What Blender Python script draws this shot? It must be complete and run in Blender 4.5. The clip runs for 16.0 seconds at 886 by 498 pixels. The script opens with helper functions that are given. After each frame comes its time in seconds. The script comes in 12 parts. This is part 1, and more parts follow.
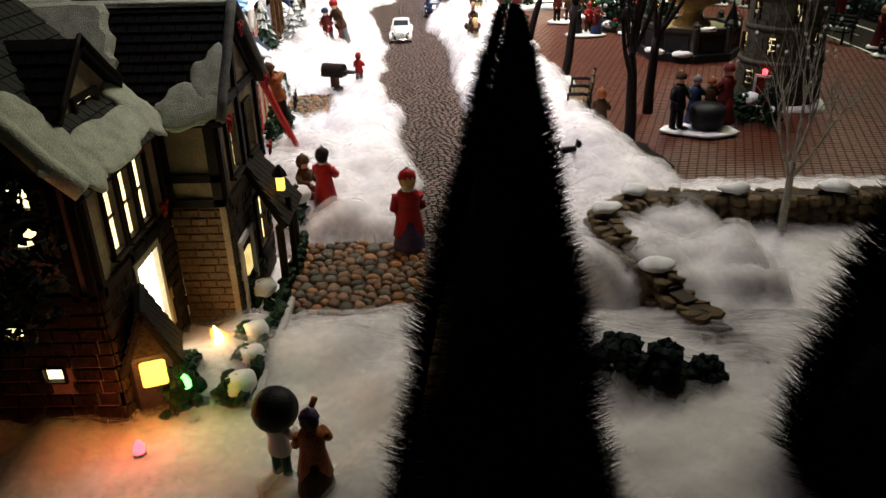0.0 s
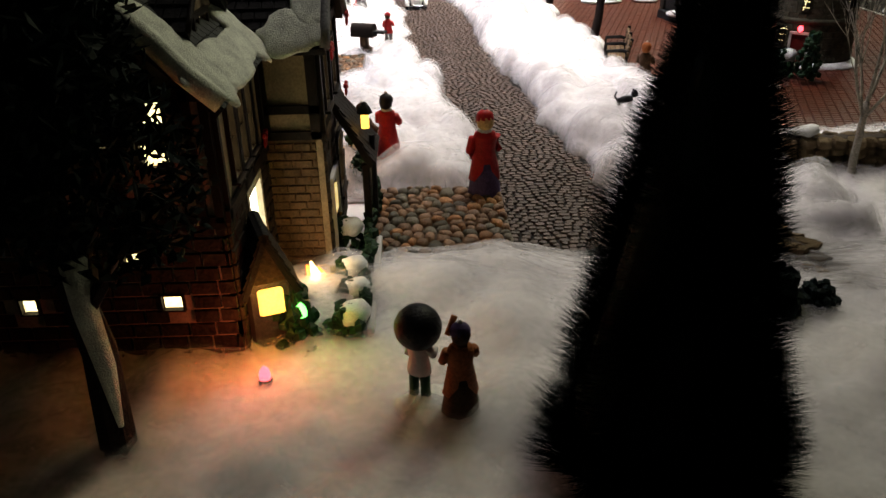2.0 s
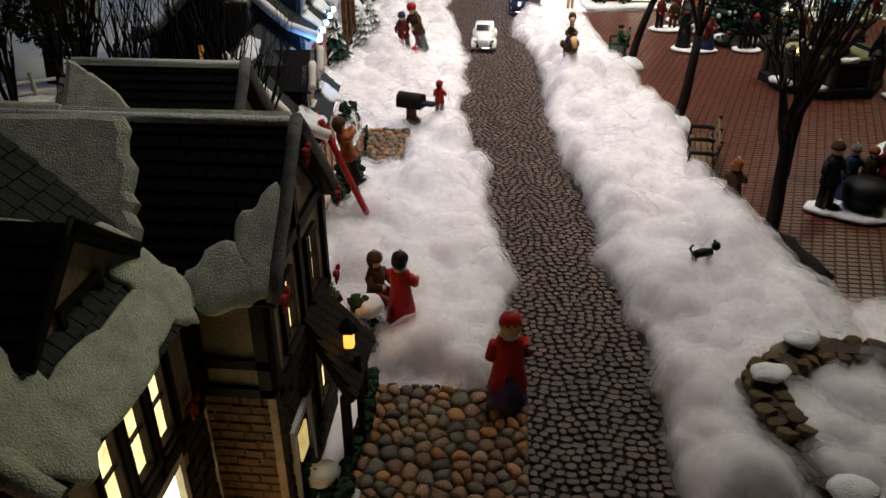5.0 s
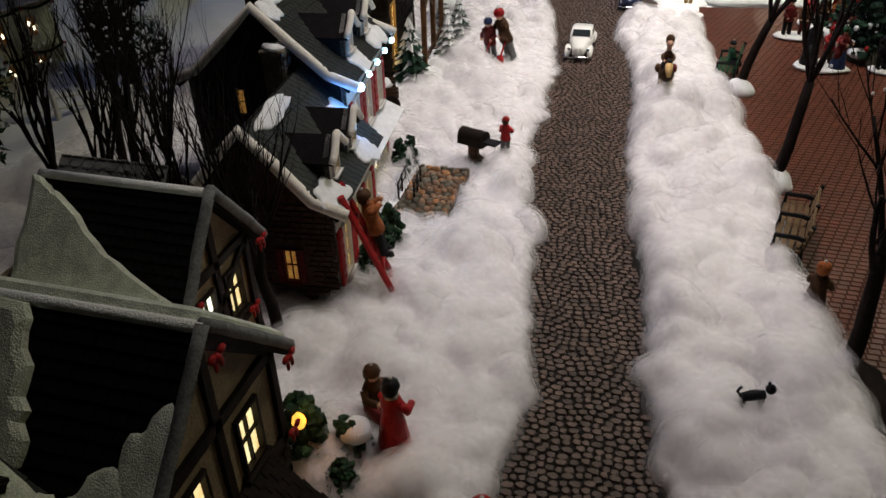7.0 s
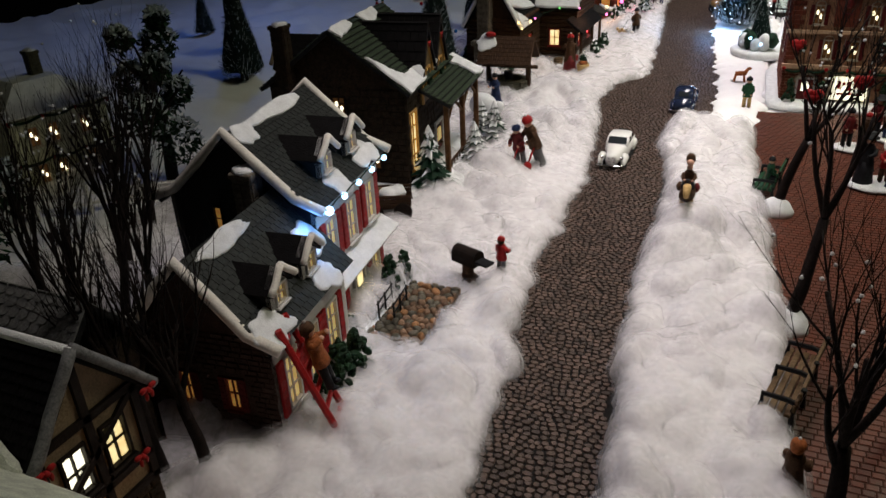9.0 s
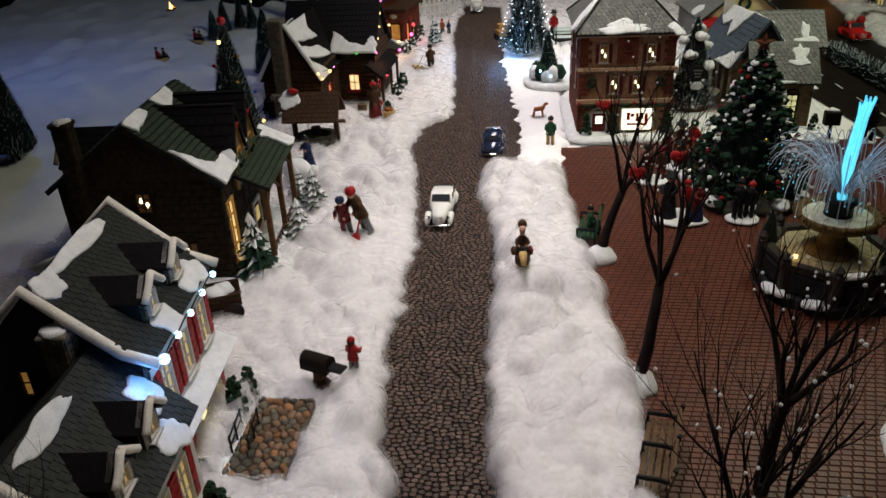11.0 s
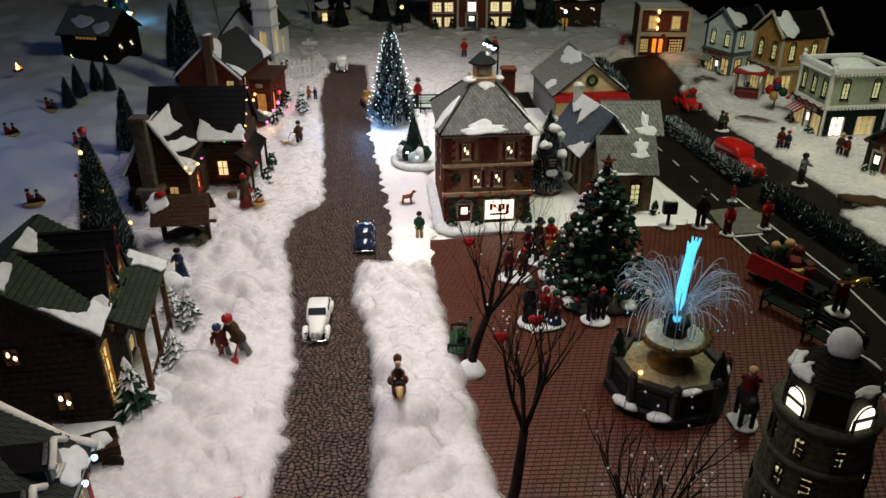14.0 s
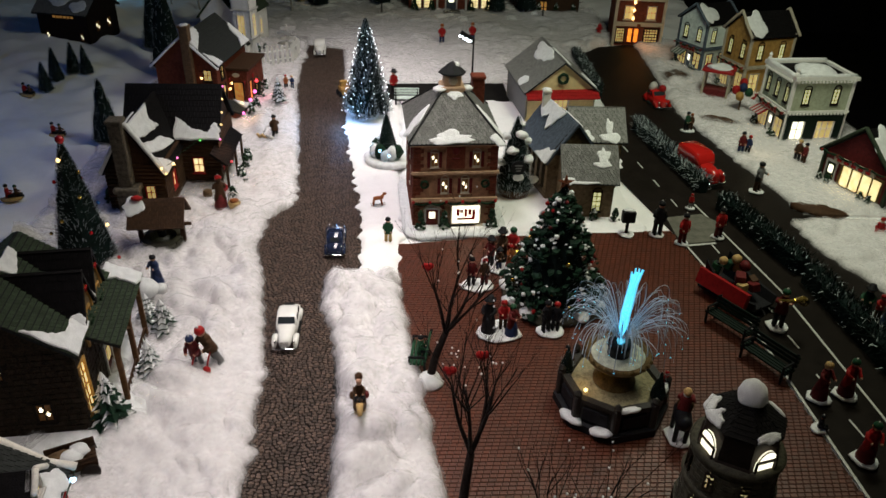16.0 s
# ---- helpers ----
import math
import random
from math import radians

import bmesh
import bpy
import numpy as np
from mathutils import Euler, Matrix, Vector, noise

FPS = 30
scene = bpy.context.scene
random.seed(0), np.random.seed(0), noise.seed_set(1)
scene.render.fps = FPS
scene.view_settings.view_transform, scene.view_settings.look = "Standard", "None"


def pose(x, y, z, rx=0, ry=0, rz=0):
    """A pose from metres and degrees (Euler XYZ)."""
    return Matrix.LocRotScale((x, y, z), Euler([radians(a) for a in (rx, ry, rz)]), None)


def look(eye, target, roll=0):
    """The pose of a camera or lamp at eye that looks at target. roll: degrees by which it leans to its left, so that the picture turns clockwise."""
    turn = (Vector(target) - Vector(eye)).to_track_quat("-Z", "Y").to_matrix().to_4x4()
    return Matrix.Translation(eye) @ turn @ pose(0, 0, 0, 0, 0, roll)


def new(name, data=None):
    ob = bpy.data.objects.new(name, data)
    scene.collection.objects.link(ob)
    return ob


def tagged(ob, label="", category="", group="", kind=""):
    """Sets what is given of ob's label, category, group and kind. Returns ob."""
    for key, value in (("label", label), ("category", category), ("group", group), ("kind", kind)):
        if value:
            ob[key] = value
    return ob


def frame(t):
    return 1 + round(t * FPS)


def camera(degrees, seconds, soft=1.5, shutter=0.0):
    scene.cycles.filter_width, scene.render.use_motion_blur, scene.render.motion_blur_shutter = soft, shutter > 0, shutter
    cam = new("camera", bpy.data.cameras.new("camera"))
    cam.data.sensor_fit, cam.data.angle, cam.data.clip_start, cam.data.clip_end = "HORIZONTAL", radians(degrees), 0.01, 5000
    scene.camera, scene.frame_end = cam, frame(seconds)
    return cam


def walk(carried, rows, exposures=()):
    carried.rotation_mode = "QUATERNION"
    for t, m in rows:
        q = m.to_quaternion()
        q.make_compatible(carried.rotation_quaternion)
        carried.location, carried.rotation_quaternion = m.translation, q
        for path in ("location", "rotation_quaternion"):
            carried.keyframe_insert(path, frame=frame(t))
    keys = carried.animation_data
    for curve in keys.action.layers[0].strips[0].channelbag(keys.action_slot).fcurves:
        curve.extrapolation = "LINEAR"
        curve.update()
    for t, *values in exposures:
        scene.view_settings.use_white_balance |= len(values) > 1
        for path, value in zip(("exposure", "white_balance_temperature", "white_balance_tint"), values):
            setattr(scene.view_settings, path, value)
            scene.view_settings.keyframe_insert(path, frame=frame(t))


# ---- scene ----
cam = camera(60.4, 16.0)
METRES, EYE, TILT, LEAN, TURN = 1.0, 0.270, -25.93, 1.18, 0.0
ROWS = [
    (0.0, 0.0, 0.0, 0.0, 0.0, 0.0, 0.0),
    (0.5, -0.0258, -0.0095, -0.0104, 0.09, -0.17, -0.17),
    (1.0, -0.0473, -0.0116, -0.0152, -0.69, -0.04, -0.18),
    (1.5, -0.0724, -0.004, -0.0244, -1.44, -0.91, -0.1),
    (2.0, -0.0762, 0.0069, -0.0325, -1.79, -1.03, 0.55),
    (2.5, -0.0716, 0.0222, -0.0303, -2.08, -0.09, 1.42),
    (3.0, -0.0702, 0.052, -0.0184, -1.46, 0.9, 0.74),
    (3.5, -0.0623, 0.0835, 0.009, 0.46, 0.98, -0.32),
    (4.0, -0.0564, 0.105, 0.0442, 2.17, -0.19, -1.88),
    (4.5, -0.0468, 0.1202, 0.0805, 3.14, -1.57, -2.87),
    (7.0, 0.0201, 0.2092, 0.2328, 13.78, -8.05, -6.51),
    (7.5, 0.0521, 0.2471, 0.2497, 18.85, -6.34, -9.97),
    (8.0, 0.0894, 0.2658, 0.2566, 24.65, -7.07, -10.72),
    (8.5, 0.1143, 0.2695, 0.2722, 25.43, -5.62, -10.42),
    (9.0, 0.1189, 0.2738, 0.3008, 21.97, -4.12, -8.75),
    (11.5, 0.0574, 0.3016, 0.4085, 4.14, -1.79, -1.25),
    (12.0, 0.057, 0.2991, 0.4348, 1.24, -0.73, -0.95),
    (12.5, 0.0518, 0.2926, 0.459, -1.15, 0.62, -0.92),
    (13.0, 0.0519, 0.2772, 0.4899, -1.87, 0.19, -0.48),
    (13.5, 0.0554, 0.2637, 0.513, -2.26, -0.86, -0.21),
    (14.0, 0.0606, 0.2532, 0.5402, -2.56, -1.43, -0.0),
    (14.5, 0.0676, 0.2446, 0.5604, -3.41, -1.31, -0.67),
    (15.0, 0.0755, 0.2314, 0.5825, -3.91, -2.38, -0.63),
    (15.5, 0.0809, 0.2118, 0.6084, -3.57, -4.17, -0.61),
    (16.0, 0.0867, 0.1956, 0.6295, -3.81, -4.48, -1.12),
]
EXPOSURES = [(0.0, -0.64), (1.0, -0.62), (2.5, -0.58), (3.5, -0.88), (4.0, -1.12), (4.7, -1.34), (7.0, -1.80), (8.0, -1.91), (12.0, -2.01), (16.0, -1.97)]
walk(cam, [(t, pose(0, 0, EYE, TILT, LEAN, TURN) @ pose(METRES * x, METRES * y, METRES * z, 90 + pitch, roll, yaw)) for t, x, y, z, yaw, pitch, roll in ROWS], EXPOSURES)

# ---- world and light ----
world = bpy.data.worlds.new("night_room")
scene.world = world
world.use_nodes = True
world.node_tree.nodes["Background"].inputs["Color"].default_value = (0.30, 0.36, 0.55, 1)
world.node_tree.nodes["Background"].inputs["Strength"].default_value = 0.0006


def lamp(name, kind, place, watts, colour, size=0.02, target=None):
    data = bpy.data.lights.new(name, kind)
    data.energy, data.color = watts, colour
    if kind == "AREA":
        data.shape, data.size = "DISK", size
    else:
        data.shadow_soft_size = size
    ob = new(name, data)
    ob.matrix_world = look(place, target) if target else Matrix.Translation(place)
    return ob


# the lit lamp of the room, hung over the village
tube_light = bpy.data.lights.new("room_lamp", "AREA")
tube_light.shape, tube_light.size, tube_light.size_y, tube_light.energy, tube_light.color = "RECTANGLE", 0.16, 2.2, 20.5, (1.0, 0.91, 0.905)
tube_light.spread = math.radians(81)
new("room_lamp", tube_light).matrix_world = Matrix.Translation((0.0, 1.86, 0.94))
# a second, weaker and greener lamp over the far side
lamp("far_room_lamp", "AREA", (0.80, 1.80, 1.20), 37.0, (0.95, 1.0, 0.78), 0.4, (0.95, 2.36, 0))
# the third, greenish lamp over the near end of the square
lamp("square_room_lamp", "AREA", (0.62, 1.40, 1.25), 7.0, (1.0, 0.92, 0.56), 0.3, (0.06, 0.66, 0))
# small lights that belong to the village, and the added ones noted below
lamp("eave_light", "POINT", (-0.205, 0.884, 0.150), 0.16, (0.15, 0.45, 1.0), 0.004)
lamp("eave_light", "POINT", (-0.222, 0.860, 0.142), 0.07, (0.10, 0.34, 1.0), 0.004)
lamp("lantern_light", "POINT", (-0.157, 0.322, 0.042), 0.028, (1.0, 0.45, 0.06), 0.006)
lamp("lantern_light", "POINT", (-0.128, 0.318, 0.040), 0.014, (0.25, 1.0, 0.12), 0.006)
lamp("lantern_light", "POINT", (-0.143, 0.584, 0.062), 0.034, (1.0, 0.42, 0.10), 0.006)
lamp("tree_light", "POINT", (-0.052, 2.335, 0.045), 1.4, (0.22, 0.50, 1.0), 0.02)
lamp("garden_light", "POINT", (0.075, 2.16, 0.10), 0.25, (0.3, 0.7, 1.0), 0.01)
lamp("fountain_light", "POINT", (0.41, 1.28, 0.115), 0.05, (0.2, 0.85, 1.0), 0.01)
lamp("basin_light", "POINT", (0.352, 1.262, 0.062), 0.02, (1.0, 0.6, 0.15), 0.004)
lamp("hill_light", "POINT", (-1.03, 3.56, 0.11), 0.9, (0.12, 0.55, 1.0), 0.02)
# added blue fill with no bulb of its own, tints the hill snow
lamp("hill_light", "POINT", (-1.05, 2.0, 0.6), 8.5, (0.13, 0.28, 1.0), 0.05)
lamp("cabin_light", "POINT", (-0.27, 2.02, 0.10), 0.1, (1.0, 0.45, 0.2), 0.005)
lamp("shop_light", "POINT", (0.96, 3.1, 0.06), 0.2, (1.0, 0.35, 0.08), 0.01)
lamp("shop_light", "POINT", (1.0, 2.16, 0.06), 0.08, (1.0, 0.8, 0.45), 0.01)
# added lamp in place of amber light falling on the flame-shaped ornament
lamp("ornament_glow_light", "POINT", (-0.136, 0.392, 0.036), 0.024, (1.0, 0.5, 0.1), 0.005)
lamp("coloured_light", "POINT", (-0.157, 0.300, 0.036), 0.060, (1.0, 0.16, 0.07), 0.006)
lamp("shop_front_light", "POINT", (-0.300, 2.360, 0.045), 0.14, (1.0, 0.52, 0.16), 0.006)
lamp("cabin_eave_light", "POINT", (-0.345, 1.835, 0.095), 0.06, (1.0, 0.55, 0.22), 0.005)
lamp("shop_bulb_light", "POINT", (-0.285, 2.560, 0.040), 0.10, (1.0, 0.10, 0.22), 0.006)

# ---- materials ----
MATS = {}


def mat(name, colour, rough=0.6, metal=0.0, vary=0.25, scale=120.0, bump=0.3, grain=900.0, colour2=None, emit=0.0, sheen=0.0, sub=0.0, per_object=0.0, spec=0.12, coat=0.0):
    """A surface with stains and grain at two scales, in metres of the object."""
    if name in MATS:
        return MATS[name]
    m = bpy.data.materials.new(name)
    m.use_nodes = True
    nt = m.node_tree
    n, l = nt.nodes, nt.links
    b = n["Principled BSDF"]
    tc = n.new("ShaderNodeTexCoord")
    big, small = n.new("ShaderNodeTexNoise"), n.new("ShaderNodeTexNoise")
    big.inputs["Scale"].default_value, small.inputs["Scale"].default_value = scale, grain
    big.inputs["Detail"].default_value, small.inputs["Detail"].default_value = 4, 3
    for t in (big, small):
        l.new(tc.outputs["Object"], t.inputs["Vector"])
    add = n.new("ShaderNodeMath")
    add.operation = "ADD"
    half = n.new("ShaderNodeMath")
    half.operation = "MULTIPLY"
    half.inputs[1].default_value = 0.5
    l.new(big.outputs["Fac"], add.inputs[0]), l.new(small.outputs["Fac"], add.inputs[1]), l.new(add.outputs[0], half.inputs[0])
    ramp = n.new("ShaderNodeValToRGB")
    c2 = colour2 or tuple(max(0.0, c * (1 - vary * 1.6)) for c in colour)
    c1 = tuple(min(1.0, c * (1 + vary * 0.5)) for c in colour)
    ramp.color_ramp.elements[0].position, ramp.color_ramp.elements[0].color = 0.32, (*c2, 1)
    ramp.color_ramp.elements[1].position, ramp.color_ramp.elements[1].color = 0.62, (*c1, 1)
    l.new(half.outputs[0], ramp.inputs["Fac"])
    out = ramp.outputs["Color"]
    if per_object:
        info = n.new("ShaderNodeObjectInfo")
        hsv = n.new("ShaderNodeHueSaturation")
        mul = n.new("ShaderNodeMapRange")
        mul.inputs["To Min"].default_value, mul.inputs["To Max"].default_value = 1 - per_object, 1 + per_object
        l.new(info.outputs["Random"], mul.inputs["Value"]), l.new(mul.outputs[0], hsv.inputs["Value"]), l.new(out, hsv.inputs["Color"])
        out = hsv.outputs["Color"]
    l.new(out, b.inputs["Base Color"])
    b.inputs["Roughness"].default_value, b.inputs["Metallic"].default_value = rough, metal
    b.inputs["Specular IOR Level"].default_value = spec
    if bump:
        bp = n.new("ShaderNodeBump")
        bp.inputs["Strength"].default_value, bp.inputs["Distance"].default_value = bump, 0.002
        l.new(half.outputs[0], bp.inputs["Height"]), l.new(bp.outputs["Normal"], b.inputs["Normal"])
    if emit:
        l.new(out, b.inputs["Emission Color"])
        b.inputs["Emission Strength"].default_value = emit
    if sheen:
        b.inputs["Sheen Weight"].default_value = sheen
    if sub:
        b.inputs["Subsurface Weight"].default_value, b.inputs["Subsurface Scale"].default_value = sub, 0.01
        b.inputs["Subsurface Radius"].default_value = (1, 0.9, 0.9)
    if coat:
        b.inputs["Coat Weight"].default_value = coat
    MATS[name] = m
    return m


def island(m, amount):
    """Vary the joined pieces of a mesh one by one."""
    n, l = m.node_tree.nodes, m.node_tree.links
    b = n["Principled BSDF"]
    src = b.inputs["Base Color"].links[0].from_socket
    geo, hsv, mr = n.new("ShaderNodeNewGeometry"), n.new("ShaderNodeHueSaturation"), n.new("ShaderNodeMapRange")
    mr.inputs["To Min"].default_value, mr.inputs["To Max"].default_value = 1 - amount, 1 + amount
    l.new(geo.outputs["Random Per Island"], mr.inputs["Value"]), l.new(mr.outputs[0], hsv.inputs["Value"])
    l.new(src, hsv.inputs["Color"]), l.new(hsv.outputs["Color"], b.inputs["Base Color"])
    return m


COTTON = mat("cotton_snow", (0.89, 0.87, 0.875), 0.95, vary=0.04, scale=35, bump=0.06, grain=300, sheen=0.3, spec=0.06, sub=0.3)


def wisp_material(name, cover):
    """A thin veil of cotton fibres, open between them."""
    m = bpy.data.materials.new(name)
    m.use_nodes = True
    n, l = m.node_tree.nodes, m.node_tree.links
    n.remove(n["Principled BSDF"])
    tc, fine, broad = n.new("ShaderNodeTexCoord"), n.new("ShaderNodeTexNoise"), n.new("ShaderNodeTexNoise")
    fine.inputs["Scale"].default_value, fine.inputs["Detail"].default_value, fine.inputs["Distortion"].default_value = 150, 2, 0.6
    broad.inputs["Scale"].default_value, broad.inputs["Detail"].default_value = 70, 2
    l.new(tc.outputs["Object"], fine.inputs["Vector"]), l.new(tc.outputs["Object"], broad.inputs["Vector"])
    mix = n.new("ShaderNodeMath")
    mix.operation = "ADD"
    l.new(fine.outputs["Fac"], mix.inputs[0]), l.new(broad.outputs["Fac"], mix.inputs[1])
    cov = n.new("ShaderNodeMapRange")
    cov.interpolation_type = "SMOOTHSTEP"
    cov.inputs["From Min"].default_value, cov.inputs["From Max"].default_value, cov.inputs["To Max"].default_value = 0.26, 1.38, cover
    l.new(mix.outputs[0], cov.inputs["Value"])
    clear, soft, thru, both, out = n.new("ShaderNodeBsdfTransparent"), n.new("ShaderNodeBsdfDiffuse"), n.new("ShaderNodeBsdfTranslucent"), n.new("ShaderNodeMixShader"), n.new("ShaderNodeMixShader")
    for b in (soft, thru):
        b.inputs["Color"].default_value = (0.91, 0.89, 0.895, 1)
    both.inputs["Fac"].default_value = 0.5
    l.new(soft.outputs[0], both.inputs[1]), l.new(thru.outputs[0], both.inputs[2])
    l.new(cov.outputs[0], out.inputs["Fac"]), l.new(clear.outputs[0], out.inputs[1]), l.new(both.outputs[0], out.inputs[2])
    l.new(out.outputs[0], n["Material Output"].inputs["Surface"])
    return m


WISPS = [(0.0022, wisp_material("cotton_wisp_inner", 0.75)), (0.0048, wisp_material("cotton_wisp_middle", 0.50)), (0.0080, wisp_material("cotton_wisp_outer", 0.26))]
COTTON_FIBRE = mat("cotton_fibre", (0.88, 0.86, 0.86), 1.0, vary=0.03, scale=35, bump=0, grain=420, sheen=0.5, spec=0.05)
GLITTER = mat("glitter_snow", (0.80, 0.81, 0.81), 0.6, vary=0.14, scale=90, bump=1.0, grain=1000, spec=0.5)
# greyer molded snow; the green lamplight on it is put into the colour
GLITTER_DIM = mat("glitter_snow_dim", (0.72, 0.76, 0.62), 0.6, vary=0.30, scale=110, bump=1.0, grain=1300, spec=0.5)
MAT_DARK = mat("street_joint", (0.01116, 0.00966, 0.00894), 0.85, scale=60, grain=800)
COBBLE = island(mat("cobble", (0.086, 0.056, 0.043), 0.6, vary=0.35, scale=90, bump=0.5, grain=900, spec=0.35), 0.35)
COBBLE_ONE = mat("cobble_single", (0.086, 0.056, 0.043), 0.6, vary=0.35, scale=90, bump=0.5, grain=900, spec=0.35, per_object=0.35)
PAVER = island(mat("brick_paver", (0.095, 0.0215, 0.0085), 0.40, vary=0.3, scale=50, bump=0.3, grain=900, spec=0.62), 0.2)
PAVER_ONE = mat("brick_paver_single", (0.095, 0.0215, 0.0085), 0.40, vary=0.3, scale=50, bump=0.3, grain=900, spec=0.62, per_object=0.2)
PAVER_JOINT = mat("paver_joint", (0.040, 0.014, 0.007), 0.6, scale=60, grain=900)
ASPHALT = mat("asphalt_mat", (0.01392, 0.01088, 0.00896), 0.5, vary=0.3, scale=40, bump=0.3, grain=1200, spec=0.05)
LINE = mat("road_line", (0.55, 0.55, 0.52), 0.6, vary=0.3, scale=200)
SLAB = mat("slab_stone", (0.22, 0.135, 0.085), 0.6, vary=0.4, scale=110, bump=0.6, grain=800, per_object=0.4)
SLAB_GREY = mat("slab_stone_grey", (0.125, 0.11, 0.082), 0.6, vary=0.4, scale=110, bump=0.6, grain=800, per_object=0.4)
SLAB_RUST = mat("slab_stone_rust", (0.28, 0.14, 0.065), 0.6, vary=0.4, scale=110, bump=0.6, grain=800, per_object=0.4)
SLAB_BASE = mat("slab_joint", (0.06, 0.045, 0.035), 0.85, scale=90)
WALLSTONE = mat("wall_stone", (0.19, 0.135, 0.075), 0.75, vary=0.45, scale=120, bump=0.8, grain=800, per_object=0.35)
ROOMDARK = mat("room_paint", (0.02, 0.018, 0.02), 0.9, scale=3, grain=60, bump=0.1)
CARPET = mat("carpet", (0.025, 0.022, 0.022), 0.95, scale=5, grain=400)
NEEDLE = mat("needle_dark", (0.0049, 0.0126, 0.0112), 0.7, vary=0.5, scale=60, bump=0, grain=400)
NEEDLE_SNOW = mat("needle_frost", (0.55, 0.62, 0.64), 0.7, vary=0.2, scale=80, bump=0, grain=400)
BARK = mat("bark", (0.0162, 0.0108, 0.00936), 0.75, vary=0.4, scale=150, bump=0.8, grain=700)
BARK_PALE = mat("bark_pale", (0.36, 0.33, 0.28), 0.8, vary=0.4, scale=150, bump=0.6, grain=700)
FIRGREEN = mat("fir_green", (0.0084, 0.0294, 0.0154), 0.6, vary=0.5, scale=120, bump=0.4, grain=600)
LEAF = island(mat("leaf_green", (0.0135, 0.0375, 0.0165), 0.6, vary=0.5, scale=120, bump=0.2, grain=600), 0.4)
WHITEP = mat("white_paint", (0.5250, 0.5040, 0.4760), 0.5, vary=0.12, scale=80, grain=600)
TRIMWHITE = mat("trim_white", (0.74, 0.70, 0.62), 0.55, vary=0.15, scale=90, bump=0.5, grain=700)
PALEWHITE = mat("bright_white_paint", (0.80, 0.78, 0.74), 0.5, vary=0.08, scale=80, grain=600)
CREAM = mat("cream_paint", (0.4340, 0.3850, 0.2940), 0.6, vary=0.2, scale=80, grain=600)
TIMBER = mat("dark_timber", (0.01365, 0.00858, 0.00624), 0.6, vary=0.4, scale=120, grain=700)
STUCCO = mat("stucco", (0.288, 0.216, 0.136), 0.75, vary=0.25, scale=90, bump=0.5, grain=700)
BRICKRED = mat("brick_red", (0.155, 0.040, 0.022), 0.7, vary=0.35, scale=110, bump=0.6, grain=600)
BRICKDARK = mat("dark_brick", (0.060, 0.034, 0.026), 0.7, vary=0.4, scale=110, bump=0.6, grain=600)
DARKGREEN = mat("dark_green_paint", (0.006, 0.013, 0.009), 0.5, vary=0.3, scale=200, grain=800)
CREAMGREEN = mat("pale_green_cream", (0.64, 0.64, 0.44), 0.6, vary=0.2, scale=80, grain=600)
TANSTONE = mat("tan_stone", (0.23, 0.165, 0.095), 0.7, vary=0.4, scale=120, bump=0.8, grain=500)
YELLOWP = mat("pale_yellow_paint", (0.62, 0.50, 0.26), 0.6, vary=0.15, scale=80, grain=600)
BRICKTAN = mat("brick_tan", (0.1384, 0.08457, 0.04613), 0.7, vary=0.35, scale=110, bump=0.6, grain=600)
STONEBR = mat("fieldstone", (0.0285, 0.0195, 0.012), 0.75, vary=0.5, scale=140, bump=0.9, grain=500)
SLATE = mat("slate_roof", (0.033, 0.0363, 0.0341), 0.6, vary=0.35, scale=140, bump=0.5, grain=700, per_object=0.22)
SLATE_PALE = mat("slate_pale", (0.185, 0.185, 0.172), 0.6, vary=0.35, scale=140, bump=0.5, grain=700, per_object=0.22)
SLATE_BASE = mat("slate_under", (0.018, 0.01872, 0.0198), 0.7, vary=0.35, scale=140, bump=0.5, grain=700)
SLATEBLUE = mat("slate_blue", (0.09, 0.1125, 0.1425), 0.6, vary=0.35, scale=140, bump=0.5, grain=700, per_object=0.2)
SHINGLE = mat("green_shingle", (0.040, 0.056, 0.034), 0.65, vary=0.35, scale=140, bump=0.5, grain=700, per_object=0.2)
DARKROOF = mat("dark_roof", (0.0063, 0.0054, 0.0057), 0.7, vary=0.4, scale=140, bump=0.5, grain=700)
LOGS = mat("log_wood", (0.052, 0.027, 0.014), 0.65, vary=0.4, scale=120, bump=0.6, grain=600)
WOOD = mat("bench_wood", (0.1302, 0.0825, 0.0434), 0.6, vary=0.35, scale=160, bump=0.4, grain=600)
IRON = mat("black_iron", (0.012, 0.012, 0.013), 0.45, 0.3, scale=200, grain=900)
REDP = mat("red_paint", (0.33, 0.016, 0.016), 0.4, vary=0.25, scale=150, grain=800)
MAROON = mat("maroon_paint", (0.128, 0.0176, 0.0176), 0.5, vary=0.3, scale=150, grain=800)
ORANGE = mat("rust_cloth", (0.294, 0.091, 0.028), 0.6, vary=0.3, scale=200, grain=800)
BROWN = mat("brown_cloth", (0.07, 0.035, 0.0175), 0.65, vary=0.35, scale=200, grain=800)
BLACKP = mat("black_paint", (0.014, 0.014, 0.016), 0.5, vary=0.3, scale=200, grain=800)
NAVY = mat("navy_paint", (0.025, 0.04, 0.10), 0.5, vary=0.3, scale=200, grain=800)
GREYP = mat("grey_paint", (0.1800, 0.1800, 0.1800), 0.6, vary=0.3, scale=200, grain=800)
SKIN = mat("doll_face", (0.62, 0.36, 0.25), 0.5, vary=0.1, scale=200, grain=800)
BLOND = mat("straw_paint", (0.55, 0.36, 0.15), 0.6, vary=0.3, scale=200, grain=800)
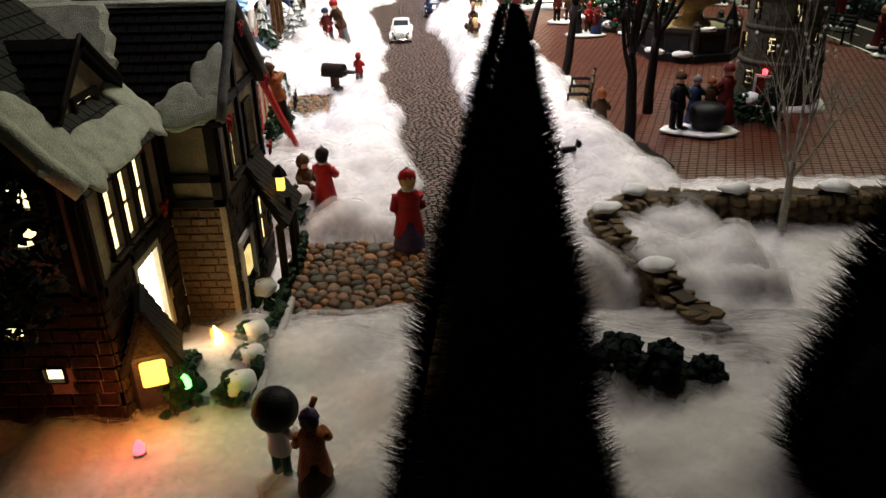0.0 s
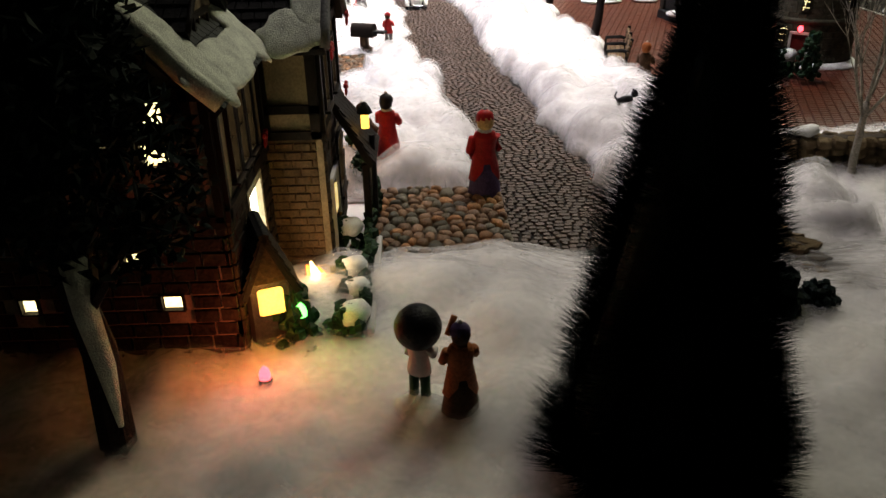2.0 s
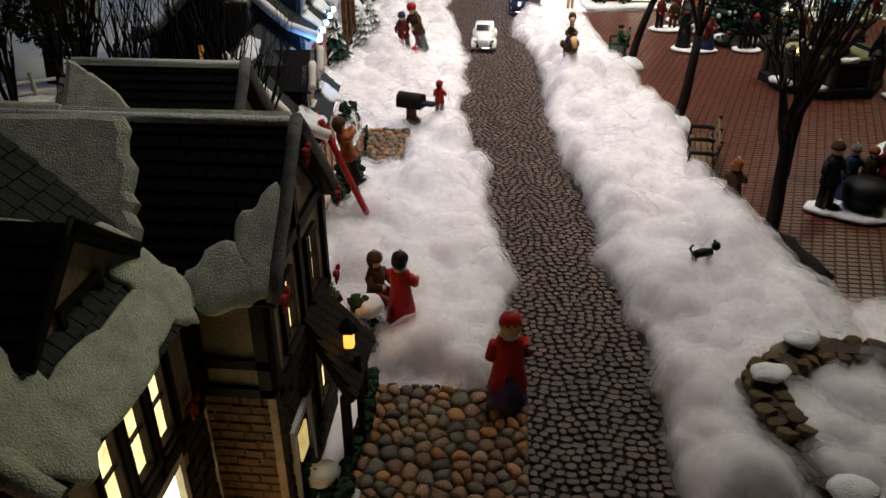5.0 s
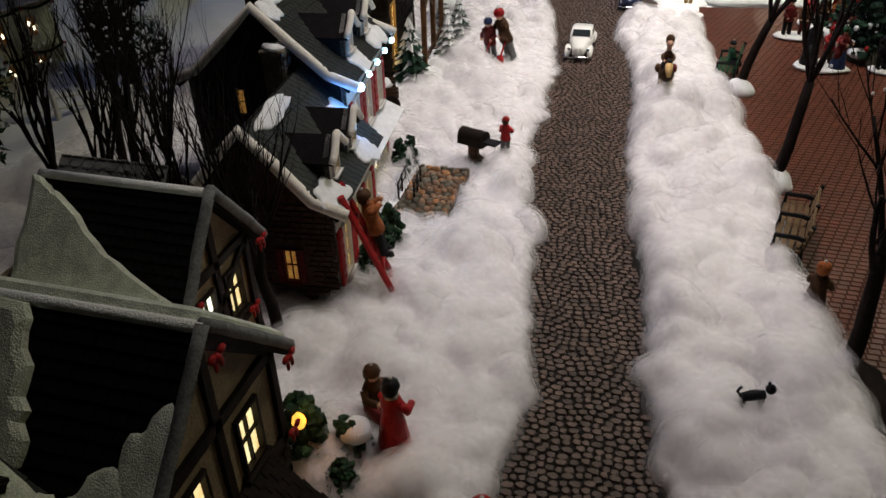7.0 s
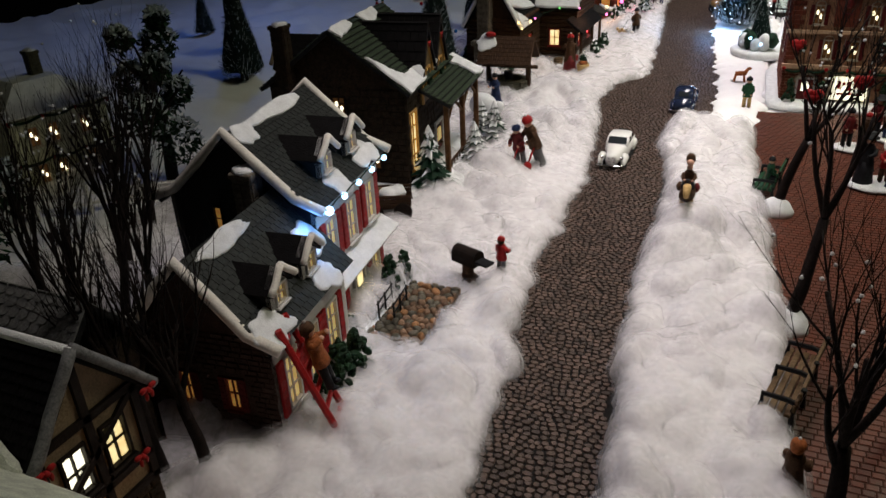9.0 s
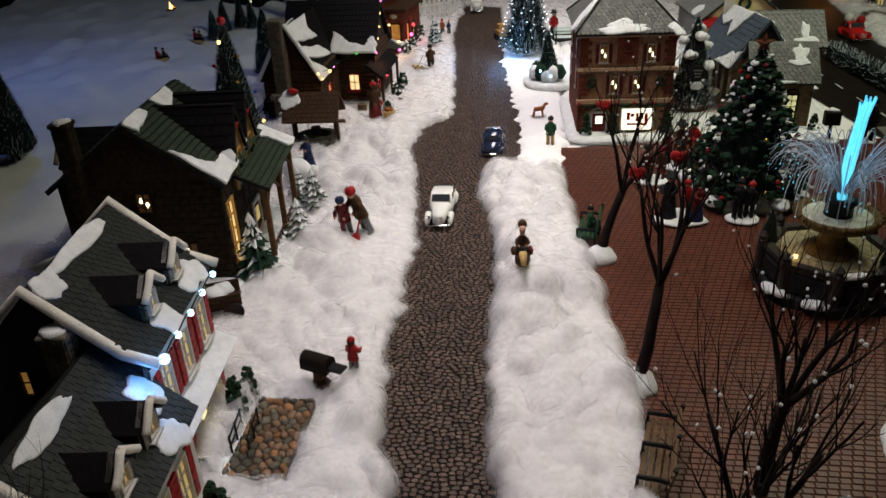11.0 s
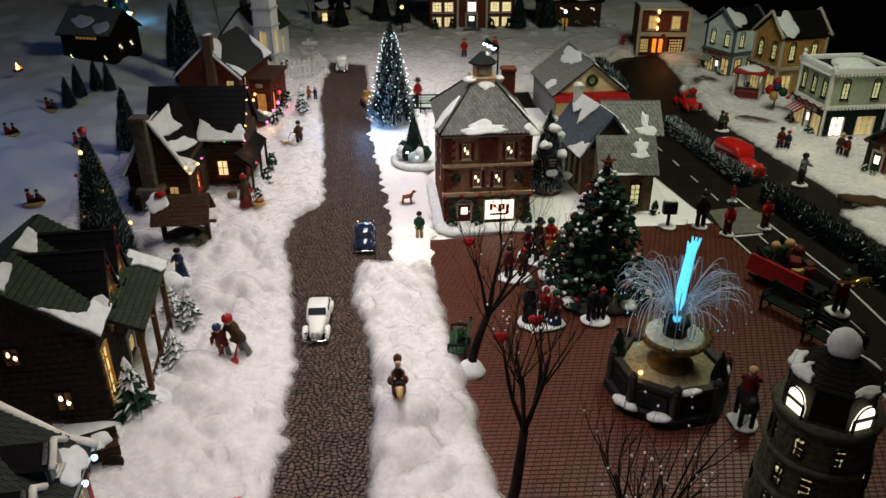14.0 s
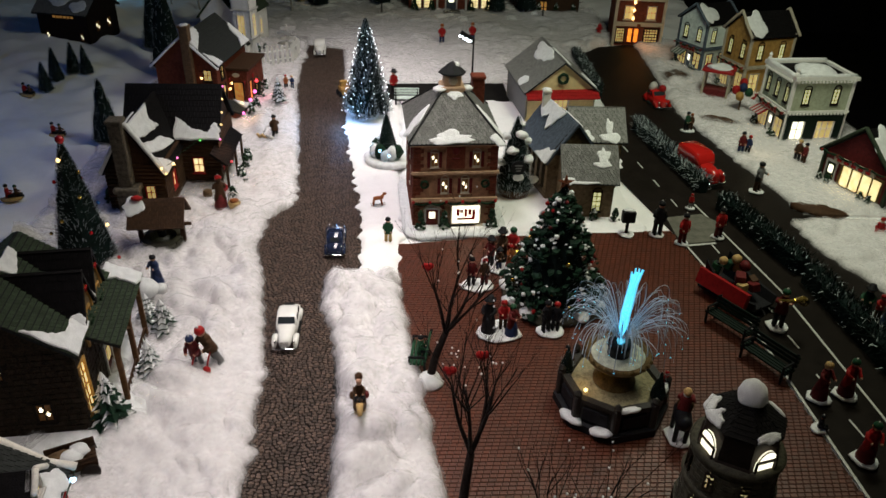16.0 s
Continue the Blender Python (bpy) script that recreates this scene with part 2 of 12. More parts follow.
GREENP = mat("green_paint", (0.02, 0.07, 0.035), 0.5, vary=0.3, scale=200, grain=800)
TEALP = mat("teal_paint", (0.66, 0.74, 0.70), 0.5, vary=0.2, scale=100, grain=700)
OCHRE = mat("ochre_paint", (0.42, 0.24, 0.07), 0.6, vary=0.3, scale=100, grain=700)
SAGE = mat("sage_paint", (0.46, 0.50, 0.36), 0.55, vary=0.2, scale=100, grain=700)
PURPLE = mat("purple_cloth", (0.07, 0.045, 0.12), 0.6, vary=0.3, scale=200, grain=800)
STONEGREY = mat("grey_stone", (0.0675, 0.06375, 0.045), 0.65, vary=0.35, scale=130, bump=0.6, grain=600)
BASINPALE = mat("basin_pale", (0.34, 0.30, 0.17), 0.5, vary=0.4, scale=130, bump=0.4, grain=600)
DARKSTONE = mat("dark_stone", (0.022, 0.019, 0.015), 0.5, vary=0.4, scale=130, bump=0.6, grain=600, spec=0.4)
HALLWALL = mat("hall_wall", (0.36, 0.20, 0.115), 0.65, vary=0.35, scale=110, bump=0.5, grain=600)
HALLTRIM = mat("hall_trim", (0.52, 0.35, 0.22), 0.6, vary=0.25, scale=90, grain=600)
PORCHWOOD = mat("porch_wood", (0.12, 0.058, 0.024), 0.6, vary=0.4, scale=120, bump=0.5, grain=600)
PLATE_GREY = mat("grey_plate", (0.15, 0.145, 0.12), 0.4, vary=0.3, scale=60, bump=0.3, grain=700)
RUST = mat("rust_star", (0.16, 0.05, 0.022), 0.55, vary=0.4, scale=150, bump=0.4, grain=600)
STONEDIM = mat("chimney_stone", (0.135, 0.114, 0.088), 0.7, vary=0.45, scale=140, bump=0.9, grain=500)
GOLDSTONE = mat("gold_stone", (0.16, 0.105, 0.042), 0.45, vary=0.35, scale=130, bump=0.4, grain=600)
CAR_WHITE = mat("car_white", (0.78, 0.77, 0.73), 0.22, vary=0.06, scale=60, bump=0.02, coat=0.5)
CAR_BLUE = mat("car_blue", (0.015, 0.022, 0.05), 0.15, vary=0.1, scale=60, bump=0.02, coat=1.0)
CAR_RED = mat("car_red", (0.50, 0.015, 0.012), 0.2, vary=0.1, scale=60, bump=0.02, coat=0.8)
CHROME = mat("chrome", (0.65, 0.65, 0.66), 0.12, 1.0, vary=0.05, bump=0)
RUBBER = mat("rubber", (0.015, 0.015, 0.015), 0.7, bump=0.1)
CARGLASS = mat("car_glass", (0.03, 0.035, 0.04), 0.05, vary=0.1, bump=0, spec=0.8)
LIT = mat("lit_pane", (1.0, 0.80, 0.42), 0.4, vary=0.3, scale=90, bump=0, emit=4.5, colour2=(0.75, 0.42, 0.13))
LIT_PATCH = mat("lit_pane_patchy", (1.0, 0.82, 0.38), 0.4, vary=0.4, scale=230, bump=0, emit=3.6, grain=500, colour2=(0.05, 0.025, 0.006))
CANDLE = mat("dim_pane", (0.16, 0.075, 0.025), 0.2, vary=0.4, scale=120, bump=0, emit=0.7, colour2=(0.04, 0.018, 0.006))
CANDLE_BULB = mat("window_bulb", (1.0, 0.86, 0.58), 0.3, vary=0.02, bump=0, emit=13)
LIT_SOFT = mat("lit_pane_dim", (1.0, 0.66, 0.25), 0.4, vary=0.4, scale=120, bump=0, emit=1.8, colour2=(0.35, 0.14, 0.03))
LIT_DIM = mat("lit_pane_faint", (1.0, 0.42, 0.10), 0.4, vary=0.4, scale=120, bump=0, emit=0.8, colour2=(0.3, 0.10, 0.02))
LIT_WHITE = mat("lit_pane_white", (1.0, 0.90, 0.66), 0.4, vary=0.1, scale=60, bump=0, emit=8.0)
LIT_ORANGE = mat("lit_pane_orange", (1.0, 0.28, 0.03), 0.4, vary=0.3, scale=90, bump=0, emit=5.0)
BULB = mat("bulb_white", (0.75, 0.88, 1.0), 0.3, vary=0.02, bump=0, emit=22)
BULB_BLUE = mat("bulb_blue", (0.35, 0.65, 1.0), 0.3, vary=0.02, bump=0, emit=25)
BULB_WARM = mat("bulb_warm", (1.0, 0.62, 0.22), 0.3, vary=0.02, bump=0, emit=14)
BULB_AMBER = mat("bulb_amber", (1.0, 0.46, 0.06), 0.3, vary=0.02, bump=0, emit=5)
BULB_RED = mat("bulb_red", (1.0, 0.06, 0.08), 0.3, vary=0.02, bump=0, emit=9)
AMBER = mat("amber_pane", (1.0, 0.50, 0.08), 0.3, vary=0.2, bump=0, emit=4.5)
BULB_PINK = mat("bulb_pink", (1.0, 0.16, 0.55), 0.3, vary=0.02, bump=0, emit=12)
BULB_GREEN = mat("bulb_green", (0.15, 1.0, 0.15), 0.3, vary=0.02, bump=0, emit=7)
FIBRE_GLOW = mat("fibre_glow", (0.16, 0.66, 1.0), 0.3, vary=0.25, scale=300, bump=0, emit=4.2, colour2=(0.05, 0.55, 0.9))
FIBRE = island(mat("fibre", (0.42, 0.52, 0.62), 0.2, vary=0.2, bump=0, emit=0.16), 0.5)
BERRY = mat("red_glass_ball", (0.5, 0.01, 0.015), 0.12, bump=0, coat=1.0)
BLUEBALL = mat("blue_glass_ball", (0.02, 0.12, 0.4), 0.12, bump=0, coat=1.0)
GOLDBALL = mat("gold_glass_ball", (0.6, 0.4, 0.1), 0.15, 0.8, bump=0)
CABLE = mat("green_wire", (0.01, 0.03, 0.015), 0.6, bump=0.1)

# ---- building helpers ----
def thing(name, x, y, z=0.0, rz=0.0, label="", category="", group="", kind=""):
    ob = new(name)
    ob.empty_display_size = 0.02
    ob.matrix_world = pose(x, y, z, 0, 0, rz)
    return tagged(ob, label, category, group, kind)


def part(name, bm, material, parent=None, label="", smooth=False):
    """Link a bmesh as one mesh object under its parent."""
    me = bpy.data.meshes.new(name)
    bm.normal_update()
    bm.to_mesh(me)
    bm.free()
    for m in material if isinstance(material, (list, tuple)) else [material]:
        me.materials.append(m)
    if smooth:
        me.shade_smooth()
    ob = new(name, me)
    if parent:
        ob.parent = parent
    return tagged(ob, label)


def quads(bm, vs, fs, mi=0):
    v = [bm.verts.new(p) for p in vs]
    for f in fs:
        bm.faces.new([v[i] for i in f]).material_index = mi
    return v


def box(bm, c, s, mi=0, m=None):
    cx, cy, cz = c
    a, b, d = s[0] / 2, s[1] / 2, s[2] / 2
    vs = [Vector((cx + i * a, cy + j * b, cz + k * d)) for k in (-1, 1) for j in (-1, 1) for i in (-1, 1)]
    if m:
        vs = [m @ v for v in vs]
    return quads(bm, vs, [(0, 2, 3, 1), (4, 5, 7, 6), (0, 1, 5, 4), (2, 6, 7, 3), (0, 4, 6, 2), (1, 3, 7, 5)], mi)


def cbox(bm, c, s, e, mi=0, m=None):
    """A box with chamfered upright and top edges."""
    cx, cy, cz = c
    a, b, d = s[0] / 2, s[1] / 2, s[2] / 2
    def ring(k, z):
        return [(cx + x, cy + y, cz + z) for x, y in ((-a + k + e, -b + k), (a - k - e, -b + k), (a - k, -b + k + e), (a - k, b - k - e), (a - k - e, b - k), (-a + k + e, b - k), (-a + k, b - k - e), (-a + k, -b + k + e))]
    vs = [Vector(p) for p in ring(0, -d) + ring(0, d - e) + ring(e * 0.7, d)]
    if m:
        vs = [m @ v for v in vs]
    fs = [(r + i, r + (i + 1) % 8, r + 8 + (i + 1) % 8, r + 8 + i) for r in (0, 8) for i in range(8)]
    return quads(bm, vs, fs + [tuple(range(16, 24)), tuple(range(7, -1, -1))], mi)


def lathe(bm, prof, c=(0, 0, 0), n=12, mi=0, m=None, sx=1.0, sy=1.0, turn=0.0):
    """A turned form: prof is a list of (radius, height), from below."""
    vs = []
    for r, z in prof:
        for i in range(n):
            a = 2 * math.pi * i / n + turn
            p = Vector((c[0] + r * sx * math.cos(a), c[1] + r * sy * math.sin(a), c[2] + z))
            vs.append(m @ p if m else p)
    fs = [(k * n + i, k * n + (i + 1) % n, (k + 1) * n + (i + 1) % n, (k + 1) * n + i) for k in range(len(prof) - 1) for i in range(n)]
    return quads(bm, vs, fs + [tuple(range(n - 1, -1, -1)), tuple(range((len(prof) - 1) * n, len(prof) * n))], mi)


def ball(bm, c, r, mi=0, s=(1, 1, 1), n=10, k=6, jitter=0.0, m=None):
    prof = [(max(1e-5, r * math.sin(math.pi * i / k)), -r * math.cos(math.pi * i / k)) for i in range(k + 1)]
    vs = lathe(bm, [(p[0], p[1] * s[2]) for p in prof], c, n, mi, m, s[0], s[1])
    if jitter:
        for v in vs:
            v.co += noise.noise_vector(v.co * (1.2 / r) + Vector(c) * 31) * r * jitter
    return vs


def tube(bm, pts, rads, n=6, mi=0):
    pts = [Vector(p) for p in pts]
    rads = rads if isinstance(rads, (list, tuple)) else [rads] * len(pts)
    vs = []
    for i, p in enumerate(pts):
        d = (pts[min(i + 1, len(pts) - 1)] - pts[max(i - 1, 0)])
        d = d.normalized() if d.length > 1e-9 else Vector((0, 0, 1))
        a = d.orthogonal().normalized() if abs(d.z) > 0.9 else Vector((0, 0, 1)).cross(d).normalized()
        b = d.cross(a)
        vs += [p + (a * math.cos(2 * math.pi * j / n) + b * math.sin(2 * math.pi * j / n)) * rads[i] for j in range(n)]
    fs = [(k * n + j, k * n + (j + 1) % n, (k + 1) * n + (j + 1) % n, (k + 1) * n + j) for k in range(len(pts) - 1) for j in range(n)]
    return quads(bm, vs, fs + [tuple(range(n - 1, -1, -1)), tuple(range((len(pts) - 1) * n, len(pts) * n))], mi)


def cyl(bm, a, b, r0, r1=None, n=8, mi=0):
    return tube(bm, [a, b], [r0, r0 if r1 is None else r1], n, mi)


def slab(bm, corners, thick, mi=0):
    """A plate through three or more corners, thickened against its normal."""
    c = [Vector(p) for p in corners]
    nor = (c[1] - c[0]).cross(c[2] - c[0]).normalized()
    n = len(c)
    vs = c + [p - nor * thick for p in c]
    return quads(bm, vs, [tuple(range(n)), tuple(range(2 * n - 1, n - 1, -1))] + [(i, n + i, n + (i + 1) % n, (i + 1) % n) for i in range(n)], mi)


def curve_at(rows, y):
    """Straight between rows of (y, x)."""
    if y <= rows[0][0]:
        return rows[0][1]
    for (a, p), (b, q) in zip(rows, rows[1:]):
        if y <= b:
            return p + (q - p) * (y - a) / (b - a)
    return rows[-1][1]


def lumps(x, y, f, seed=0.0):
    return noise.noise(Vector((x * f, y * f, seed)))

# ---- ground, street, plaza, road ----
def sheet(name, outline, z, material, label="", kind="structure", thick=0.003, category=""):
    bm = bmesh.new()
    slab(bm, [(x, y, z) for x, y in outline], thick)
    ob = part(name, bm, material)
    return tagged(ob, label, category, kind=kind)


# the room round the display
def room():
    x0, x1, y0, y1, z0, z1, w = -3.6, 3.8, -2.6, 6.4, -0.76, 3.3, 0.1
    for name, c, s, m in (("floor", (0.1, 1.9, z0 - w / 2), (7.6, 9.2, w), CARPET), ("ceiling", (0.1, 1.9, z1 + w / 2), (7.6, 9.2, w), ROOMDARK),
                          ("wall_west", (x0 - w / 2, 1.9, 1.27), (w, 9.2, 4.06), ROOMDARK), ("wall_east", (x1 + w / 2, 1.9, 1.27), (w, 9.2, 4.06), ROOMDARK),
                          ("wall_south", (0.1, y0 - w / 2, 1.27), (7.4, w, 4.06), ROOMDARK), ("wall_north", (0.1, y1 + w / 2, 1.27), (7.4, w, 4.06), ROOMDARK)):
        bm = bmesh.new()
        box(bm, c, s)
        tagged(part(name, bm, m), "dark unlit %s of the room round the display" % name.split("_")[0], name.split("_")[0], kind="structure")


room()

LEFT_EDGE = [(0.30, -0.018), (0.44, -0.020), (0.55, -0.040), (0.62, -0.038), (0.69, -0.028), (0.77, -0.046), (0.88, -0.060), (0.915, -0.052), (0.94, -0.078), (1.0, -0.084), (1.09, -0.100), (1.22, -0.106),
             (1.36, -0.108), (1.50, -0.132), (1.60, -0.150), (1.73, -0.177), (1.84, -0.172), (1.91, -0.127), (2.1, -0.140), (2.26, -0.154), (2.45, -0.178), (2.65, -0.206), (2.94, -0.219), (3.2, -0.215)]
RIGHT_EDGE = [(0.30, 0.060), (0.50, 0.066), (0.61, 0.070), (0.70, 0.053), (0.81, 0.047), (0.99, 0.024), (1.12, 0.013), (1.26, 0.010), (1.44, -0.004), (1.53, -0.032), (1.62, -0.036), (1.645, 0.022),
              (1.80, 0.015), (1.95, 0.005), (2.15, -0.026), (2.4, -0.052), (2.56, -0.058), (2.9, -0.080), (3.2, -0.105)]
PLAZA_WEST = [(0.60, 0.215), (0.73, 0.195), (0.91, 0.172), (1.10, 0.155), (1.23, 0.136), (1.40, 0.116), (1.72, 0.076)]


def hill(x, y):
    """The lie of the cotton away from the street."""
    z = -0.004
    if x < -0.5:
        k = min(1.0, (-0.5 - x) / 0.5)
        z += k * (0.02 + 0.03 * (1 + lumps(x, y, 2.6, 3)))
    if y > 3.3:
        z += min(1.0, (y - 3.3) / 0.6) * 0.03
    return z


def billow(x, y, f, seed):
    """Round puffs with soft creases between them."""
    return 2 * math.sqrt(noise.noise(Vector((x * f, y * f, seed))) ** 2 + 0.004) - 0.5


def ground():
    """One sheet of cotton over the whole table, low where streets and squares lie on it."""
    x0, x1, y0, y1, step = -1.9, 1.34, -0.45, 4.4, 0.02
    nx, ny = int((x1 - x0) / step), int((y1 - y0) / step)
    vs, fs = [], []
    for j in range(ny + 1):
        for i in range(nx + 1):
            x, y = x0 + i * step, y0 + j * step
            z = hill(x, y) + (min(1.0, max(-0.55 - x, y - 3.35) / 0.1) * (0.008 * lumps(x, y, 7, 1) + 0.016 * billow(x, y, 10, 2) + 0.005 * billow(x, y, 24, 3)) if x < -0.55 or y > 3.35 else 0)
            vs.append((x, y, z))
    n = nx + 1
    fs = [(j * n + i, j * n + i + 1, (j + 1) * n + i + 1, (j + 1) * n + i) for j in range(ny) for i in range(nx)]
    me = bpy.data.meshes.new("ground")
    me.from_pydata(vs, [], fs)
    me.shade_smooth()
    me.materials.append(COTTON)
    ob = new("ground", me)
    tagged(ob, "white cotton snow sheet over the whole table", "snow ground", kind="structure")
    bm = bmesh.new()
    box(bm, ((x0 + x1) / 2, (y0 + y1) / 2, -0.045), (x1 - x0 + 0.02, y1 - y0 + 0.02, 0.05))
    for sx in (x0 + 0.1, x1 - 0.1):
        for sy in (y0 + 0.1, (y0 + y1) / 2, y1 - 0.1):
            box(bm, (sx, sy, -0.415), (0.07, 0.07, 0.69))
    tagged(part("display_table", bm, BROWN), "dark wooden display table under the snow sheet", "table", kind="structure")


ground()


SNOW_TOP = {}


def snow_top(x, y, z):
    """The height of the cotton there, or z where there is none."""
    return SNOW_TOP.get((round(x * 100), round(y * 100)), z)


def snow_patch(name, y0, y1, left, right, high, label, step=0.007, across=60, edge=0.024, seed=0.0, round_left=True, round_right=True, ends=(True, True), z0=-0.003, lump=0.018, fuzz=0):
    """A thick pad of cotton between two lines left(y) and right(y), with puffy rolled edges, lumps and loose fibres."""
    ny = max(4, int((y1 - y0) / step))
    vs, rim = [], []
    for j in range(ny + 1):
        y = y0 + (y1 - y0) * j / ny
        a, b = left(y), right(y)
        a -= (0.011 * billow(y, seed, 24, 5) + 0.0025 * lumps(y, seed, 75, 8) + 0.0012 * lumps(y, seed, 210, 3)) * round_left
        b += (0.011 * billow(y, seed, 24, 9) + 0.0025 * lumps(y, seed, 75, 2) + 0.0012 * lumps(y, seed, 210, 6)) * round_right
        for i in range(across + 1):
            u = i / across
            if round_left and round_right:
                u = 0.5 - 0.5 * math.cos(math.pi * u)
            elif round_right:
                u = math.sin(0.5 * math.pi * u)
            elif round_left:
                u = 1 - math.cos(0.5 * math.pi * u)
            x = a + (b - a) * u
            d = 1.0
            if round_left:
                d = min(d, (x - a) / edge)
            if round_right:
                d = min(d, (b - x) / edge)
            if ends[0]:
                d = min(d, (y - y0 - 0.012 - 0.018 * billow(x, seed, 18, 4) - 0.004 * lumps(x, seed, 90, 4)) / edge)
            if ends[1]:
                d = min(d, (y1 - 0.012 + 0.018 * billow(x, seed, 18, 7) + 0.004 * lumps(x, seed, 90, 4) - y) / edge)
            d = max(0.0, min(1.0, d))
            prof = math.sqrt(max(0.0, 1 - (1 - d) ** 2))
            wx, wy = x + 0.012 * lumps(x, y, 20, seed + 1), y + 0.012 * lumps(x, y, 20, seed + 5)
            h = high * (1.1 + 0.25 * lumps(x, y, 9, seed)) + lump * (0.60 * lumps(wx, wy, 10, seed + 4) + 1.05 * billow(wx, wy, 17, seed + 9) + 0.42 * billow(wx, wy, 36, seed + 7) + 0.05 * lumps(wx, wy, 90, seed + 2))
            h = max(0.011, h)
            if -0.214 < x < -0.141 and 0.892 < y < 1.013:
                h = 0.004
            vs.append((x, y, max(z0, z0 + prof * h)))
            rim.append(d)
    for x, y, z in vs:
        k = (round(x * 100), round(y * 100))
        SNOW_TOP[k] = max(z, SNOW_TOP.get(k, z))
    n = across + 1
    fs = [(j * n + i, j * n + i + 1, (j + 1) * n + i + 1, (j + 1) * n + i) for j in range(ny) for i in range(across)]
    me = bpy.data.meshes.new(name)
    me.from_pydata(vs, [], fs)
    me.shade_smooth()
    me.materials.append(COTTON)
    ob = new(name, me)
    if fuzz:
        # open veils of fibre over the pad
        nors = [Vector(v.normal) for v in me.vertices]
        for k, (off, veil) in enumerate(WISPS):
            wm = bpy.data.meshes.new("cotton_wisps")
            wm.from_pydata([tuple(Vector(v) + q * off * (1 + 0.5 * lumps(v[0], v[1], 60, k))) for v, q in zip(vs, nors)], [], fs)
            wm.shade_smooth()
            wm.materials.append(veil)
            wo = new("cotton_wisps", wm)
            wo.parent = ob
            tagged(wo, "thin veil of loose cotton fibres", kind="stuff")
        # loose cotton fibres that stand off the pad, thickest along its rim
        rng = random.Random(int(seed * 10) + 1)
        fv, ff = [], []
        for k in range(fuzz):
            j, i = rng.randrange(ny), rng.randrange(across)
            q = j * n + i
            if rim[q] > 0.6 and rng.random() < 0.88:
                continue
            p, px, py = Vector(vs[q]), Vector(vs[q + 1]), Vector(vs[q + n])
            nor = (px - p).cross(py - p)
            nor = nor.normalized() if nor.length > 1e-12 else Vector((0, 0, 1))
            p = p + (px - p) * rng.random() + (py - p) * rng.random()
            d = Vector((rng.gauss(0, 1), rng.gauss(0, 1), rng.gauss(0, 1)))
            d = (d - nor * d.dot(nor)).normalized()
            size, w = rng.uniform(0.002, 0.006) * (1.7 if rim[q] < 0.45 else 1.0), rng.uniform(0.00006, 0.00012)
            side = d.cross(nor) * w
            up = rng.uniform(0.15, 0.55) if rim[q] < 0.5 else rng.uniform(0.05, 0.28)
            bend = d.cross(nor) * rng.uniform(-0.35, 0.35)
            b = len(fv)
            for s, hgt in ((0, -0.05), (0.4, up * 0.7), (0.75, up), (1, up * rng.uniform(0.5, 1.2))):
                c = p + d * size * s + nor * size * hgt * 0.6 + bend * size * s * s
                fv += [c - side, c + side]
            ff += [(b + 2 * m, b + 2 * m + 1, b + 2 * m + 3, b + 2 * m + 2) for m in range(3)]
        fm = bpy.data.meshes.new("cotton_fuzz")
        fm.from_pydata([tuple(v) for v in fv], [], ff)
        fm.materials.append(COTTON_FIBRE)
        fo = new("cotton_fuzz", fm)
        fo.parent = ob
        tagged(fo, "loose fine cotton fibres", kind="stuff")
    return tagged(ob, label, "snow bank", kind="structure")


snow_patch("snow_bank_west", 0.555, 1.9, lambda y: -0.62, lambda y: curve_at(LEFT_EDGE, y), 0.019, "thick fluffy white cotton snow along the cobbled street", across=110, step=0.005, round_left=False, seed=1, ends=(True, False), fuzz=36000)
snow_patch("snow_bank_west", 1.9, 3.2, lambda y: -0.62, lambda y: curve_at(LEFT_EDGE, y), 0.012, "thick fluffy white cotton snow along the cobbled street", across=80, step=0.009, round_left=False, seed=1, ends=(False, False), fuzz=8000)
snow_patch("snow_bank_south", -0.30, 0.448, lambda y: -0.60, lambda y: 0.5 if y < 0.36 else 0.5 - (y - 0.36) * 4.4, 0.013, "soft cotton snow in front of the stone slab", across=150, step=0.006, fuzz=24000, seed=2, lump=0.009, round_left=False, ends=(False, True))
snow_patch("snow_bank_middle", 0.44, 1.63, lambda y: curve_at(RIGHT_EDGE, y), lambda y: curve_at(PLAZA_WEST, y) if y > 0.6 else 0.215 + (0.6 - y) * 0.1, 0.026, "thick fluffy white cotton strip between street and square", across=60, step=0.004, seed=3, fuzz=30000)
snow_patch("snow_bank_bank", 1.60, 2.58, lambda y: curve_at(RIGHT_EDGE, y), lambda y: 0.10, 0.008, "thin cotton snow beside the tall brick building", across=26, seed=4, lump=0.006, ends=(True, True))
snow_patch("snow_yard", 0.40, 0.69, lambda y: 0.16, lambda y: 0.62, 0.010, "white cotton snow in the walled yard", across=90, step=0.006, seed=5, lump=0.006, fuzz=8000)
snow_patch("snow_field_north", 2.73, 3.9, lambda y: curve_at(RIGHT_EDGE, y) if y < 3.08 else curve_at([(3.08, curve_at(RIGHT_EDGE, 3.08)), (3.22, -0.45), (3.32, -0.62)], y), lambda y: curve_at([(2.73, 0.70), (3.05, 0.72), (3.25, 0.90), (3.9, 0.92)], y), 0.012, "wide cotton snow field behind the buildings", across=110, step=0.010, seed=6, lump=0.012, fuzz=3000)
snow_patch("snow_lot", 1.79, 2.58, lambda y: 0.10, lambda y: 0.60 if y < 2.1 else 0.64, 0.006, "thin cotton snow round the brick building and the cottage", across=40, seed=7, lump=0.005)
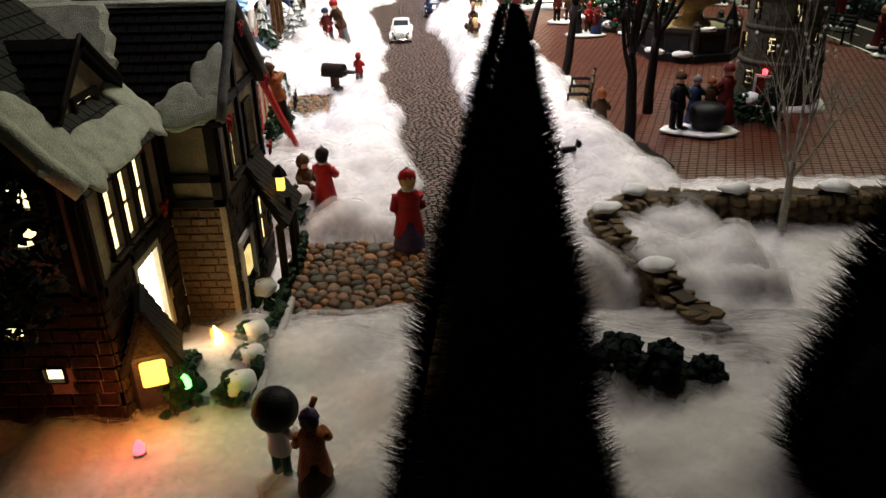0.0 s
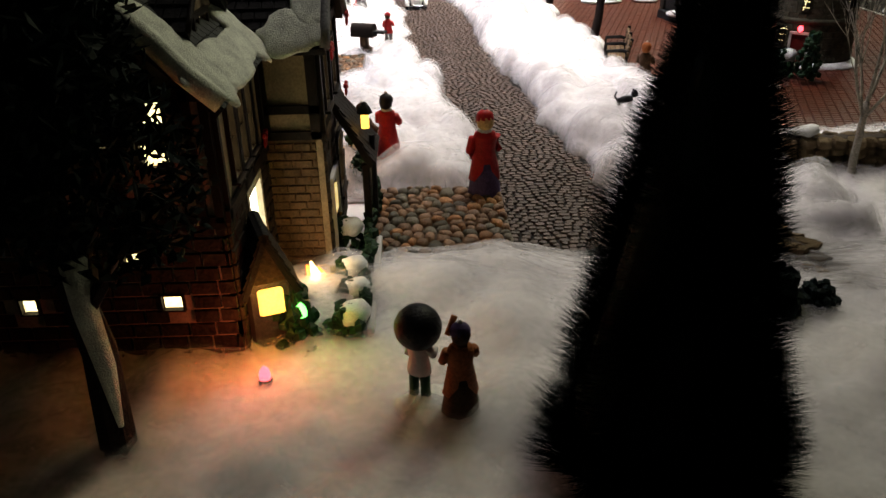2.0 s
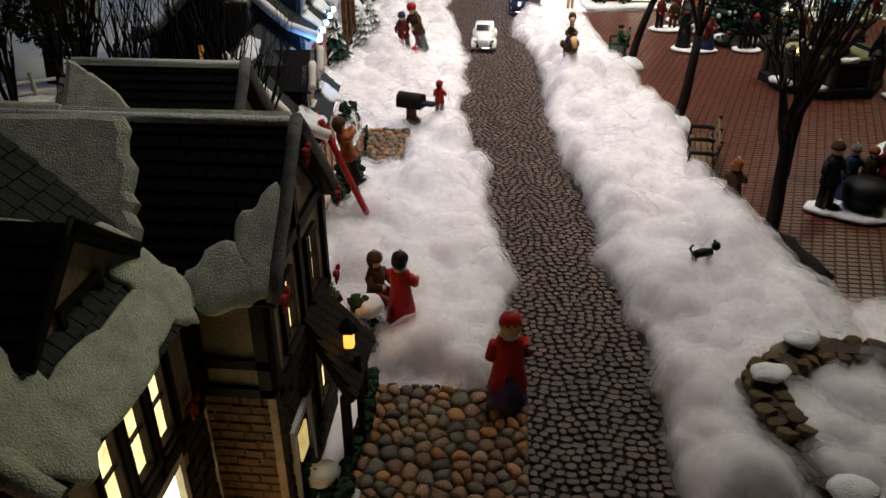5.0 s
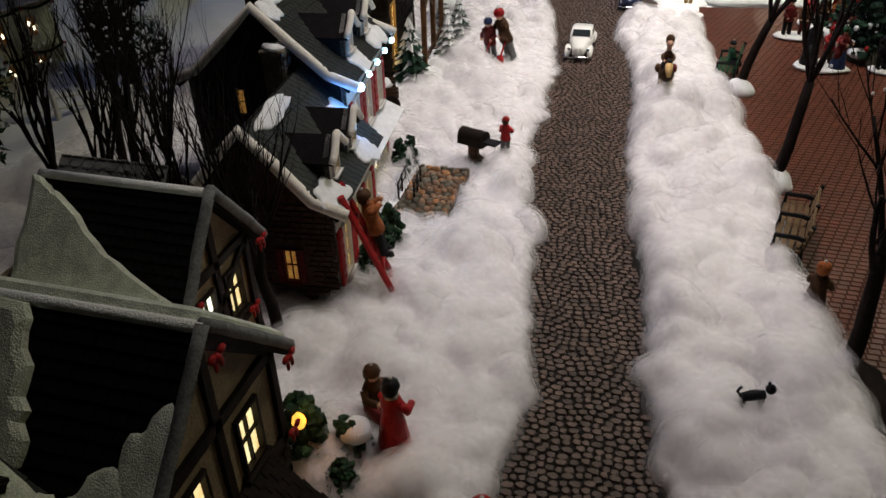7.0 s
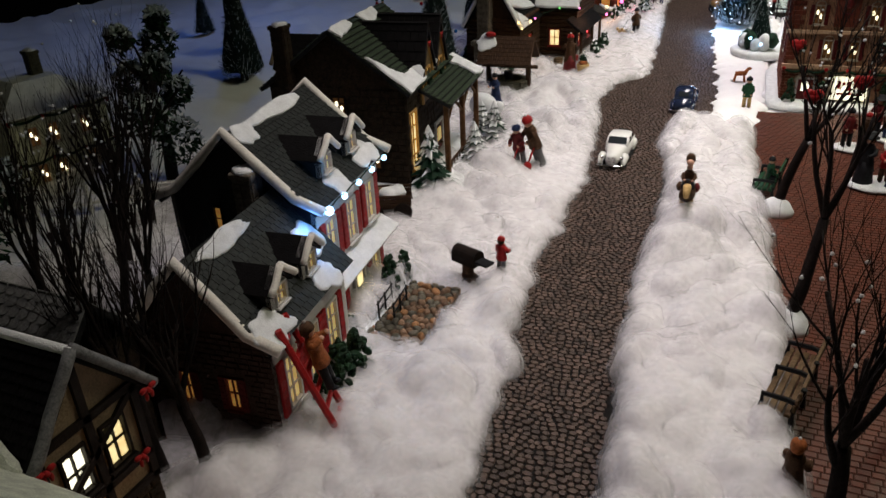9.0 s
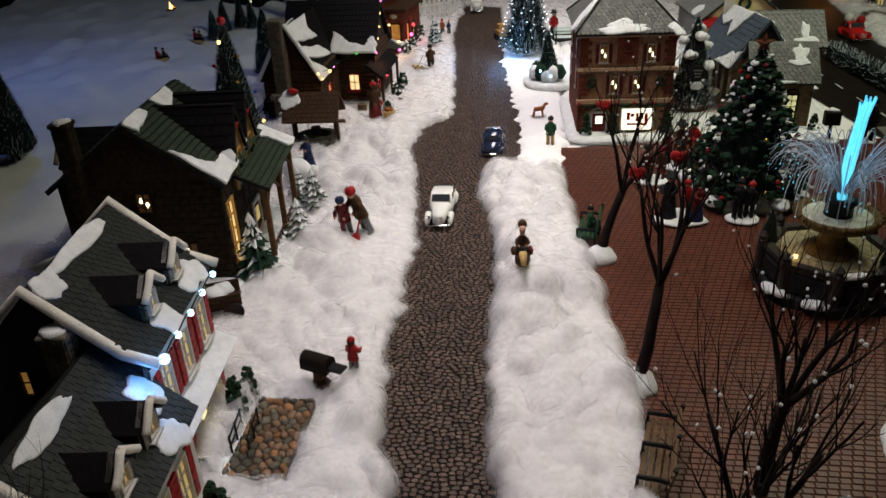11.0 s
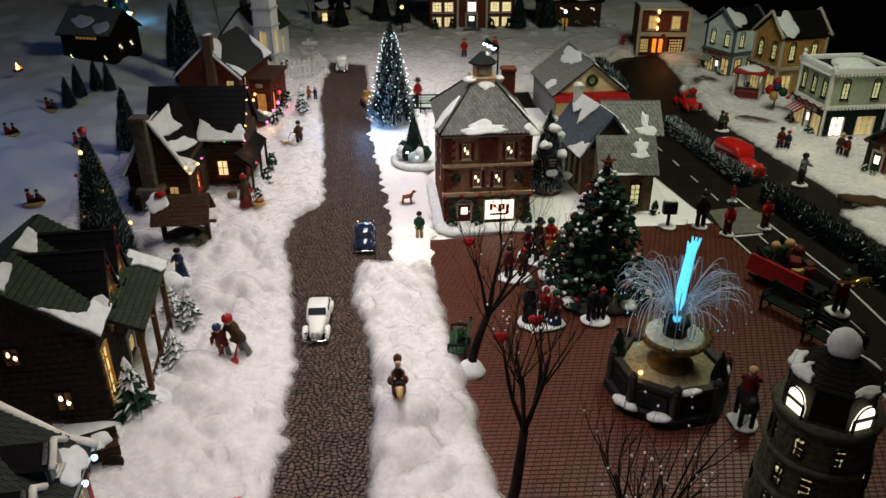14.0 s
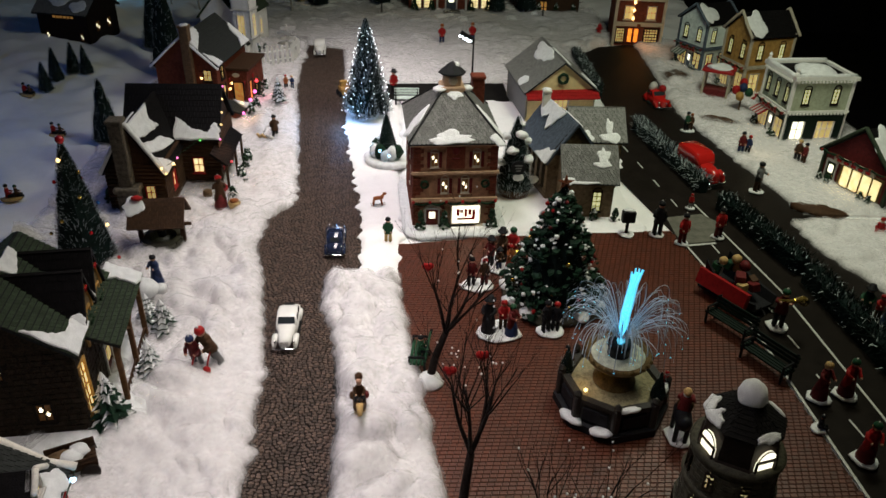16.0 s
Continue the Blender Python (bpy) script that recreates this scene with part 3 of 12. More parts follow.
snow_patch("snow_bank_east", 1.86, 3.25, lambda y: curve_at([(1.86, 0.97), (2.24, 0.918), (2.48, 0.89), (3.1, 0.95), (3.25, 0.95)], y), lambda y: 1.33, 0.010, "cotton snow before the row of shops", across=60, seed=8, lump=0.011, round_right=False, fuzz=3000)
snow_patch("snow_bank_east", 1.30, 1.84, lambda y: curve_at([(1.3, 1.06), (1.5, 0.99), (1.6, 0.965), (1.72, 0.925), (1.84, 0.93)], y), lambda y: 1.33, 0.012, "cotton snow on the far side of the road", across=60, seed=9, lump=0.012, round_right=False, fuzz=3000)


def cobbled_street():
    """The street mat with its cobbles: the near ones are pieces of their own."""
    rows_l = [(y, curve_at(LEFT_EDGE, y) - 0.03) for y in (0.28, 0.45, 0.7, 0.9, 1.1, 1.4, 1.7, 1.95, 2.4, 2.9, 3.25)]
    rows_r = [(y, curve_at(RIGHT_EDGE, y) + 0.03) for y in (0.28, 0.45, 0.7, 0.9, 1.1, 1.4, 1.6)] + [(1.66, 0.026), (1.95, 0.02), (2.4, -0.03), (2.9, -0.06), (3.25, -0.08)]
    street = thing("cobbled_street", 0, 0, 0, 0, "dark brown cobblestone street with sunken joints", "street", kind="structure")
    bm = bmesh.new()
    vs, fs = [], []
    for (y, a), (_, b) in zip(rows_l, [(y, curve_at(rows_r, y)) for y, _ in rows_l]):
        vs += [(a, y, 0.0012), (b, y, 0.0012)]
    quads(bm, vs, [(2 * i, 2 * i + 1, 2 * i + 3, 2 * i + 2) for i in range(len(rows_l) - 1)])
    part("street_bed", bm, MAT_DARK, street)
    rng = random.Random(5)
    shapes = []
    for k in range(14):
        w, d = rng.uniform(0.0058, 0.0090), rng.uniform(0.0046, 0.0056)
        shapes.append((w, d))
    def cobble(w, d, r):
        n = 7
        out = []
        for i in range(n):
            a = 2 * math.pi * (i + r.uniform(-0.22, 0.22)) / n
            k = 1 / max(abs(math.cos(a)), abs(math.sin(a))) ** 0.62
            out.append((0.5 * w * math.cos(a) * k, 0.5 * d * math.sin(a) * k))
        top = [(x * 0.84, y * 0.84, 0.0030) for x, y in out]
        return [(x, y, 0.0008) for x, y in out] + top, [tuple(range(n, 2 * n))] + [(i, (i + 1) % n, n + (i + 1) % n, n + i) for i in range(n)]
    meshes = []
    for w, d in shapes:
        v, f = cobble(w, d, rng)
        me = bpy.data.meshes.new("cobble")
        me.from_pydata(v, [], f)
        me.materials.append(COBBLE_ONE)
        meshes.append(me)
    av, af, singles = [], [], 0
    y = 0.34
    while y < 3.2:
        d = 0.0057
        a, b = curve_at(rows_l, y), curve_at(rows_r, y)
        if y < 1.60:
            # the cobbles stop short of the east edge and the dark bed shows
            b = curve_at(RIGHT_EDGE, y) - 0.004 + 0.003 * lumps(y, 0.0, 60, 4)
        x = a + rng.uniform(0, 0.008)
        while x < b - 0.004:
            w = rng.choice((0.0054, 0.0066, 0.0075, 0.0090))
            # the courses wander as they do on the mat
            yy = y + 0.0022 * math.sin(x * 150 + y * 9) + rng.uniform(-0.0007, 0.0007)
            if singles < 300 and 0.44 < y < 0.80 and -0.03 < x + w / 2 < 0.075 and not (x < -0.012 and y < 0.55):
                ob = new("cobble", rng.choice(meshes))
                ob.parent = street
                ob.matrix_local = pose(x + w / 2, yy, 0, 0, 0, rng.uniform(-9, 9)) @ Matrix.Diagonal((w / 0.0075, 1.06, 1, 1))
                singles += 1
            else:
                v, f = cobble(w * 0.97, d * 1.0, rng)
                k = len(av)
                ca, sa = math.cos(rng.uniform(-0.15, 0.15)), math.sin(rng.uniform(-0.15, 0.15))
                av += [(x + w / 2 + p * ca - q * sa, yy + p * sa + q * ca, r) for p, q, r in v]
                af += [tuple(i + k for i in t) for t in f]
            x += w
        y += d
    me = bpy.data.meshes.new("cobble_field")
    me.from_pydata(av, [], af)
    me.materials.append(COBBLE)
    ob = new("cobble_field", me)
    ob.parent = street
    tagged(ob, kind="stuff")


def in_poly(x, y, poly):
    inside = False
    for (a, b), (c, d) in zip(poly, poly[1:] + poly[:1]):
        if (b > y) != (d > y) and x < (c - a) * (y - b) / (d - b) + a:
            inside = not inside
    return inside


PLAZA = [(0.19, 0.66), (0.40, 0.66), (0.685, 0.80), (0.684, 1.30), (0.684, 1.53), (0.672, 1.64), (0.652, 1.79), (0.30, 1.77), (0.074, 1.735), (0.10, 1.40), (0.14, 1.10), (0.16, 0.85)]


def brick_square():
    """The square of small red-brown pavers in a running bond."""
    sq = thing("brick_square", 0, 0, 0, 0, "red-brown brick paved town square, slightly glossy", "square", kind="structure")
    bm = bmesh.new()
    slab(bm, [(x, y, 0.0015) for x, y in PLAZA], 0.003)
    part("square_bed", bm, PAVER_JOINT, sq)
    av, af = [], []
    w, d, g, h = 0.0096, 0.0070, 0.0009, 0.0021
    row, y, singles = 0, 0.66, 0
    a, b = (w - g) / 2, (d - g) / 2
    one_paver = bpy.data.meshes.new("paver")
    one_paver.from_pydata([(i * p, j * q, z) for p, q, z in ((a, b, 0.0012), (a - 0.0005, b - 0.0005, h)) for i, j in ((-1, -1), (1, -1), (1, 1), (-1, 1))], [], [(4, 5, 6, 7), (0, 1, 5, 4), (1, 2, 6, 5), (2, 3, 7, 6), (3, 0, 4, 7)])
    one_paver.materials.append(PAVER_ONE)
    while y < 1.79:
        x = 0.07 + (row % 4) * w / 4
        while x < 0.69:
            if in_poly(x, y, PLAZA) and singles < 300 and 0.69 < y < 0.90 and 0.225 < x < 0.385:
                ob = new("paver", one_paver)
                ob.parent = sq
                ob.matrix_local = pose(x, y, 0.0004 * lumps(x, y, 300))
                singles += 1
            elif in_poly(x, y, PLAZA):
                k = len(av)
                a, b = (w - g) / 2, (d - g) / 2
                z = h + 0.0004 * lumps(x, y, 300)
                av += [(x - a, y - b, 0.0012), (x + a, y - b, 0.0012), (x + a, y + b, 0.0012), (x - a, y + b, 0.0012)]
                a, b = a - 0.0005, b - 0.0005
                av += [(x - a, y - b, z), (x + a, y - b, z), (x + a, y + b, z), (x - a, y + b, z)]
                af += [tuple(i + k for i in t) for t in ((4, 5, 6, 7), (0, 1, 5, 4), (1, 2, 6, 5), (2, 3, 7, 6), (3, 0, 4, 7))]
            x += w
        y += d
        row += 1
    me = bpy.data.meshes.new("paver_field")
    me.from_pydata(av, [], af)
    me.materials.append(PAVER)
    ob = new("paver_field", me)
    ob.parent = sq
    tagged(ob, kind="stuff")


def east_road():
    road = thing("road", 0, 0, 0, 0, "dark asphalt road mat with white lines", "road", kind="structure")
    bm = bmesh.new()
    slab(bm, [(0.690, 0.70, 0.001), (1.10, 0.70, 0.001), (1.10, 1.30, 0.001), (0.98, 1.86, 0.001), (0.94, 2.3, 0.001), (0.98, 3.2, 0.001), (0.71, 3.12, 0.001), (0.69, 2.4, 0.001), (0.60, 2.1, 0.001), (0.655, 1.80, 0.001), (0.690, 1.53, 0.001)][::1], 0.003)
    part("road_bed", bm, ASPHALT, road)
    def line(a, b, w=0.004):
        a, b = Vector(a), Vector(b)
        n = Vector((-(b - a).y, (b - a).x)).normalized() * w / 2
        m = bmesh.new()
        slab(m, [(p.x, p.y, 0.0018) for p in (a - n, b - n, b + n, a + n)][::1], 0.0008)
        part("road_line", m, LINE, road)
    line((0.792, 1.20), (0.787, 1.56)), line((0.787, 1.56), (0.744, 1.91)), line((0.690, 0.95), (0.690, 1.53)), line((0.690, 1.53), (0.660, 1.78))
    line((0.656, 1.729), (0.729, 1.740), 0.006)
    for k in range(14):
        y = 1.0 + k * 0.1
        x = 0.742 if y < 1.5 else 0.742 - (y - 1.5) * 0.10
        line((x, y), (x - 0.003, y + 0.035), 0.003)
    bm = bmesh.new()
    slab(bm, [(0.656, 1.733, 0.004), (0.729, 1.744, 0.004), (0.772, 1.814, 0.004), (0.740, 1.86, 0.004), (0.66, 1.845, 0.004)], 0.003)
    tagged(part("pavement", bm, PLATE_GREY), "dull grey plate laid across the road", "pavement", kind="structure")
    bm = bmesh.new()
    slab(bm, [(0.06, 2.555, 0.001), (0.42, 2.565, 0.001), (0.42, 2.735, 0.001), (0.06, 2.72, 0.001)], 0.003)
    tagged(part("side_street", bm, MAT_DARK), "dark cobbled side street behind the brick building", "street", kind="structure")


def stone_slab():
    """The raised block of rounded fieldstones at the street's edge, and the one by the mailbox."""
    for name, outline, n, label in (("stone_slab", (-0.117, -0.018, 0.436, 0.545), 15, "paved patch of rounded brown fieldstones beside the street"),
                                    ("stone_drive", (-0.205, -0.150, 0.90, 1.005), 8, "small patch of rounded fieldstones by the mailbox")):
        x0, x1, y0, y1 = outline
        s = thing(name, 0, 0, 0.002 if name == "stone_drive" else 0.0, 0, label, "stone paving", kind="structure")
        bm = bmesh.new()
        cbox(bm, ((x0 + x1) / 2, (y0 + y1) / 2, 0.0035), (x1 - x0, y1 - y0, 0.013), 0.002)
        part("slab_bed", bm, SLAB_BASE, s)
        rng = random.Random(n)
        seeds = []
        for tries in range(6000):
            p = (rng.uniform(x0 - 0.004, x1 + 0.004), rng.uniform(y0 - 0.004, y1 + 0.004))
            gap = rng.choice((0.0056, 0.0068, 0.0082, 0.0104))
            if all((p[0] - a) ** 2 + (p[1] - b) ** 2 > max(gap, g * 0.85) ** 2 for a, b, g in seeds):
                seeds.append((*p, gap))
        for px, py, _ in seeds:
            # the cell of ground nearer to this stone than to its neighbours
            cell = [(x0, y0), (x1, y0), (x1, y1), (x0, y1)]
            for qx, qy, _ in seeds:
                if (qx, qy) == (px, py) or abs(qx - px) > 0.03 or abs(qy - py) > 0.03:
                    continue
                mx, my, nx, ny = (px + qx) / 2, (py + qy) / 2, qx - px, qy - py
                side = [(a - mx) * nx + (b - my) * ny for a, b in cell]
                out = []
                for k in range(len(cell)):
                    a, b, sa, sb = cell[k], cell[(k + 1) % len(cell)], side[k], side[(k + 1) % len(cell)]
                    if sa <= 0:
                        out.append(a)
                    if sa * sb < 0:
                        f = sa / (sa - sb)
                        out.append((a[0] + (b[0] - a[0]) * f, a[1] + (b[1] - a[1]) * f))
                cell = out
                if len(cell) < 3:
                    break
            if len(cell) < 3:
                continue
            cx, cy = sum(a for a, b in cell) / len(cell), sum(b for a, b in cell) / len(cell)
            if min(math.hypot(a - cx, b - cy) for a, b in cell) < 0.0012:
                continue
            # corners cut off, then three rings up to a rounded crown
            ring = []
            for k in range(len(cell)):
                a, b = cell[k], cell[(k + 1) % len(cell)]
                for f in (0.22, 0.78):
                    ring.append((a[0] + (b[0] - a[0]) * f - cx, a[1] + (b[1] - a[1]) * f - cy))
            high = rng.uniform(0.0028, 0.0052)
            m = len(ring)
            vs = [(a * q, b * q, z) for q, z in ((0.91, -0.001), (0.88, high * 0.55), (0.70, high * 0.92), (0.34, high * 1.04)) for a, b in ring]
            fs = [(r * m + k, r * m + (k + 1) % m, (r + 1) * m + (k + 1) % m, (r + 1) * m + k) for r in range(3) for k in range(m)] + [tuple(range(3 * m, 4 * m))]
            me = bpy.data.meshes.new("stone")
            me.from_pydata(vs, [], fs)
            me.shade_smooth()
            me.materials.append(rng.choice((SLAB, SLAB, SLAB_GREY, SLAB_RUST, SLAB, SLAB_GREY)))
            ob = new("stone", me)
            ob.parent = s
            ob.matrix_local = pose(cx, cy, 0.0092, rng.uniform(-4, 4), rng.uniform(-4, 4), 0)


def stone_wall():
    """The low dry-stone wall round the yard."""
    wall = thing("stone_wall", 0, 0, 0, 0, "low dry-stone wall of rough brown fieldstones, snow on top", "stone wall")
    rng = random.Random(11)
    meshes = []
    for k in range(6):
        bm = bmesh.new()
        ball(bm, (0, 0, 0), 1.0, n=7, k=4, jitter=0.35)
        for v in bm.verts:
            v.co = Vector([max(-0.8, min(0.8, c)) for c in v.co])
        me = bpy.data.meshes.new("stone")
        bm.to_mesh(me)
        bm.free()
        me.materials.append(WALLSTONE)
        meshes.append(me)
    path = [(0.36, 0.575), (0.27, 0.572), (0.155, 0.575), (0.118, 0.545), (0.122, 0.505), (0.140, 0.455), (0.160, 0.412), (0.182, 0.372)]
    high = [0.040, 0.040, 0.040, 0.040, 0.036, 0.030, 0.022, 0.012]
    for (a, b), ha, hb in zip(zip(path, path[1:]), high, high[1:]):
        a, b = Vector(a), Vector(b)
        length = (b - a).length
        d = (b - a).normalized()
        nrm = Vector((-d.y, d.x))
        bm = bmesh.new()
        z = 0.004
        course = 0
        while z < max(ha, hb):
            s = 0
            while s < length:
                f = s / length
                r = rng.uniform(0.0048, 0.0085)
                if z < ha + (hb - ha) * f - 0.002:
                    for side in (-0.0065, 0.0065):
                        p = a + d * s + nrm * (side + rng.uniform(-0.0015, 0.0015))
                        ob = new("stone", rng.choice(meshes))
                        ob.parent = wall
                        ob.matrix_local = pose(p.x, p.y, z + rng.uniform(-0.0008, 0.0008), rng.uniform(-12, 12), rng.uniform(-12, 12), math.degrees(math.atan2(d.y, d.x)) + rng.uniform(-14, 14)) @ Matrix.Diagonal((r, 0.0072, 0.0046, 1))
                s += r * 1.65
            z += 0.0072
            course += 1
        # the packed core between the two faces
        for i in range(3):
            p, h = a + d * length * (i + 0.5) / 3, ha + (hb - ha) * (i + 0.5) / 3
            box(bm, (0, 0, 0), (length / 3 + 0.004, 0.011, h * 0.9), 0, pose(p.x, p.y, h * 0.45, 0, 0, math.degrees(math.atan2(d.y, d.x))))
        part("wall_core", bm, SLAB_BASE, wall)
    for x, y, r, h in ((0.150, 0.574, 0.010, 0.040), (0.121, 0.538, 0.011, 0.041), (0.139, 0.458, 0.012, 0.032), (0.23, 0.573, 0.012, 0.040), (0.31, 0.573, 0.012, 0.040)):
        bm = bmesh.new()
        ball(bm, (x, y, h + 0.001), r, s=(1.1, 0.8, 0.35), jitter=0.3)
        part("snow_cap", bm, GLITTER, wall, "patch of white snow", True)


cobbled_street()
brick_square()
east_road()
stone_slab()
stone_wall()

# ---- parts of model houses ----
def frame_of(a, b, z0):
    """Matrix from (along, up, out) of the wall that runs from a to b, its outer side to the right of that way."""
    a, b = Vector((*a, z0)), Vector((*b, z0))
    u = (b - a).normalized()
    v = Vector((0, 0, 1))
    w = u.cross(v)
    return Matrix(((u.x, v.x, w.x, a.x), (u.y, v.y, w.y, a.y), (u.z, v.z, w.z, a.z), (0, 0, 0, 1))), (b - a).length


def window(parent, M, u, v, w, h, pane=None, frame_mat=None, nx=2, ny=2, sill=True, shutters=None, arch=False, wreath=False, name="window"):
    """A framed window in its hole: bars, sill, pane, shutters."""
    pane, frame_mat = pane or LIT, frame_mat or WHITEP
    e = min(w, h) * 0.11
    bm = bmesh.new()
    rings = [[(u - k, v - k, o), (u + w + k, v - k, o), (u + w + k, v + h + k, o), (u - k, v + h + k, o)] for k, o in ((e / 2, -0.001), (e / 2, 0.0023), (-e / 2, 0.0023), (-e / 2, -0.0012))]
    quads(bm, [M @ Vector(p) for r in rings for p in r], [(k * 4 + i, k * 4 + (i + 1) % 4, (k + 1) % 4 * 4 + (i + 1) % 4, (k + 1) % 4 * 4 + i) for k in range(4) for i in range(4)])
    win = part(name, bm, frame_mat, parent)
    bars = [((u + w * i / nx, v + h / 2, -0.0002), (e * 0.55, h - e, 0.0022)) for i in range(1, nx)] + [((u + w / 2, v + h * i / ny, -0.0006), (w - e, e * 0.55, 0.0022)) for i in range(1, ny)]
    for c, d in bars:
        bm = bmesh.new()
        box(bm, c, d, 0, M)
        part("glazing_bar", bm, frame_mat, win)
    if sill:
        bm = bmesh.new()
        cbox(bm, (u + w / 2, v - e, 0.0018), (w + 3 * e, e * 0.9, 0.0055), e * 0.1, 0, M)
        part("sill", bm, frame_mat, win)
    if arch:
        bm = bmesh.new()
        tube(bm, [M @ Vector((u + w / 2 + math.cos(math.pi * i / 8) * (w / 2 + e / 2), v + h + math.sin(math.pi * i / 8) * w * 0.55, 0.0015)) for i in range(9)], e * 0.6, 5)
        part("arch", bm, frame_mat, win)
    bm = bmesh.new()
    box(bm, (u + w / 2, v + h / 2, -0.0018), (w, h, 0.0012), 0, M)
    if arch:
        quads(bm, [M @ Vector((u + w / 2 + math.cos(math.pi * i / 8) * w / 2, v + h + math.sin(math.pi * i / 8) * w * 0.55, -0.0011)) for i in range(9)], [tuple(range(9))])
    part("pane", bm, pane, win)
    if pane is CANDLE:
        # small bulbs that show behind the dim glass
        for k in range(2):
            bm = bmesh.new()
            ball(bm, (0, 0, 0), 1.0, n=7, k=5)
            for q in bm.verts:
                q.co = M @ Vector((u + w * (0.30 + 0.38 * k) + q.co.x * w * 0.13, v + h * (0.62 - 0.22 * k) + q.co.y * h * 0.15, q.co.z * 0.0006 - 0.0006))
            part("window_bulb", bm, CANDLE_BULB, win, "", True)
    if shutters:
        for x in (u - w * 0.32, u + w * 1.32):
            bm = bmesh.new()
            box(bm, (x, v + h / 2, 0.0012), (w * 0.42, h * 1.06, 0.0024), 0, M)
            for k in range(5):
                box(bm, (x, v + h * (k + 0.5) / 5, 0.0026), (w * 0.34, h * 0.06, 0.0008), 0, M)
            part("shutter", bm, shutters, win)
    if wreath:
        bm = bmesh.new()
        c, r = Vector((u + w / 2, v + h * 0.45, 0.004)), w * 0.28
        vs = tube(bm, [M @ (c + Vector((math.cos(math.pi * i / 9), math.sin(math.pi * i / 9), 0)) * r) for i in range(19)], r * 0.34, 7)
        for q in vs:
            q.co += noise.noise_vector(q.co * 500) * r * 0.16
        part("wreath", bm, LEAF, win, "green wreath")
    return win


def door(parent, M, u, v, w, h, material=None, lit=None):
    bm = bmesh.new()
    box(bm, (u + w / 2, v + h / 2, -0.0005), (w, h, 0.003), 0, M)
    for k in (0.28, 0.7):
        box(bm, (u + w / 2, v + h * k, 0.0012), (w * 0.62, h * 0.3, 0.001), 0, M)
    for x in (u - w * 0.07, u + w * 1.07):
        box(bm, (x, v + h / 2, 0.001), (w * 0.14, h * 1.04, 0.005), 1, M)
    box(bm, (u + w / 2, v + h * 1.03, 0.001), (w * 1.3, h * 0.07, 0.005), 1, M)
    d = part("door", bm, [material or MAROON, WHITEP], parent)
    if lit:
        bm = bmesh.new()
        box(bm, (u + w / 2, v + h * 0.72, 0.0022), (w * 0.5, h * 0.3, 0.0012), 0, M)
        part("pane", bm, lit, d)
    bm = bmesh.new()
    ball(bm, M @ Vector((u + w * 0.85, v + h * 0.45, 0.003)), w * 0.06, n=6, k=4)
    part("door_handle", bm, GOLDBALL, d)
    return d


def wall(parent, a, b, z0, z1, material, holes=(), gable=0.0, th=0.004, name="wall"):
    """A wall with its window holes cut through it. holes: dicts with u, v, w, h (metres from its foot) and looks. Returns its frame."""
    M, length = frame_of(a, b, z0)
    H = z1 - z0
    bm = bmesh.new()
    us = sorted({0.0, length, *[k["u"] for k in holes], *[k["u"] + k["w"] for k in holes]})
    vs = sorted({0.0, H, *[k["v"] for k in holes], *[k["v"] + k["h"] for k in holes]})
    def solid(i, j):
        if not (0 <= i < len(us) - 1 and 0 <= j < len(vs) - 1):
            return False
        x, y = (us[i] + us[i + 1]) / 2, (vs[j] + vs[j + 1]) / 2
        return not any(k["u"] < x < k["u"] + k["w"] and k["v"] < y < k["v"] + k["h"] for k in holes)
    for i in range(len(us) - 1):
        for j in range(len(vs) - 1):
            if not solid(i, j):
                continue
            x0, x1, y0, y1 = us[i], us[i + 1], vs[j], vs[j + 1]
            P = [M @ Vector(p) for p in ((x0, y0, 0), (x1, y0, 0), (x1, y1, 0), (x0, y1, 0), (x0, y0, -th), (x1, y0, -th), (x1, y1, -th), (x0, y1, -th))]
            fs = [(0, 1, 2, 3), (7, 6, 5, 4)]
            if not solid(i - 1, j):
                fs.append((0, 3, 7, 4))
            if not solid(i + 1, j):
                fs.append((1, 5, 6, 2))
            if not solid(i, j - 1):
                fs.append((0, 4, 5, 1))
            if not solid(i, j + 1):
                fs.append((3, 2, 6, 7))
            quads(bm, P, fs)
    if gable:
        P = [M @ Vector(p) for p in ((0, H, 0), (length, H, 0), (length / 2, H + gable, 0), (0, H, -th), (length, H, -th), (length / 2, H + gable, -th))]
        quads(bm, P, [(0, 1, 2), (5, 4, 3), (1, 4, 5, 2), (0, 2, 5, 3)])
    bmesh.ops.remove_doubles(bm, verts=bm.verts, dist=1e-5)
    part(name, bm, material, parent)
    for k in holes:
        looks = {n: q for n, q in k.items() if n not in "uvwh"}
        window(parent, M, k["u"], k["v"], k["w"], k["h"], **looks)
    return M, length


PLATE = {}


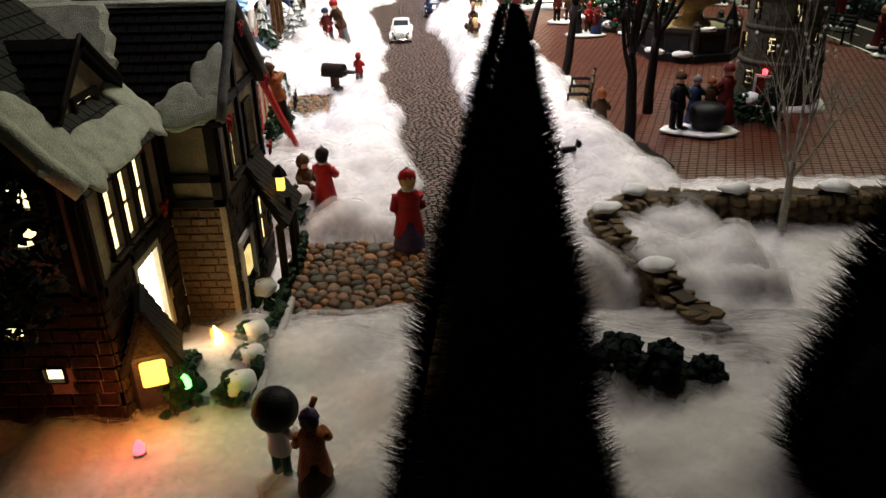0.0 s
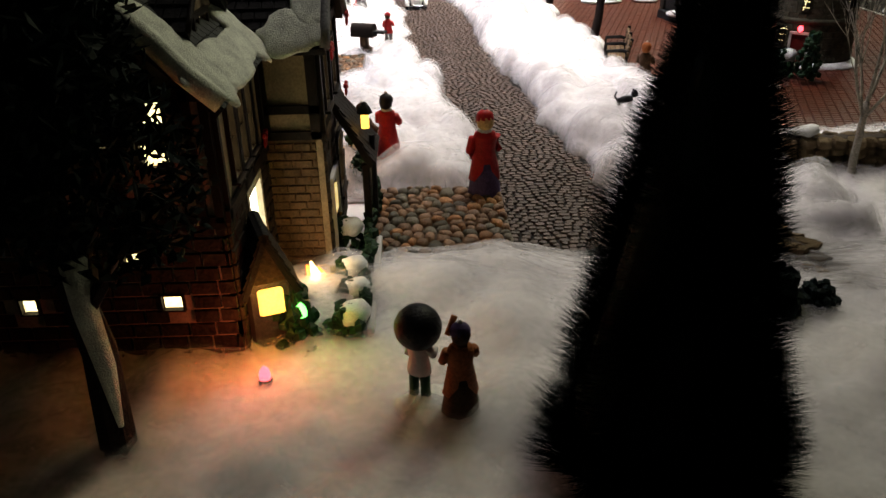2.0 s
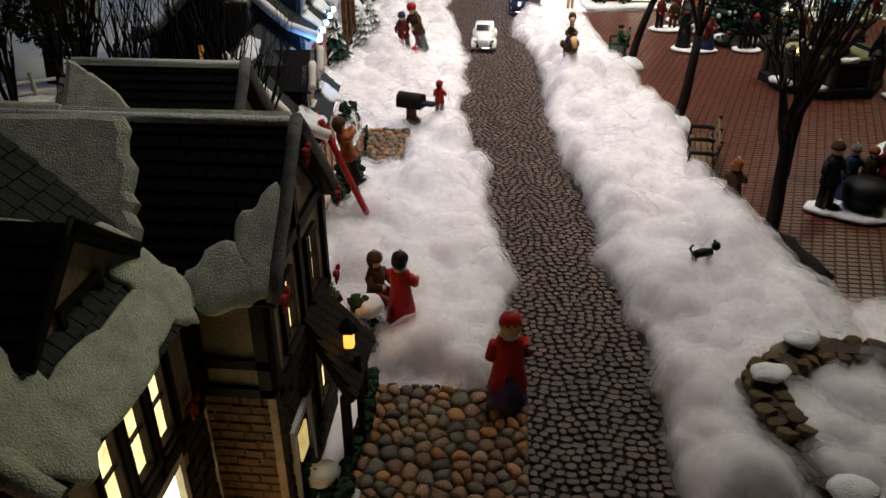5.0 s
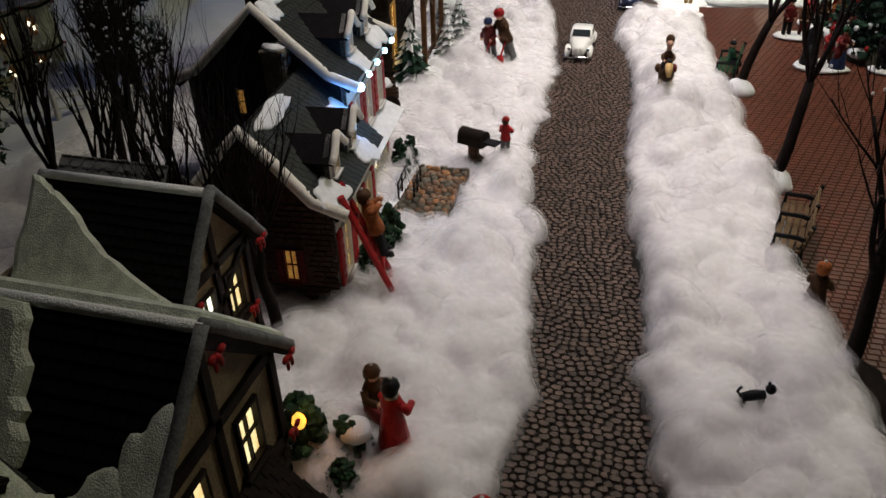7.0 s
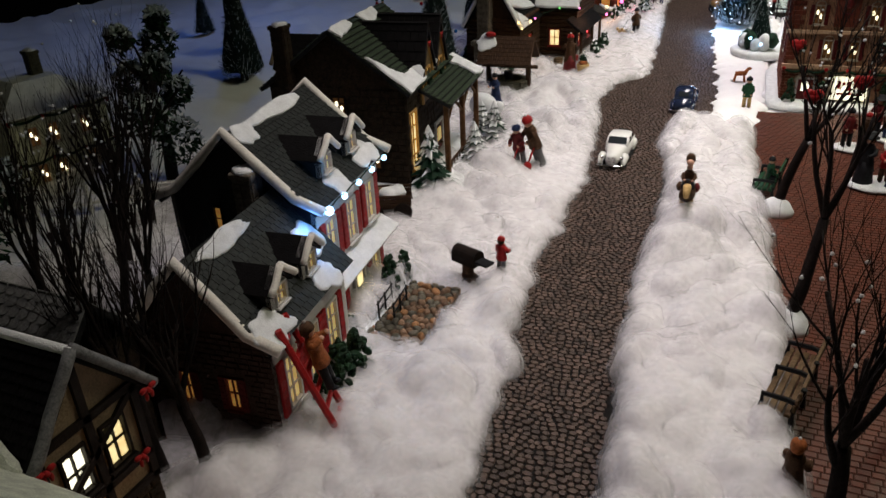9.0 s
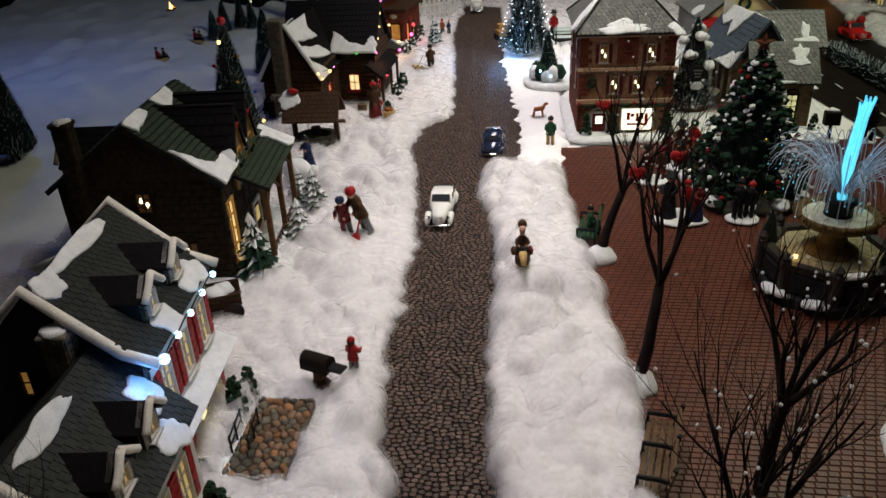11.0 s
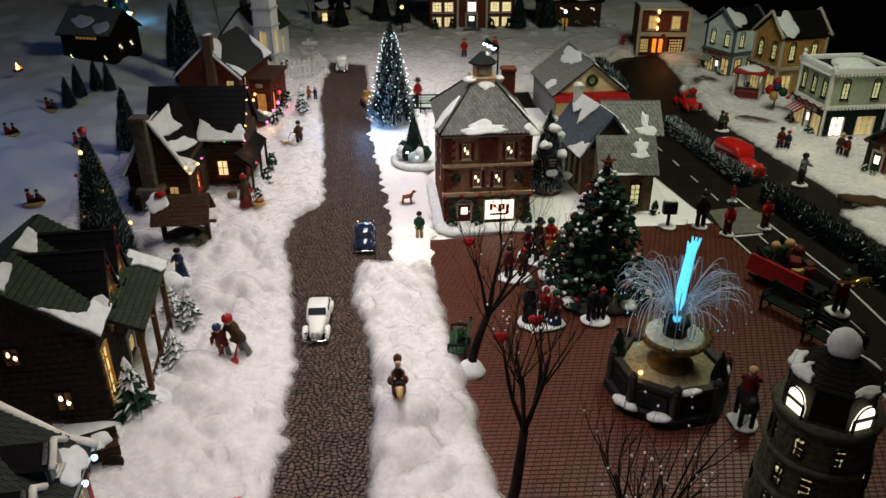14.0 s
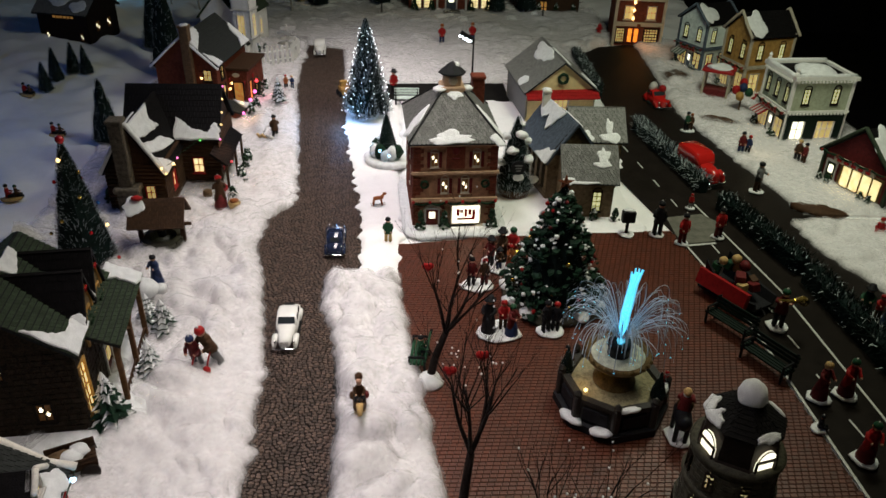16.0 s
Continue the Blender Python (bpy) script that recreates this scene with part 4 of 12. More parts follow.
def plate_mesh(material):
    """One shingle, a unit plate that tapers to its upper edge; shared by all of its kind."""
    if material.name not in PLATE:
        bm = bmesh.new()
        if material is SLATE_PALE:
            rim = [(-0.46, 1.5), (-0.47, 0.46), (-0.36, 0.16), (0.0, 0.0), (0.36, 0.16), (0.47, 0.46), (0.46, 1.5)]
            quads(bm, [(x, y, 0) for x, y in rim] + [(x * 0.95, y + 0.03, 1 - 0.55 * y) for x, y in rim], [tuple(range(7, 14))] + [(i, i + 1, i + 8, i + 7) for i in range(6)])
        else:
            quads(bm, [(-0.47, 0, 0), (0.47, 0, 0), (0.46, 1.25, 0), (-0.46, 1.25, 0), (-0.45, 0.02, 1), (0.45, 0.02, 1), (0.46, 1.25, 0.15), (-0.46, 1.25, 0.15)],
                  [(4, 5, 6, 7), (0, 1, 5, 4), (1, 2, 6, 5), (3, 0, 4, 7)])
        me = bpy.data.meshes.new("shingle")
        bm.to_mesh(me)
        bm.free()
        me.materials.append(material)
        PLATE[material.name] = me
    return PLATE[material.name]


def roof(parent, A, B, C, D, material, under=None, rows=0, cols=0, thick=0.004, single=False, name="roof", gap=1.0):
    """A roof slope: eave from A to B, ridge from D to C. rows and cols of shingles lie on it, as pieces of their own or joined."""
    A, B, C, D = (Vector(p) for p in (A, B, C, D))
    bm = bmesh.new()
    slab(bm, [A, B, C, D] if (C - D).length > 1e-4 else [A, B, C], thick)
    ob = part(name, bm, under or material, parent)
    if not rows:
        return ob
    ex = (B - A).normalized()
    nor = (B - A).cross(D - A).normalized()
    ey = nor.cross(ex)
    width, high = (B - A).length, (D - A).dot(ey)
    d0, c0 = (D - A).dot(ex), (C - A).dot(ex)
    pw, ph = width / cols, high / rows
    me = plate_mesh(material)
    bm = None if single else bmesh.new()
    for r in range(rows):
        v = r * ph
        lo, hi = d0 * (v + ph * 0.5) / high, width + (c0 - width) * (v + ph * 0.5) / high
        for c in range(-1, cols + 1):
            u = (c + 0.5 + 0.5 * (r % 2)) * pw
            a, b = max(lo, u - pw / 2), min(hi, u + pw / 2)
            if b - a < pw * 0.25:
                continue
            p = A + ex * (a + b) / 2 + ey * v + nor * 0.0002
            m = Matrix(((ex.x, ey.x, nor.x, p.x), (ex.y, ey.y, nor.y, p.y), (ex.z, ey.z, nor.z, p.z), (0, 0, 0, 1))) @ Matrix.Diagonal((b - a, (ph if r < rows - 1 else ph * 0.8) * gap, 0.0014 if gap == 1 else 0.0022, 1))
            if single:
                o = new("shingle", me)
                o.parent = ob
                o.matrix_local = m
            else:
                quads(bm, [m @ q.co for q in me.vertices], [tuple(f.vertices) for f in me.polygons])
    if bm:
        tagged(part("shingle_field", bm, material, ob), kind="stuff")
    return ob


def snow_on(parent, A, B, C, D, blobs, thick=0.003, seed=0, material=None):
    """Molded snow patches on a slope; blobs: (u, v, half width, half height) in parts of the slope."""
    A, B, C, D = (Vector(p) for p in (A, B, C, D))
    nor, thick = (B - A).cross(D - A).normalized(), thick * 0.55
    at = lambda u, v: (A * (1 - u) + B * u) * (1 - v) + (D * (1 - u) + C * u) * v
    for k, (u, v, ru, rv) in enumerate(blobs):
        bm = bmesh.new()
        n = 40
        rings = []
        for s, h in ((1.0, -0.0008), (0.99, 0.55), (0.86, 0.85), (0.5, 1.0)):
            ring = []
            for i in range(n):
                a = 2 * math.pi * i / n
                w = 1 + 0.50 * noise.noise(Vector((math.cos(a) * 1.3, math.sin(a) * 1.3, seed * 7 + k * 3.1))) + 0.05 * noise.noise(Vector((math.cos(a) * 7, math.sin(a) * 9, seed + k))) + 0.12 * noise.noise(Vector((math.cos(a) * 4, math.sin(a) * 4, seed + k)))
                q = at(u + ru * s * w * math.cos(a), v + rv * s * w * math.sin(a))
                ring.append(q + nor * (thick * h * (1 + 0.25 * noise.noise(q * 90)) + 0.0012))
            rings.append(ring)
        vs = [p for r in rings for p in r]
        quads(bm, vs, [(r * n + i, r * n + (i + 1) % n, (r + 1) * n + (i + 1) % n, (r + 1) * n + i) for r in range(3) for i in range(n)] + [tuple(range(3 * n, 4 * n))])
        part("snow_patch", bm, material or GLITTER, parent, "" if material else "white molded snow", True)


def gable_roof(parent, x0, x1, y0, y1, ze, zr, axis, material, under=None, over=0.006, rows=0, cols=0, single=False, thick=0.004, ridge_snow=False, gap=1.0):
    """Two slopes over a rectangle, ridge along axis 'x' or 'y'. Returns the slopes' corners: (A, B, C, D) each."""
    if axis == "y":
        xm = (x0 + x1) / 2
        k = (zr - ze) / ((x1 - x0) / 2) * over
        east = ((x1 + over, y0 - over, ze - k), (x1 + over, y1 + over, ze - k), (xm, y1 + over, zr), (xm, y0 - over, zr))
        west = ((x0 - over, y1 + over, ze - k), (x0 - over, y0 - over, ze - k), (xm, y0 - over, zr), (xm, y1 + over, zr))
        both = (east, west)
    else:
        ym = (y0 + y1) / 2
        k = (zr - ze) / ((y1 - y0) / 2) * over
        south = ((x0 - over, y0 - over, ze - k), (x1 + over, y0 - over, ze - k), (x1 + over, ym, zr), (x0 - over, ym, zr))
        north = ((x1 + over, y1 + over, ze - k), (x0 - over, y1 + over, ze - k), (x0 - over, ym, zr), (x1 + over, ym, zr))
        both = (south, north)
    for s in both:
        roof(parent, *s, material, under, rows, cols, thick, single, gap=gap)
    if ridge_snow:
        bm = bmesh.new()
        tube(bm, [Vector(both[0][3]), Vector(both[0][2])], 0.0028, 7)
        part("ridge_cap", bm, GLITTER, parent, "snow along the ridge", True)
    return both


def verge(parent, a, b, r=0.003, material=None, name="bargeboard"):
    bm = bmesh.new()
    pts = [Vector(a).lerp(Vector(b), i / 6) for i in range(7)]
    for i, p in enumerate(pts):
        p += noise.noise_vector(p * 60) * r * 0.25
    tube(bm, pts, r, 6)
    return part(name, bm, material or GLITTER, parent, "" if material else "snow-covered edge", True)


def chimney(parent, x, y, z0, z1, s=0.016, material=None, cap=True):
    bm = bmesh.new()
    cbox(bm, (x, y, (z0 + z1) / 2), (s, s, z1 - z0), s * 0.06)
    cbox(bm, (x, y, z1), (s * 1.25, s * 1.25, s * 0.25), s * 0.06)
    ob = part("chimney", bm, material or BRICKRED, parent)
    bm = bmesh.new()
    rng = random.Random(int(x * 1000 + y * 777))
    n = int((z1 - z0) / 0.006)
    for k in range(n):
        for j in range(4):
            a = j * math.pi / 2 + (k % 2) * 0.1
            for q in (-0.25, 0.25):
                m = pose(x, y, z0 + (k + 0.5) * (z1 - z0) / n, 0, 0, j * 90)
                box(bm, (q * s, s * 0.5, 0), (s * 0.42, 0.0016, (z1 - z0) / n * 0.8), 0, m)
    tagged(part("brick_facing", bm, material or BRICKRED, ob), kind="stuff")
    if cap:
        bm = bmesh.new()
        ball(bm, (x, y, z1 + s * 0.12), s * 0.62, s=(1, 1, 0.4), jitter=0.25)
        part("snow_cap", bm, GLITTER, ob, "", True)
    return ob


def bow(parent, p, s=0.006):
    bm = bmesh.new()
    p = Vector(p)
    ball(bm, p, s * 0.35, n=6, k=4)
    for k in (-1, 1):
        ball(bm, p + Vector((0, k * s * 0.6, s * 0.25)), s * 0.5, s=(0.5, 1, 0.7), n=6, k=4)
        ball(bm, p + Vector((0, k * s * 0.35, -s * 0.6)), s * 0.4, s=(0.4, 0.6, 1.3), n=6, k=4)
    part("bow", bm, REDP, parent, "red ribbon bow", True)


def beam(parent, M, a, b, w=0.004, out=0.0025, material=None):
    """A timber on a wall between two points (along, up)."""
    a, b = Vector((a[0], a[1], 0)), Vector((b[0], b[1], 0))
    d = (b - a).normalized()
    n = Vector((-d.y, d.x, 0)) * w / 2
    bm = bmesh.new()
    base = [a - n, b - n, b + n, a + n]
    vs = [M @ (p + Vector((0, 0, z))) for z in (-0.0005, out) for p in base]
    quads(bm, vs, [(4, 5, 6, 7), (0, 1, 5, 4), (1, 2, 6, 5), (2, 3, 7, 6), (3, 0, 4, 7)])
    return part("beam", bm, material or TIMBER, parent)


def bricks_on(parent, M, length, high, material, bw=0.010, bh=0.005, skip=()):
    """Low courses of brick or stone on a wall face, in one piece."""
    bm = bmesh.new()
    rng = random.Random(int(length * 9999))
    r, v = 0, 0.0
    while v < high - bh * 0.5:
        u = -(r % 2) * bw / 2
        while u < length - 0.001:
            w = bw * rng.uniform(0.85, 1.15)
            a, b = max(0, u), min(length, u + w)
            if b - a > 0.002 and not any(x0 < (a + b) / 2 < x1 and y0 < v + bh / 2 < y1 for x0, x1, y0, y1 in skip):
                o = rng.uniform(0.0008, 0.0018)
                P = [M @ Vector(p) for p in ((a + 0.0004, v + 0.0004, 0), (b - 0.0004, v + 0.0004, 0), (b - 0.0004, v + bh - 0.0004, 0), (a + 0.0004, v + bh - 0.0004, 0),
                                             (a + 0.0008, v + 0.0008, o), (b - 0.0008, v + 0.0008, o), (b - 0.0008, v + bh - 0.0008, o), (a + 0.0008, v + bh - 0.0008, o))]
                quads(bm, P, [(4, 5, 6, 7), (0, 1, 5, 4), (1, 2, 6, 5), (2, 3, 7, 6), (3, 0, 4, 7)])
            u += w
        v += bh
        r += 1
    tagged(part("brickwork", bm, material, parent), kind="stuff")


def W(u, v, w, h, **looks):
    return dict(u=u, v=v, w=w, h=h, **looks)


def clapboard(parent, M, L, z, holes, material, step=0.004):
    """Overlapping boards on a wall face, cut round its openings."""
    skip = [(k["u"] - 0.003, k["u"] + k["w"] + 0.003, k["v"] - 0.004, k["v"] + k["h"] * (1.25 if k.get("arch") else 1.05)) for k in holes]
    bm = bmesh.new()
    v = 0.002
    while v < z - step:
        u = 0.0
        for a, b in sorted([(a, b) for a, b, c, d in skip if c < v + 0.002 < d]) + [(L, L)]:
            if a - u > 0.001:
                P = [M @ Vector(p) for p in ((u, v, 0.0014), (a, v, 0.0014), (a, v + step, 0.0003), (u, v + step, 0.0003), (u, v, 0), (a, v, 0))]
                quads(bm, P, [(0, 1, 2, 3), (4, 5, 1, 0)])
            u = max(u, b)
        v += step
    tagged(part("clapboard_cladding", bm, material, parent), kind="stuff")


def low_shrub(parent, x, y, r, hh, seed, snow=True):
    """A molded shrub at a wall's foot, with a little snow on it."""
    rng = random.Random(seed)
    for name, n, m, up in (("shrub", 46, LEAF, 0.0), ("shrub_snow", 12, GLITTER, 0.35)):
        if name == "shrub_snow" and not snow:
            continue
        bm = bmesh.new()
        for k in range(n):
            a, z = rng.uniform(0, 6.28), up + (1 - up) * rng.random()
            q = r * (1 - 0.7 * z) * rng.uniform(0.5, 1.0)
            ball(bm, (x + q * math.cos(a), y + q * math.sin(a), 0.010 + z * hh), r * 0.25, n=5, k=3, jitter=0.5)
        part(name, bm, m, parent, "small green shrub" if m is LEAF else "snow on the shrub")


def snow_sheet(parent, A, B, C, D, corners, thick=0.004, seed=1, material=None):
    """A thin angular sheet of snow that lies on a roof slope; corners in shares of its width and rise."""
    A, B, C, D = (Vector(p) for p in (A, B, C, D))
    nor = (B - A).cross(D - A).normalized()
    rng = random.Random(seed)
    ring = []
    for (u0, v0), (u1, v1) in zip(corners, corners[1:] + corners[:1]):
        for k in range(5):
            f = k / 5
            w = 0.012 if k else 0.0
            ring.append((u0 + (u1 - u0) * f + rng.uniform(-w, w), v0 + (v1 - v0) * f + rng.uniform(-w, w)))
    cu, cv = sum(p[0] for p in ring) / len(ring), sum(p[1] for p in ring) / len(ring)
    bm = bmesh.new()
    rows = []
    for shrink, up in ((1.0, 0.0006), (0.99, thick * 0.7), (0.90, thick)):
        row = []
        for u, v in ring:
            u, v = cu + (u - cu) * shrink, cv + (v - cv) * shrink
            row.append(bm.verts.new(A + (B - A) * u + (D - A) * v + nor * (up + 0.002)))
        rows.append(row)
    n = len(ring)
    for a, b in zip(rows, rows[1:]):
        for k in range(n):
            bm.faces.new((a[k], a[(k + 1) % n], b[(k + 1) % n], b[k]))
    bm.faces.new(rows[-1])
    bmesh.ops.recalc_face_normals(bm, faces=bm.faces[:])
    part("snow_patch", bm, material or GLITTER, parent, "", False)


# ---- houses west of the street ----
def tudor_house():
    """The near half-timbered house: a long block with two gables to the street and a dormer."""
    cx, cy = -0.27, 0.47
    h = thing("timbered_house", cx, cy, 0, 0, "half-timbered model house with lit windows, snow roof and red bows", "model house")
    P = lambda x, y: (x - cx, y - cy)
    x0, x1, y0, y1, ze, zr = -0.31, -0.172, 0.325, 0.630, 0.152, 0.222
    # the long block
    side = dict(pane=LIT, frame_mat=TIMBER, nx=1, ny=1, sill=False)
    Ms, Ls = wall(h, P(x0, y0), P(x1, y0), 0, ze, STUCCO, [W(0.104, 0.116, 0.014, 0.012, **side), W(0.104, 0.136, 0.014, 0.012, **side), W(0.080, 0.126, 0.013, 0.012, **side), W(0.050, 0.126, 0.013, 0.012, **side), W(0.086, 0.066, 0.011, 0.008, **side), W(0.100, 0.040, 0.011, 0.009, **side), W(0.030, 0.040, 0.009, 0.009, **side)], gable=zr - ze)
    for u in (0.002, 0.040, 0.080, 0.092, 0.128, 0.136):
        beam(h, Ms, (u, 0.088), (u, 0.152))
    for v in (0.088, 0.150):
        beam(h, Ms, (0, v), (Ls, v), 0.006)
    beam(h, Ms, (0.03, 0.152), (0.069, 0.21)), beam(h, Ms, (0.108, 0.152), (0.069, 0.21))
    bricks_on(h, Ms, Ls, 0.085, STONEBR, 0.013, 0.008, [(0.084, 0.099, 0.06, 0.08), (0.098, 0.113, 0.034, 0.052), (0.028, 0.041, 0.034, 0.052)])
    Me, Le = wall(h, P(x1, y0), P(x1, 0.43), 0, ze, STUCCO, [W(0.022, 0.100, 0.013, 0.038, frame_mat=TIMBER, nx=1, ny=2), W(0.042, 0.100, 0.013, 0.038, frame_mat=TIMBER, nx=1, ny=2), W(0.062, 0.100, 0.013, 0.038, frame_mat=TIMBER, nx=1, ny=2),
                                                            W(0.040, 0.018, 0.034, 0.066, pane=LIT_WHITE, frame_mat=CREAM, nx=1, ny=1)])
    for u in (0.003, 0.0385, 0.0585, 0.080, 0.1):
        beam(h, Me, (u, 0.088), (u, 0.152), 0.0035)
    beam(h, Me, (0, 0.09), (Le, 0.09), 0.006), beam(h, Me, (0, 0.149), (Le, 0.149), 0.005)
    bricks_on(h, Me, Le, 0.085, STONEBR, 0.013, 0.008, [(0.034, 0.08, 0.012, 0.09)])
    wall(h, P(-0.204, y1), P(x0, y1), 0, ze, STUCCO)
    wall(h, P(x0, y1), P(x0, y0), 0, ze, STUCCO)
    wall(h, P(-0.204, 0.43), P(-0.204, y1), 0, 0.144, STUCCO)
    gx = lambda x: x - cx
    gy = lambda y: y - cy
    xm, k = gx((x0 + x1) / 2), (zr - ze) / ((x1 - x0) / 2)
    E = ((gx(x1) + 0.008, gy(y0) - 0.008, ze - k * 0.008), (gx(x1) + 0.008, gy(0.434), ze - k * 0.008), (xm, gy(0.434), zr), (xm, gy(y0) - 0.008, zr))
    Wst = ((gx(x0) - 0.008, gy(0.434), ze - k * 0.008), (gx(x0) - 0.008, gy(y0) - 0.008, ze - k * 0.008), (xm, gy(y0) - 0.008, zr), (xm, gy(0.434), zr))
    roof(h, *E, SLATE, SLATE_BASE, 12, 16), roof(h, *Wst, SLATE, SLATE_BASE, 12, 16)
    bm = bmesh.new()
    slab(bm, [(gx(x1), gy(0.431), ze - 0.01), (gx(x0), gy(0.431), ze - 0.01), (gx(x0), gy(0.431), ze), (xm, gy(0.431), zr), (gx(x1), gy(0.431), ze)], 0.004)
    for v in bm.verts:
        v.co.y -= 0.002
    part("gable", bm, STUCCO, h)
    bm = bmesh.new()
    tube(bm, [(xm, gy(y0) - 0.008, zr + 0.001), (xm, gy(0.40), zr + 0.001), (xm, gy(0.436), zr + 0.001)], 0.0032, 7)
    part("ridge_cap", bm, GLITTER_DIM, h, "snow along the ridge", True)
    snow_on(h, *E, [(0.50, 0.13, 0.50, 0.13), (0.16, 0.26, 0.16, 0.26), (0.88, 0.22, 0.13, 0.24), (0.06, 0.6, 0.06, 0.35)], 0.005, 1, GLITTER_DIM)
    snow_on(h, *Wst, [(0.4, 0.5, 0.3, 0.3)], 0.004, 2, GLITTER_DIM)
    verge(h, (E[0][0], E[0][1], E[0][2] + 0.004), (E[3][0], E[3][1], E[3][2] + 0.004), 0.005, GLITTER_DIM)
    # dormer over the south end
    dx0, dx1, dy0, dy1 = gx(-0.272), gx(-0.188), gy(0.352), gy(0.420)
    Md, Ld = wall(h, (dx1, dy0), (dx1, dy1), 0.142, 0.176, STUCCO, [W(0.022, 0.006, 0.026, 0.026, frame_mat=TIMBER)], gable=0.026)
    wall(h, (dx0, dy0), (dx1, dy0), 0.142, 0.176, TIMBER), wall(h, (dx1, dy1), (dx0, dy1), 0.142, 0.176, TIMBER)
    # near-black roof colour holds the shade of slopes turned from the lamps
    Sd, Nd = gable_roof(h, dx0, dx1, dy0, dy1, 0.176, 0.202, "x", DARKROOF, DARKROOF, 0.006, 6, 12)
    snow_on(h, *Nd, [(0.5, 0.5, 0.4, 0.35)], 0.003, 3, GLITTER_DIM)
    verge(h, (dx1 + 0.006, dy0 - 0.006, 0.172), (dx1 + 0.006, (dy0 + dy1) / 2, 0.204), 0.0014, TIMBER)
    verge(h, (dx1 + 0.006, dy1 + 0.006, 0.172), (dx1 + 0.006, (dy0 + dy1) / 2, 0.204), 0.0014, TIMBER)
    # the projecting bay
    bx0, bx1, by0, by1 = gx(-0.300), gx(-0.138), gy(0.434), gy(0.540)
    Mb, Lb = wall(h, (gx(x1) - 0.002, by0), (bx1, by0), 0.092, 0.152, STUCCO)
    for u in (0.003, Lb - 0.003):
        beam(h, Mb, (u, 0), (u, 0.06), 0.006)
    for v in (0.002, 0.018, 0.058):
        beam(h, Mb, (0, v), (Lb, v), 0.005)
    Mg, Lg = wall(h, (gx(x1) - 0.002, by0 + 0.004), (bx1 - 0.004, by0 + 0.004), 0, 0.092, BRICKTAN)
    bricks_on(h, Mg, Lg, 0.09, BRICKTAN, 0.011, 0.0055)
    Mf, Lf = wall(h, (bx1, by0), (bx1, by1), 0.0, 0.152, STUCCO, [W(0.020, 0.104, 0.018, 0.034, frame_mat=TIMBER), W(0.066, 0.104, 0.018, 0.034, frame_mat=TIMBER), W(0.062, 0.030, 0.024, 0.040, frame_mat=TIMBER)], gable=0.048)
    for u in (0.003, 0.053, 0.1025):
        beam(h, Mf, (u, 0.09), (u, 0.150 + (0.045 if u == 0.053 else 0)), 0.005)
    for v in (0.092, 0.15):
        beam(h, Mf, (0, v), (Lf, v), 0.006)
    beam(h, Mf, (0.003, 0.15), (0.053, 0.194)), beam(h, Mf, (0.1025, 0.15), (0.054, 0.194))
    bricks_on(h, Mf, Lf, 0.088, STONEBR, 0.012, 0.007, [(0.055, 0.092, 0.02, 0.075)])
    door(h, Mf, 0.012, 0.0, 0.026, 0.058, MAROON, LIT_SOFT)
    wall(h, (bx1, by1), (gx(-0.204), by1), 0.0, 0.152, STUCCO)
    # the bay's unlit slopes are painted in: near-black instead of slate
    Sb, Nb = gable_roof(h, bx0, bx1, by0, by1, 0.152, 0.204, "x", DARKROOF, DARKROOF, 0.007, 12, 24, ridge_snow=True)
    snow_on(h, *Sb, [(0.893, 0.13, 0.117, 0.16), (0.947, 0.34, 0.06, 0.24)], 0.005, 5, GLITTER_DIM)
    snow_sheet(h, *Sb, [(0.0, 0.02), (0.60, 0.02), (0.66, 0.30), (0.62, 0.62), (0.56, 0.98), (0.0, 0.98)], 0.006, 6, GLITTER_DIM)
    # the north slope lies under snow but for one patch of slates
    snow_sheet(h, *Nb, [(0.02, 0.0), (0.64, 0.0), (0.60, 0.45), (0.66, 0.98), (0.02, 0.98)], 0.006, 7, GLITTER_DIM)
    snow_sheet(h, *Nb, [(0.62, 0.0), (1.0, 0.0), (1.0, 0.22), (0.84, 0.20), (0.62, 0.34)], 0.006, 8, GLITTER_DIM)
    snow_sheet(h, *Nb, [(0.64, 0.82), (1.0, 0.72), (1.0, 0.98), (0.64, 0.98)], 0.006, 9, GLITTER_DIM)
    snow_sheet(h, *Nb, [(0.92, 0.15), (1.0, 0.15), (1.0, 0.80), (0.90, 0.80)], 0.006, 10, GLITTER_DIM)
    bm = bmesh.new()
    for r in range(9):
        for c in range(6):
            u, v = 0.62 + 0.05 * (c + 0.5 * (r % 2)), 0.24 + 0.065 * r
            q = [Vector(Nb[0]).lerp(Vector(Nb[1]), u + d).lerp(Vector(Nb[3]).lerp(Vector(Nb[2]), u + d), v + e) + Vector((0, 0, z)) for d, e, z in ((0, 0, 0.0032), (0.046, 0, 0.0032), (0.046, 0.075, 0.0014), (0, 0.075, 0.0014))]
            slab(bm, q, 0.0012)
    tagged(part("slate_patch", bm, SLATE_PALE, h, "bare patch of grey-green slates"), kind="stuff")
    for s in (by0 - 0.007, by1 + 0.007):
        verge(h, (bx1 + 0.007, s, 0.147), (bx1 + 0.007, (by0 + by1) / 2, 0.206), 0.0032, GREYP)
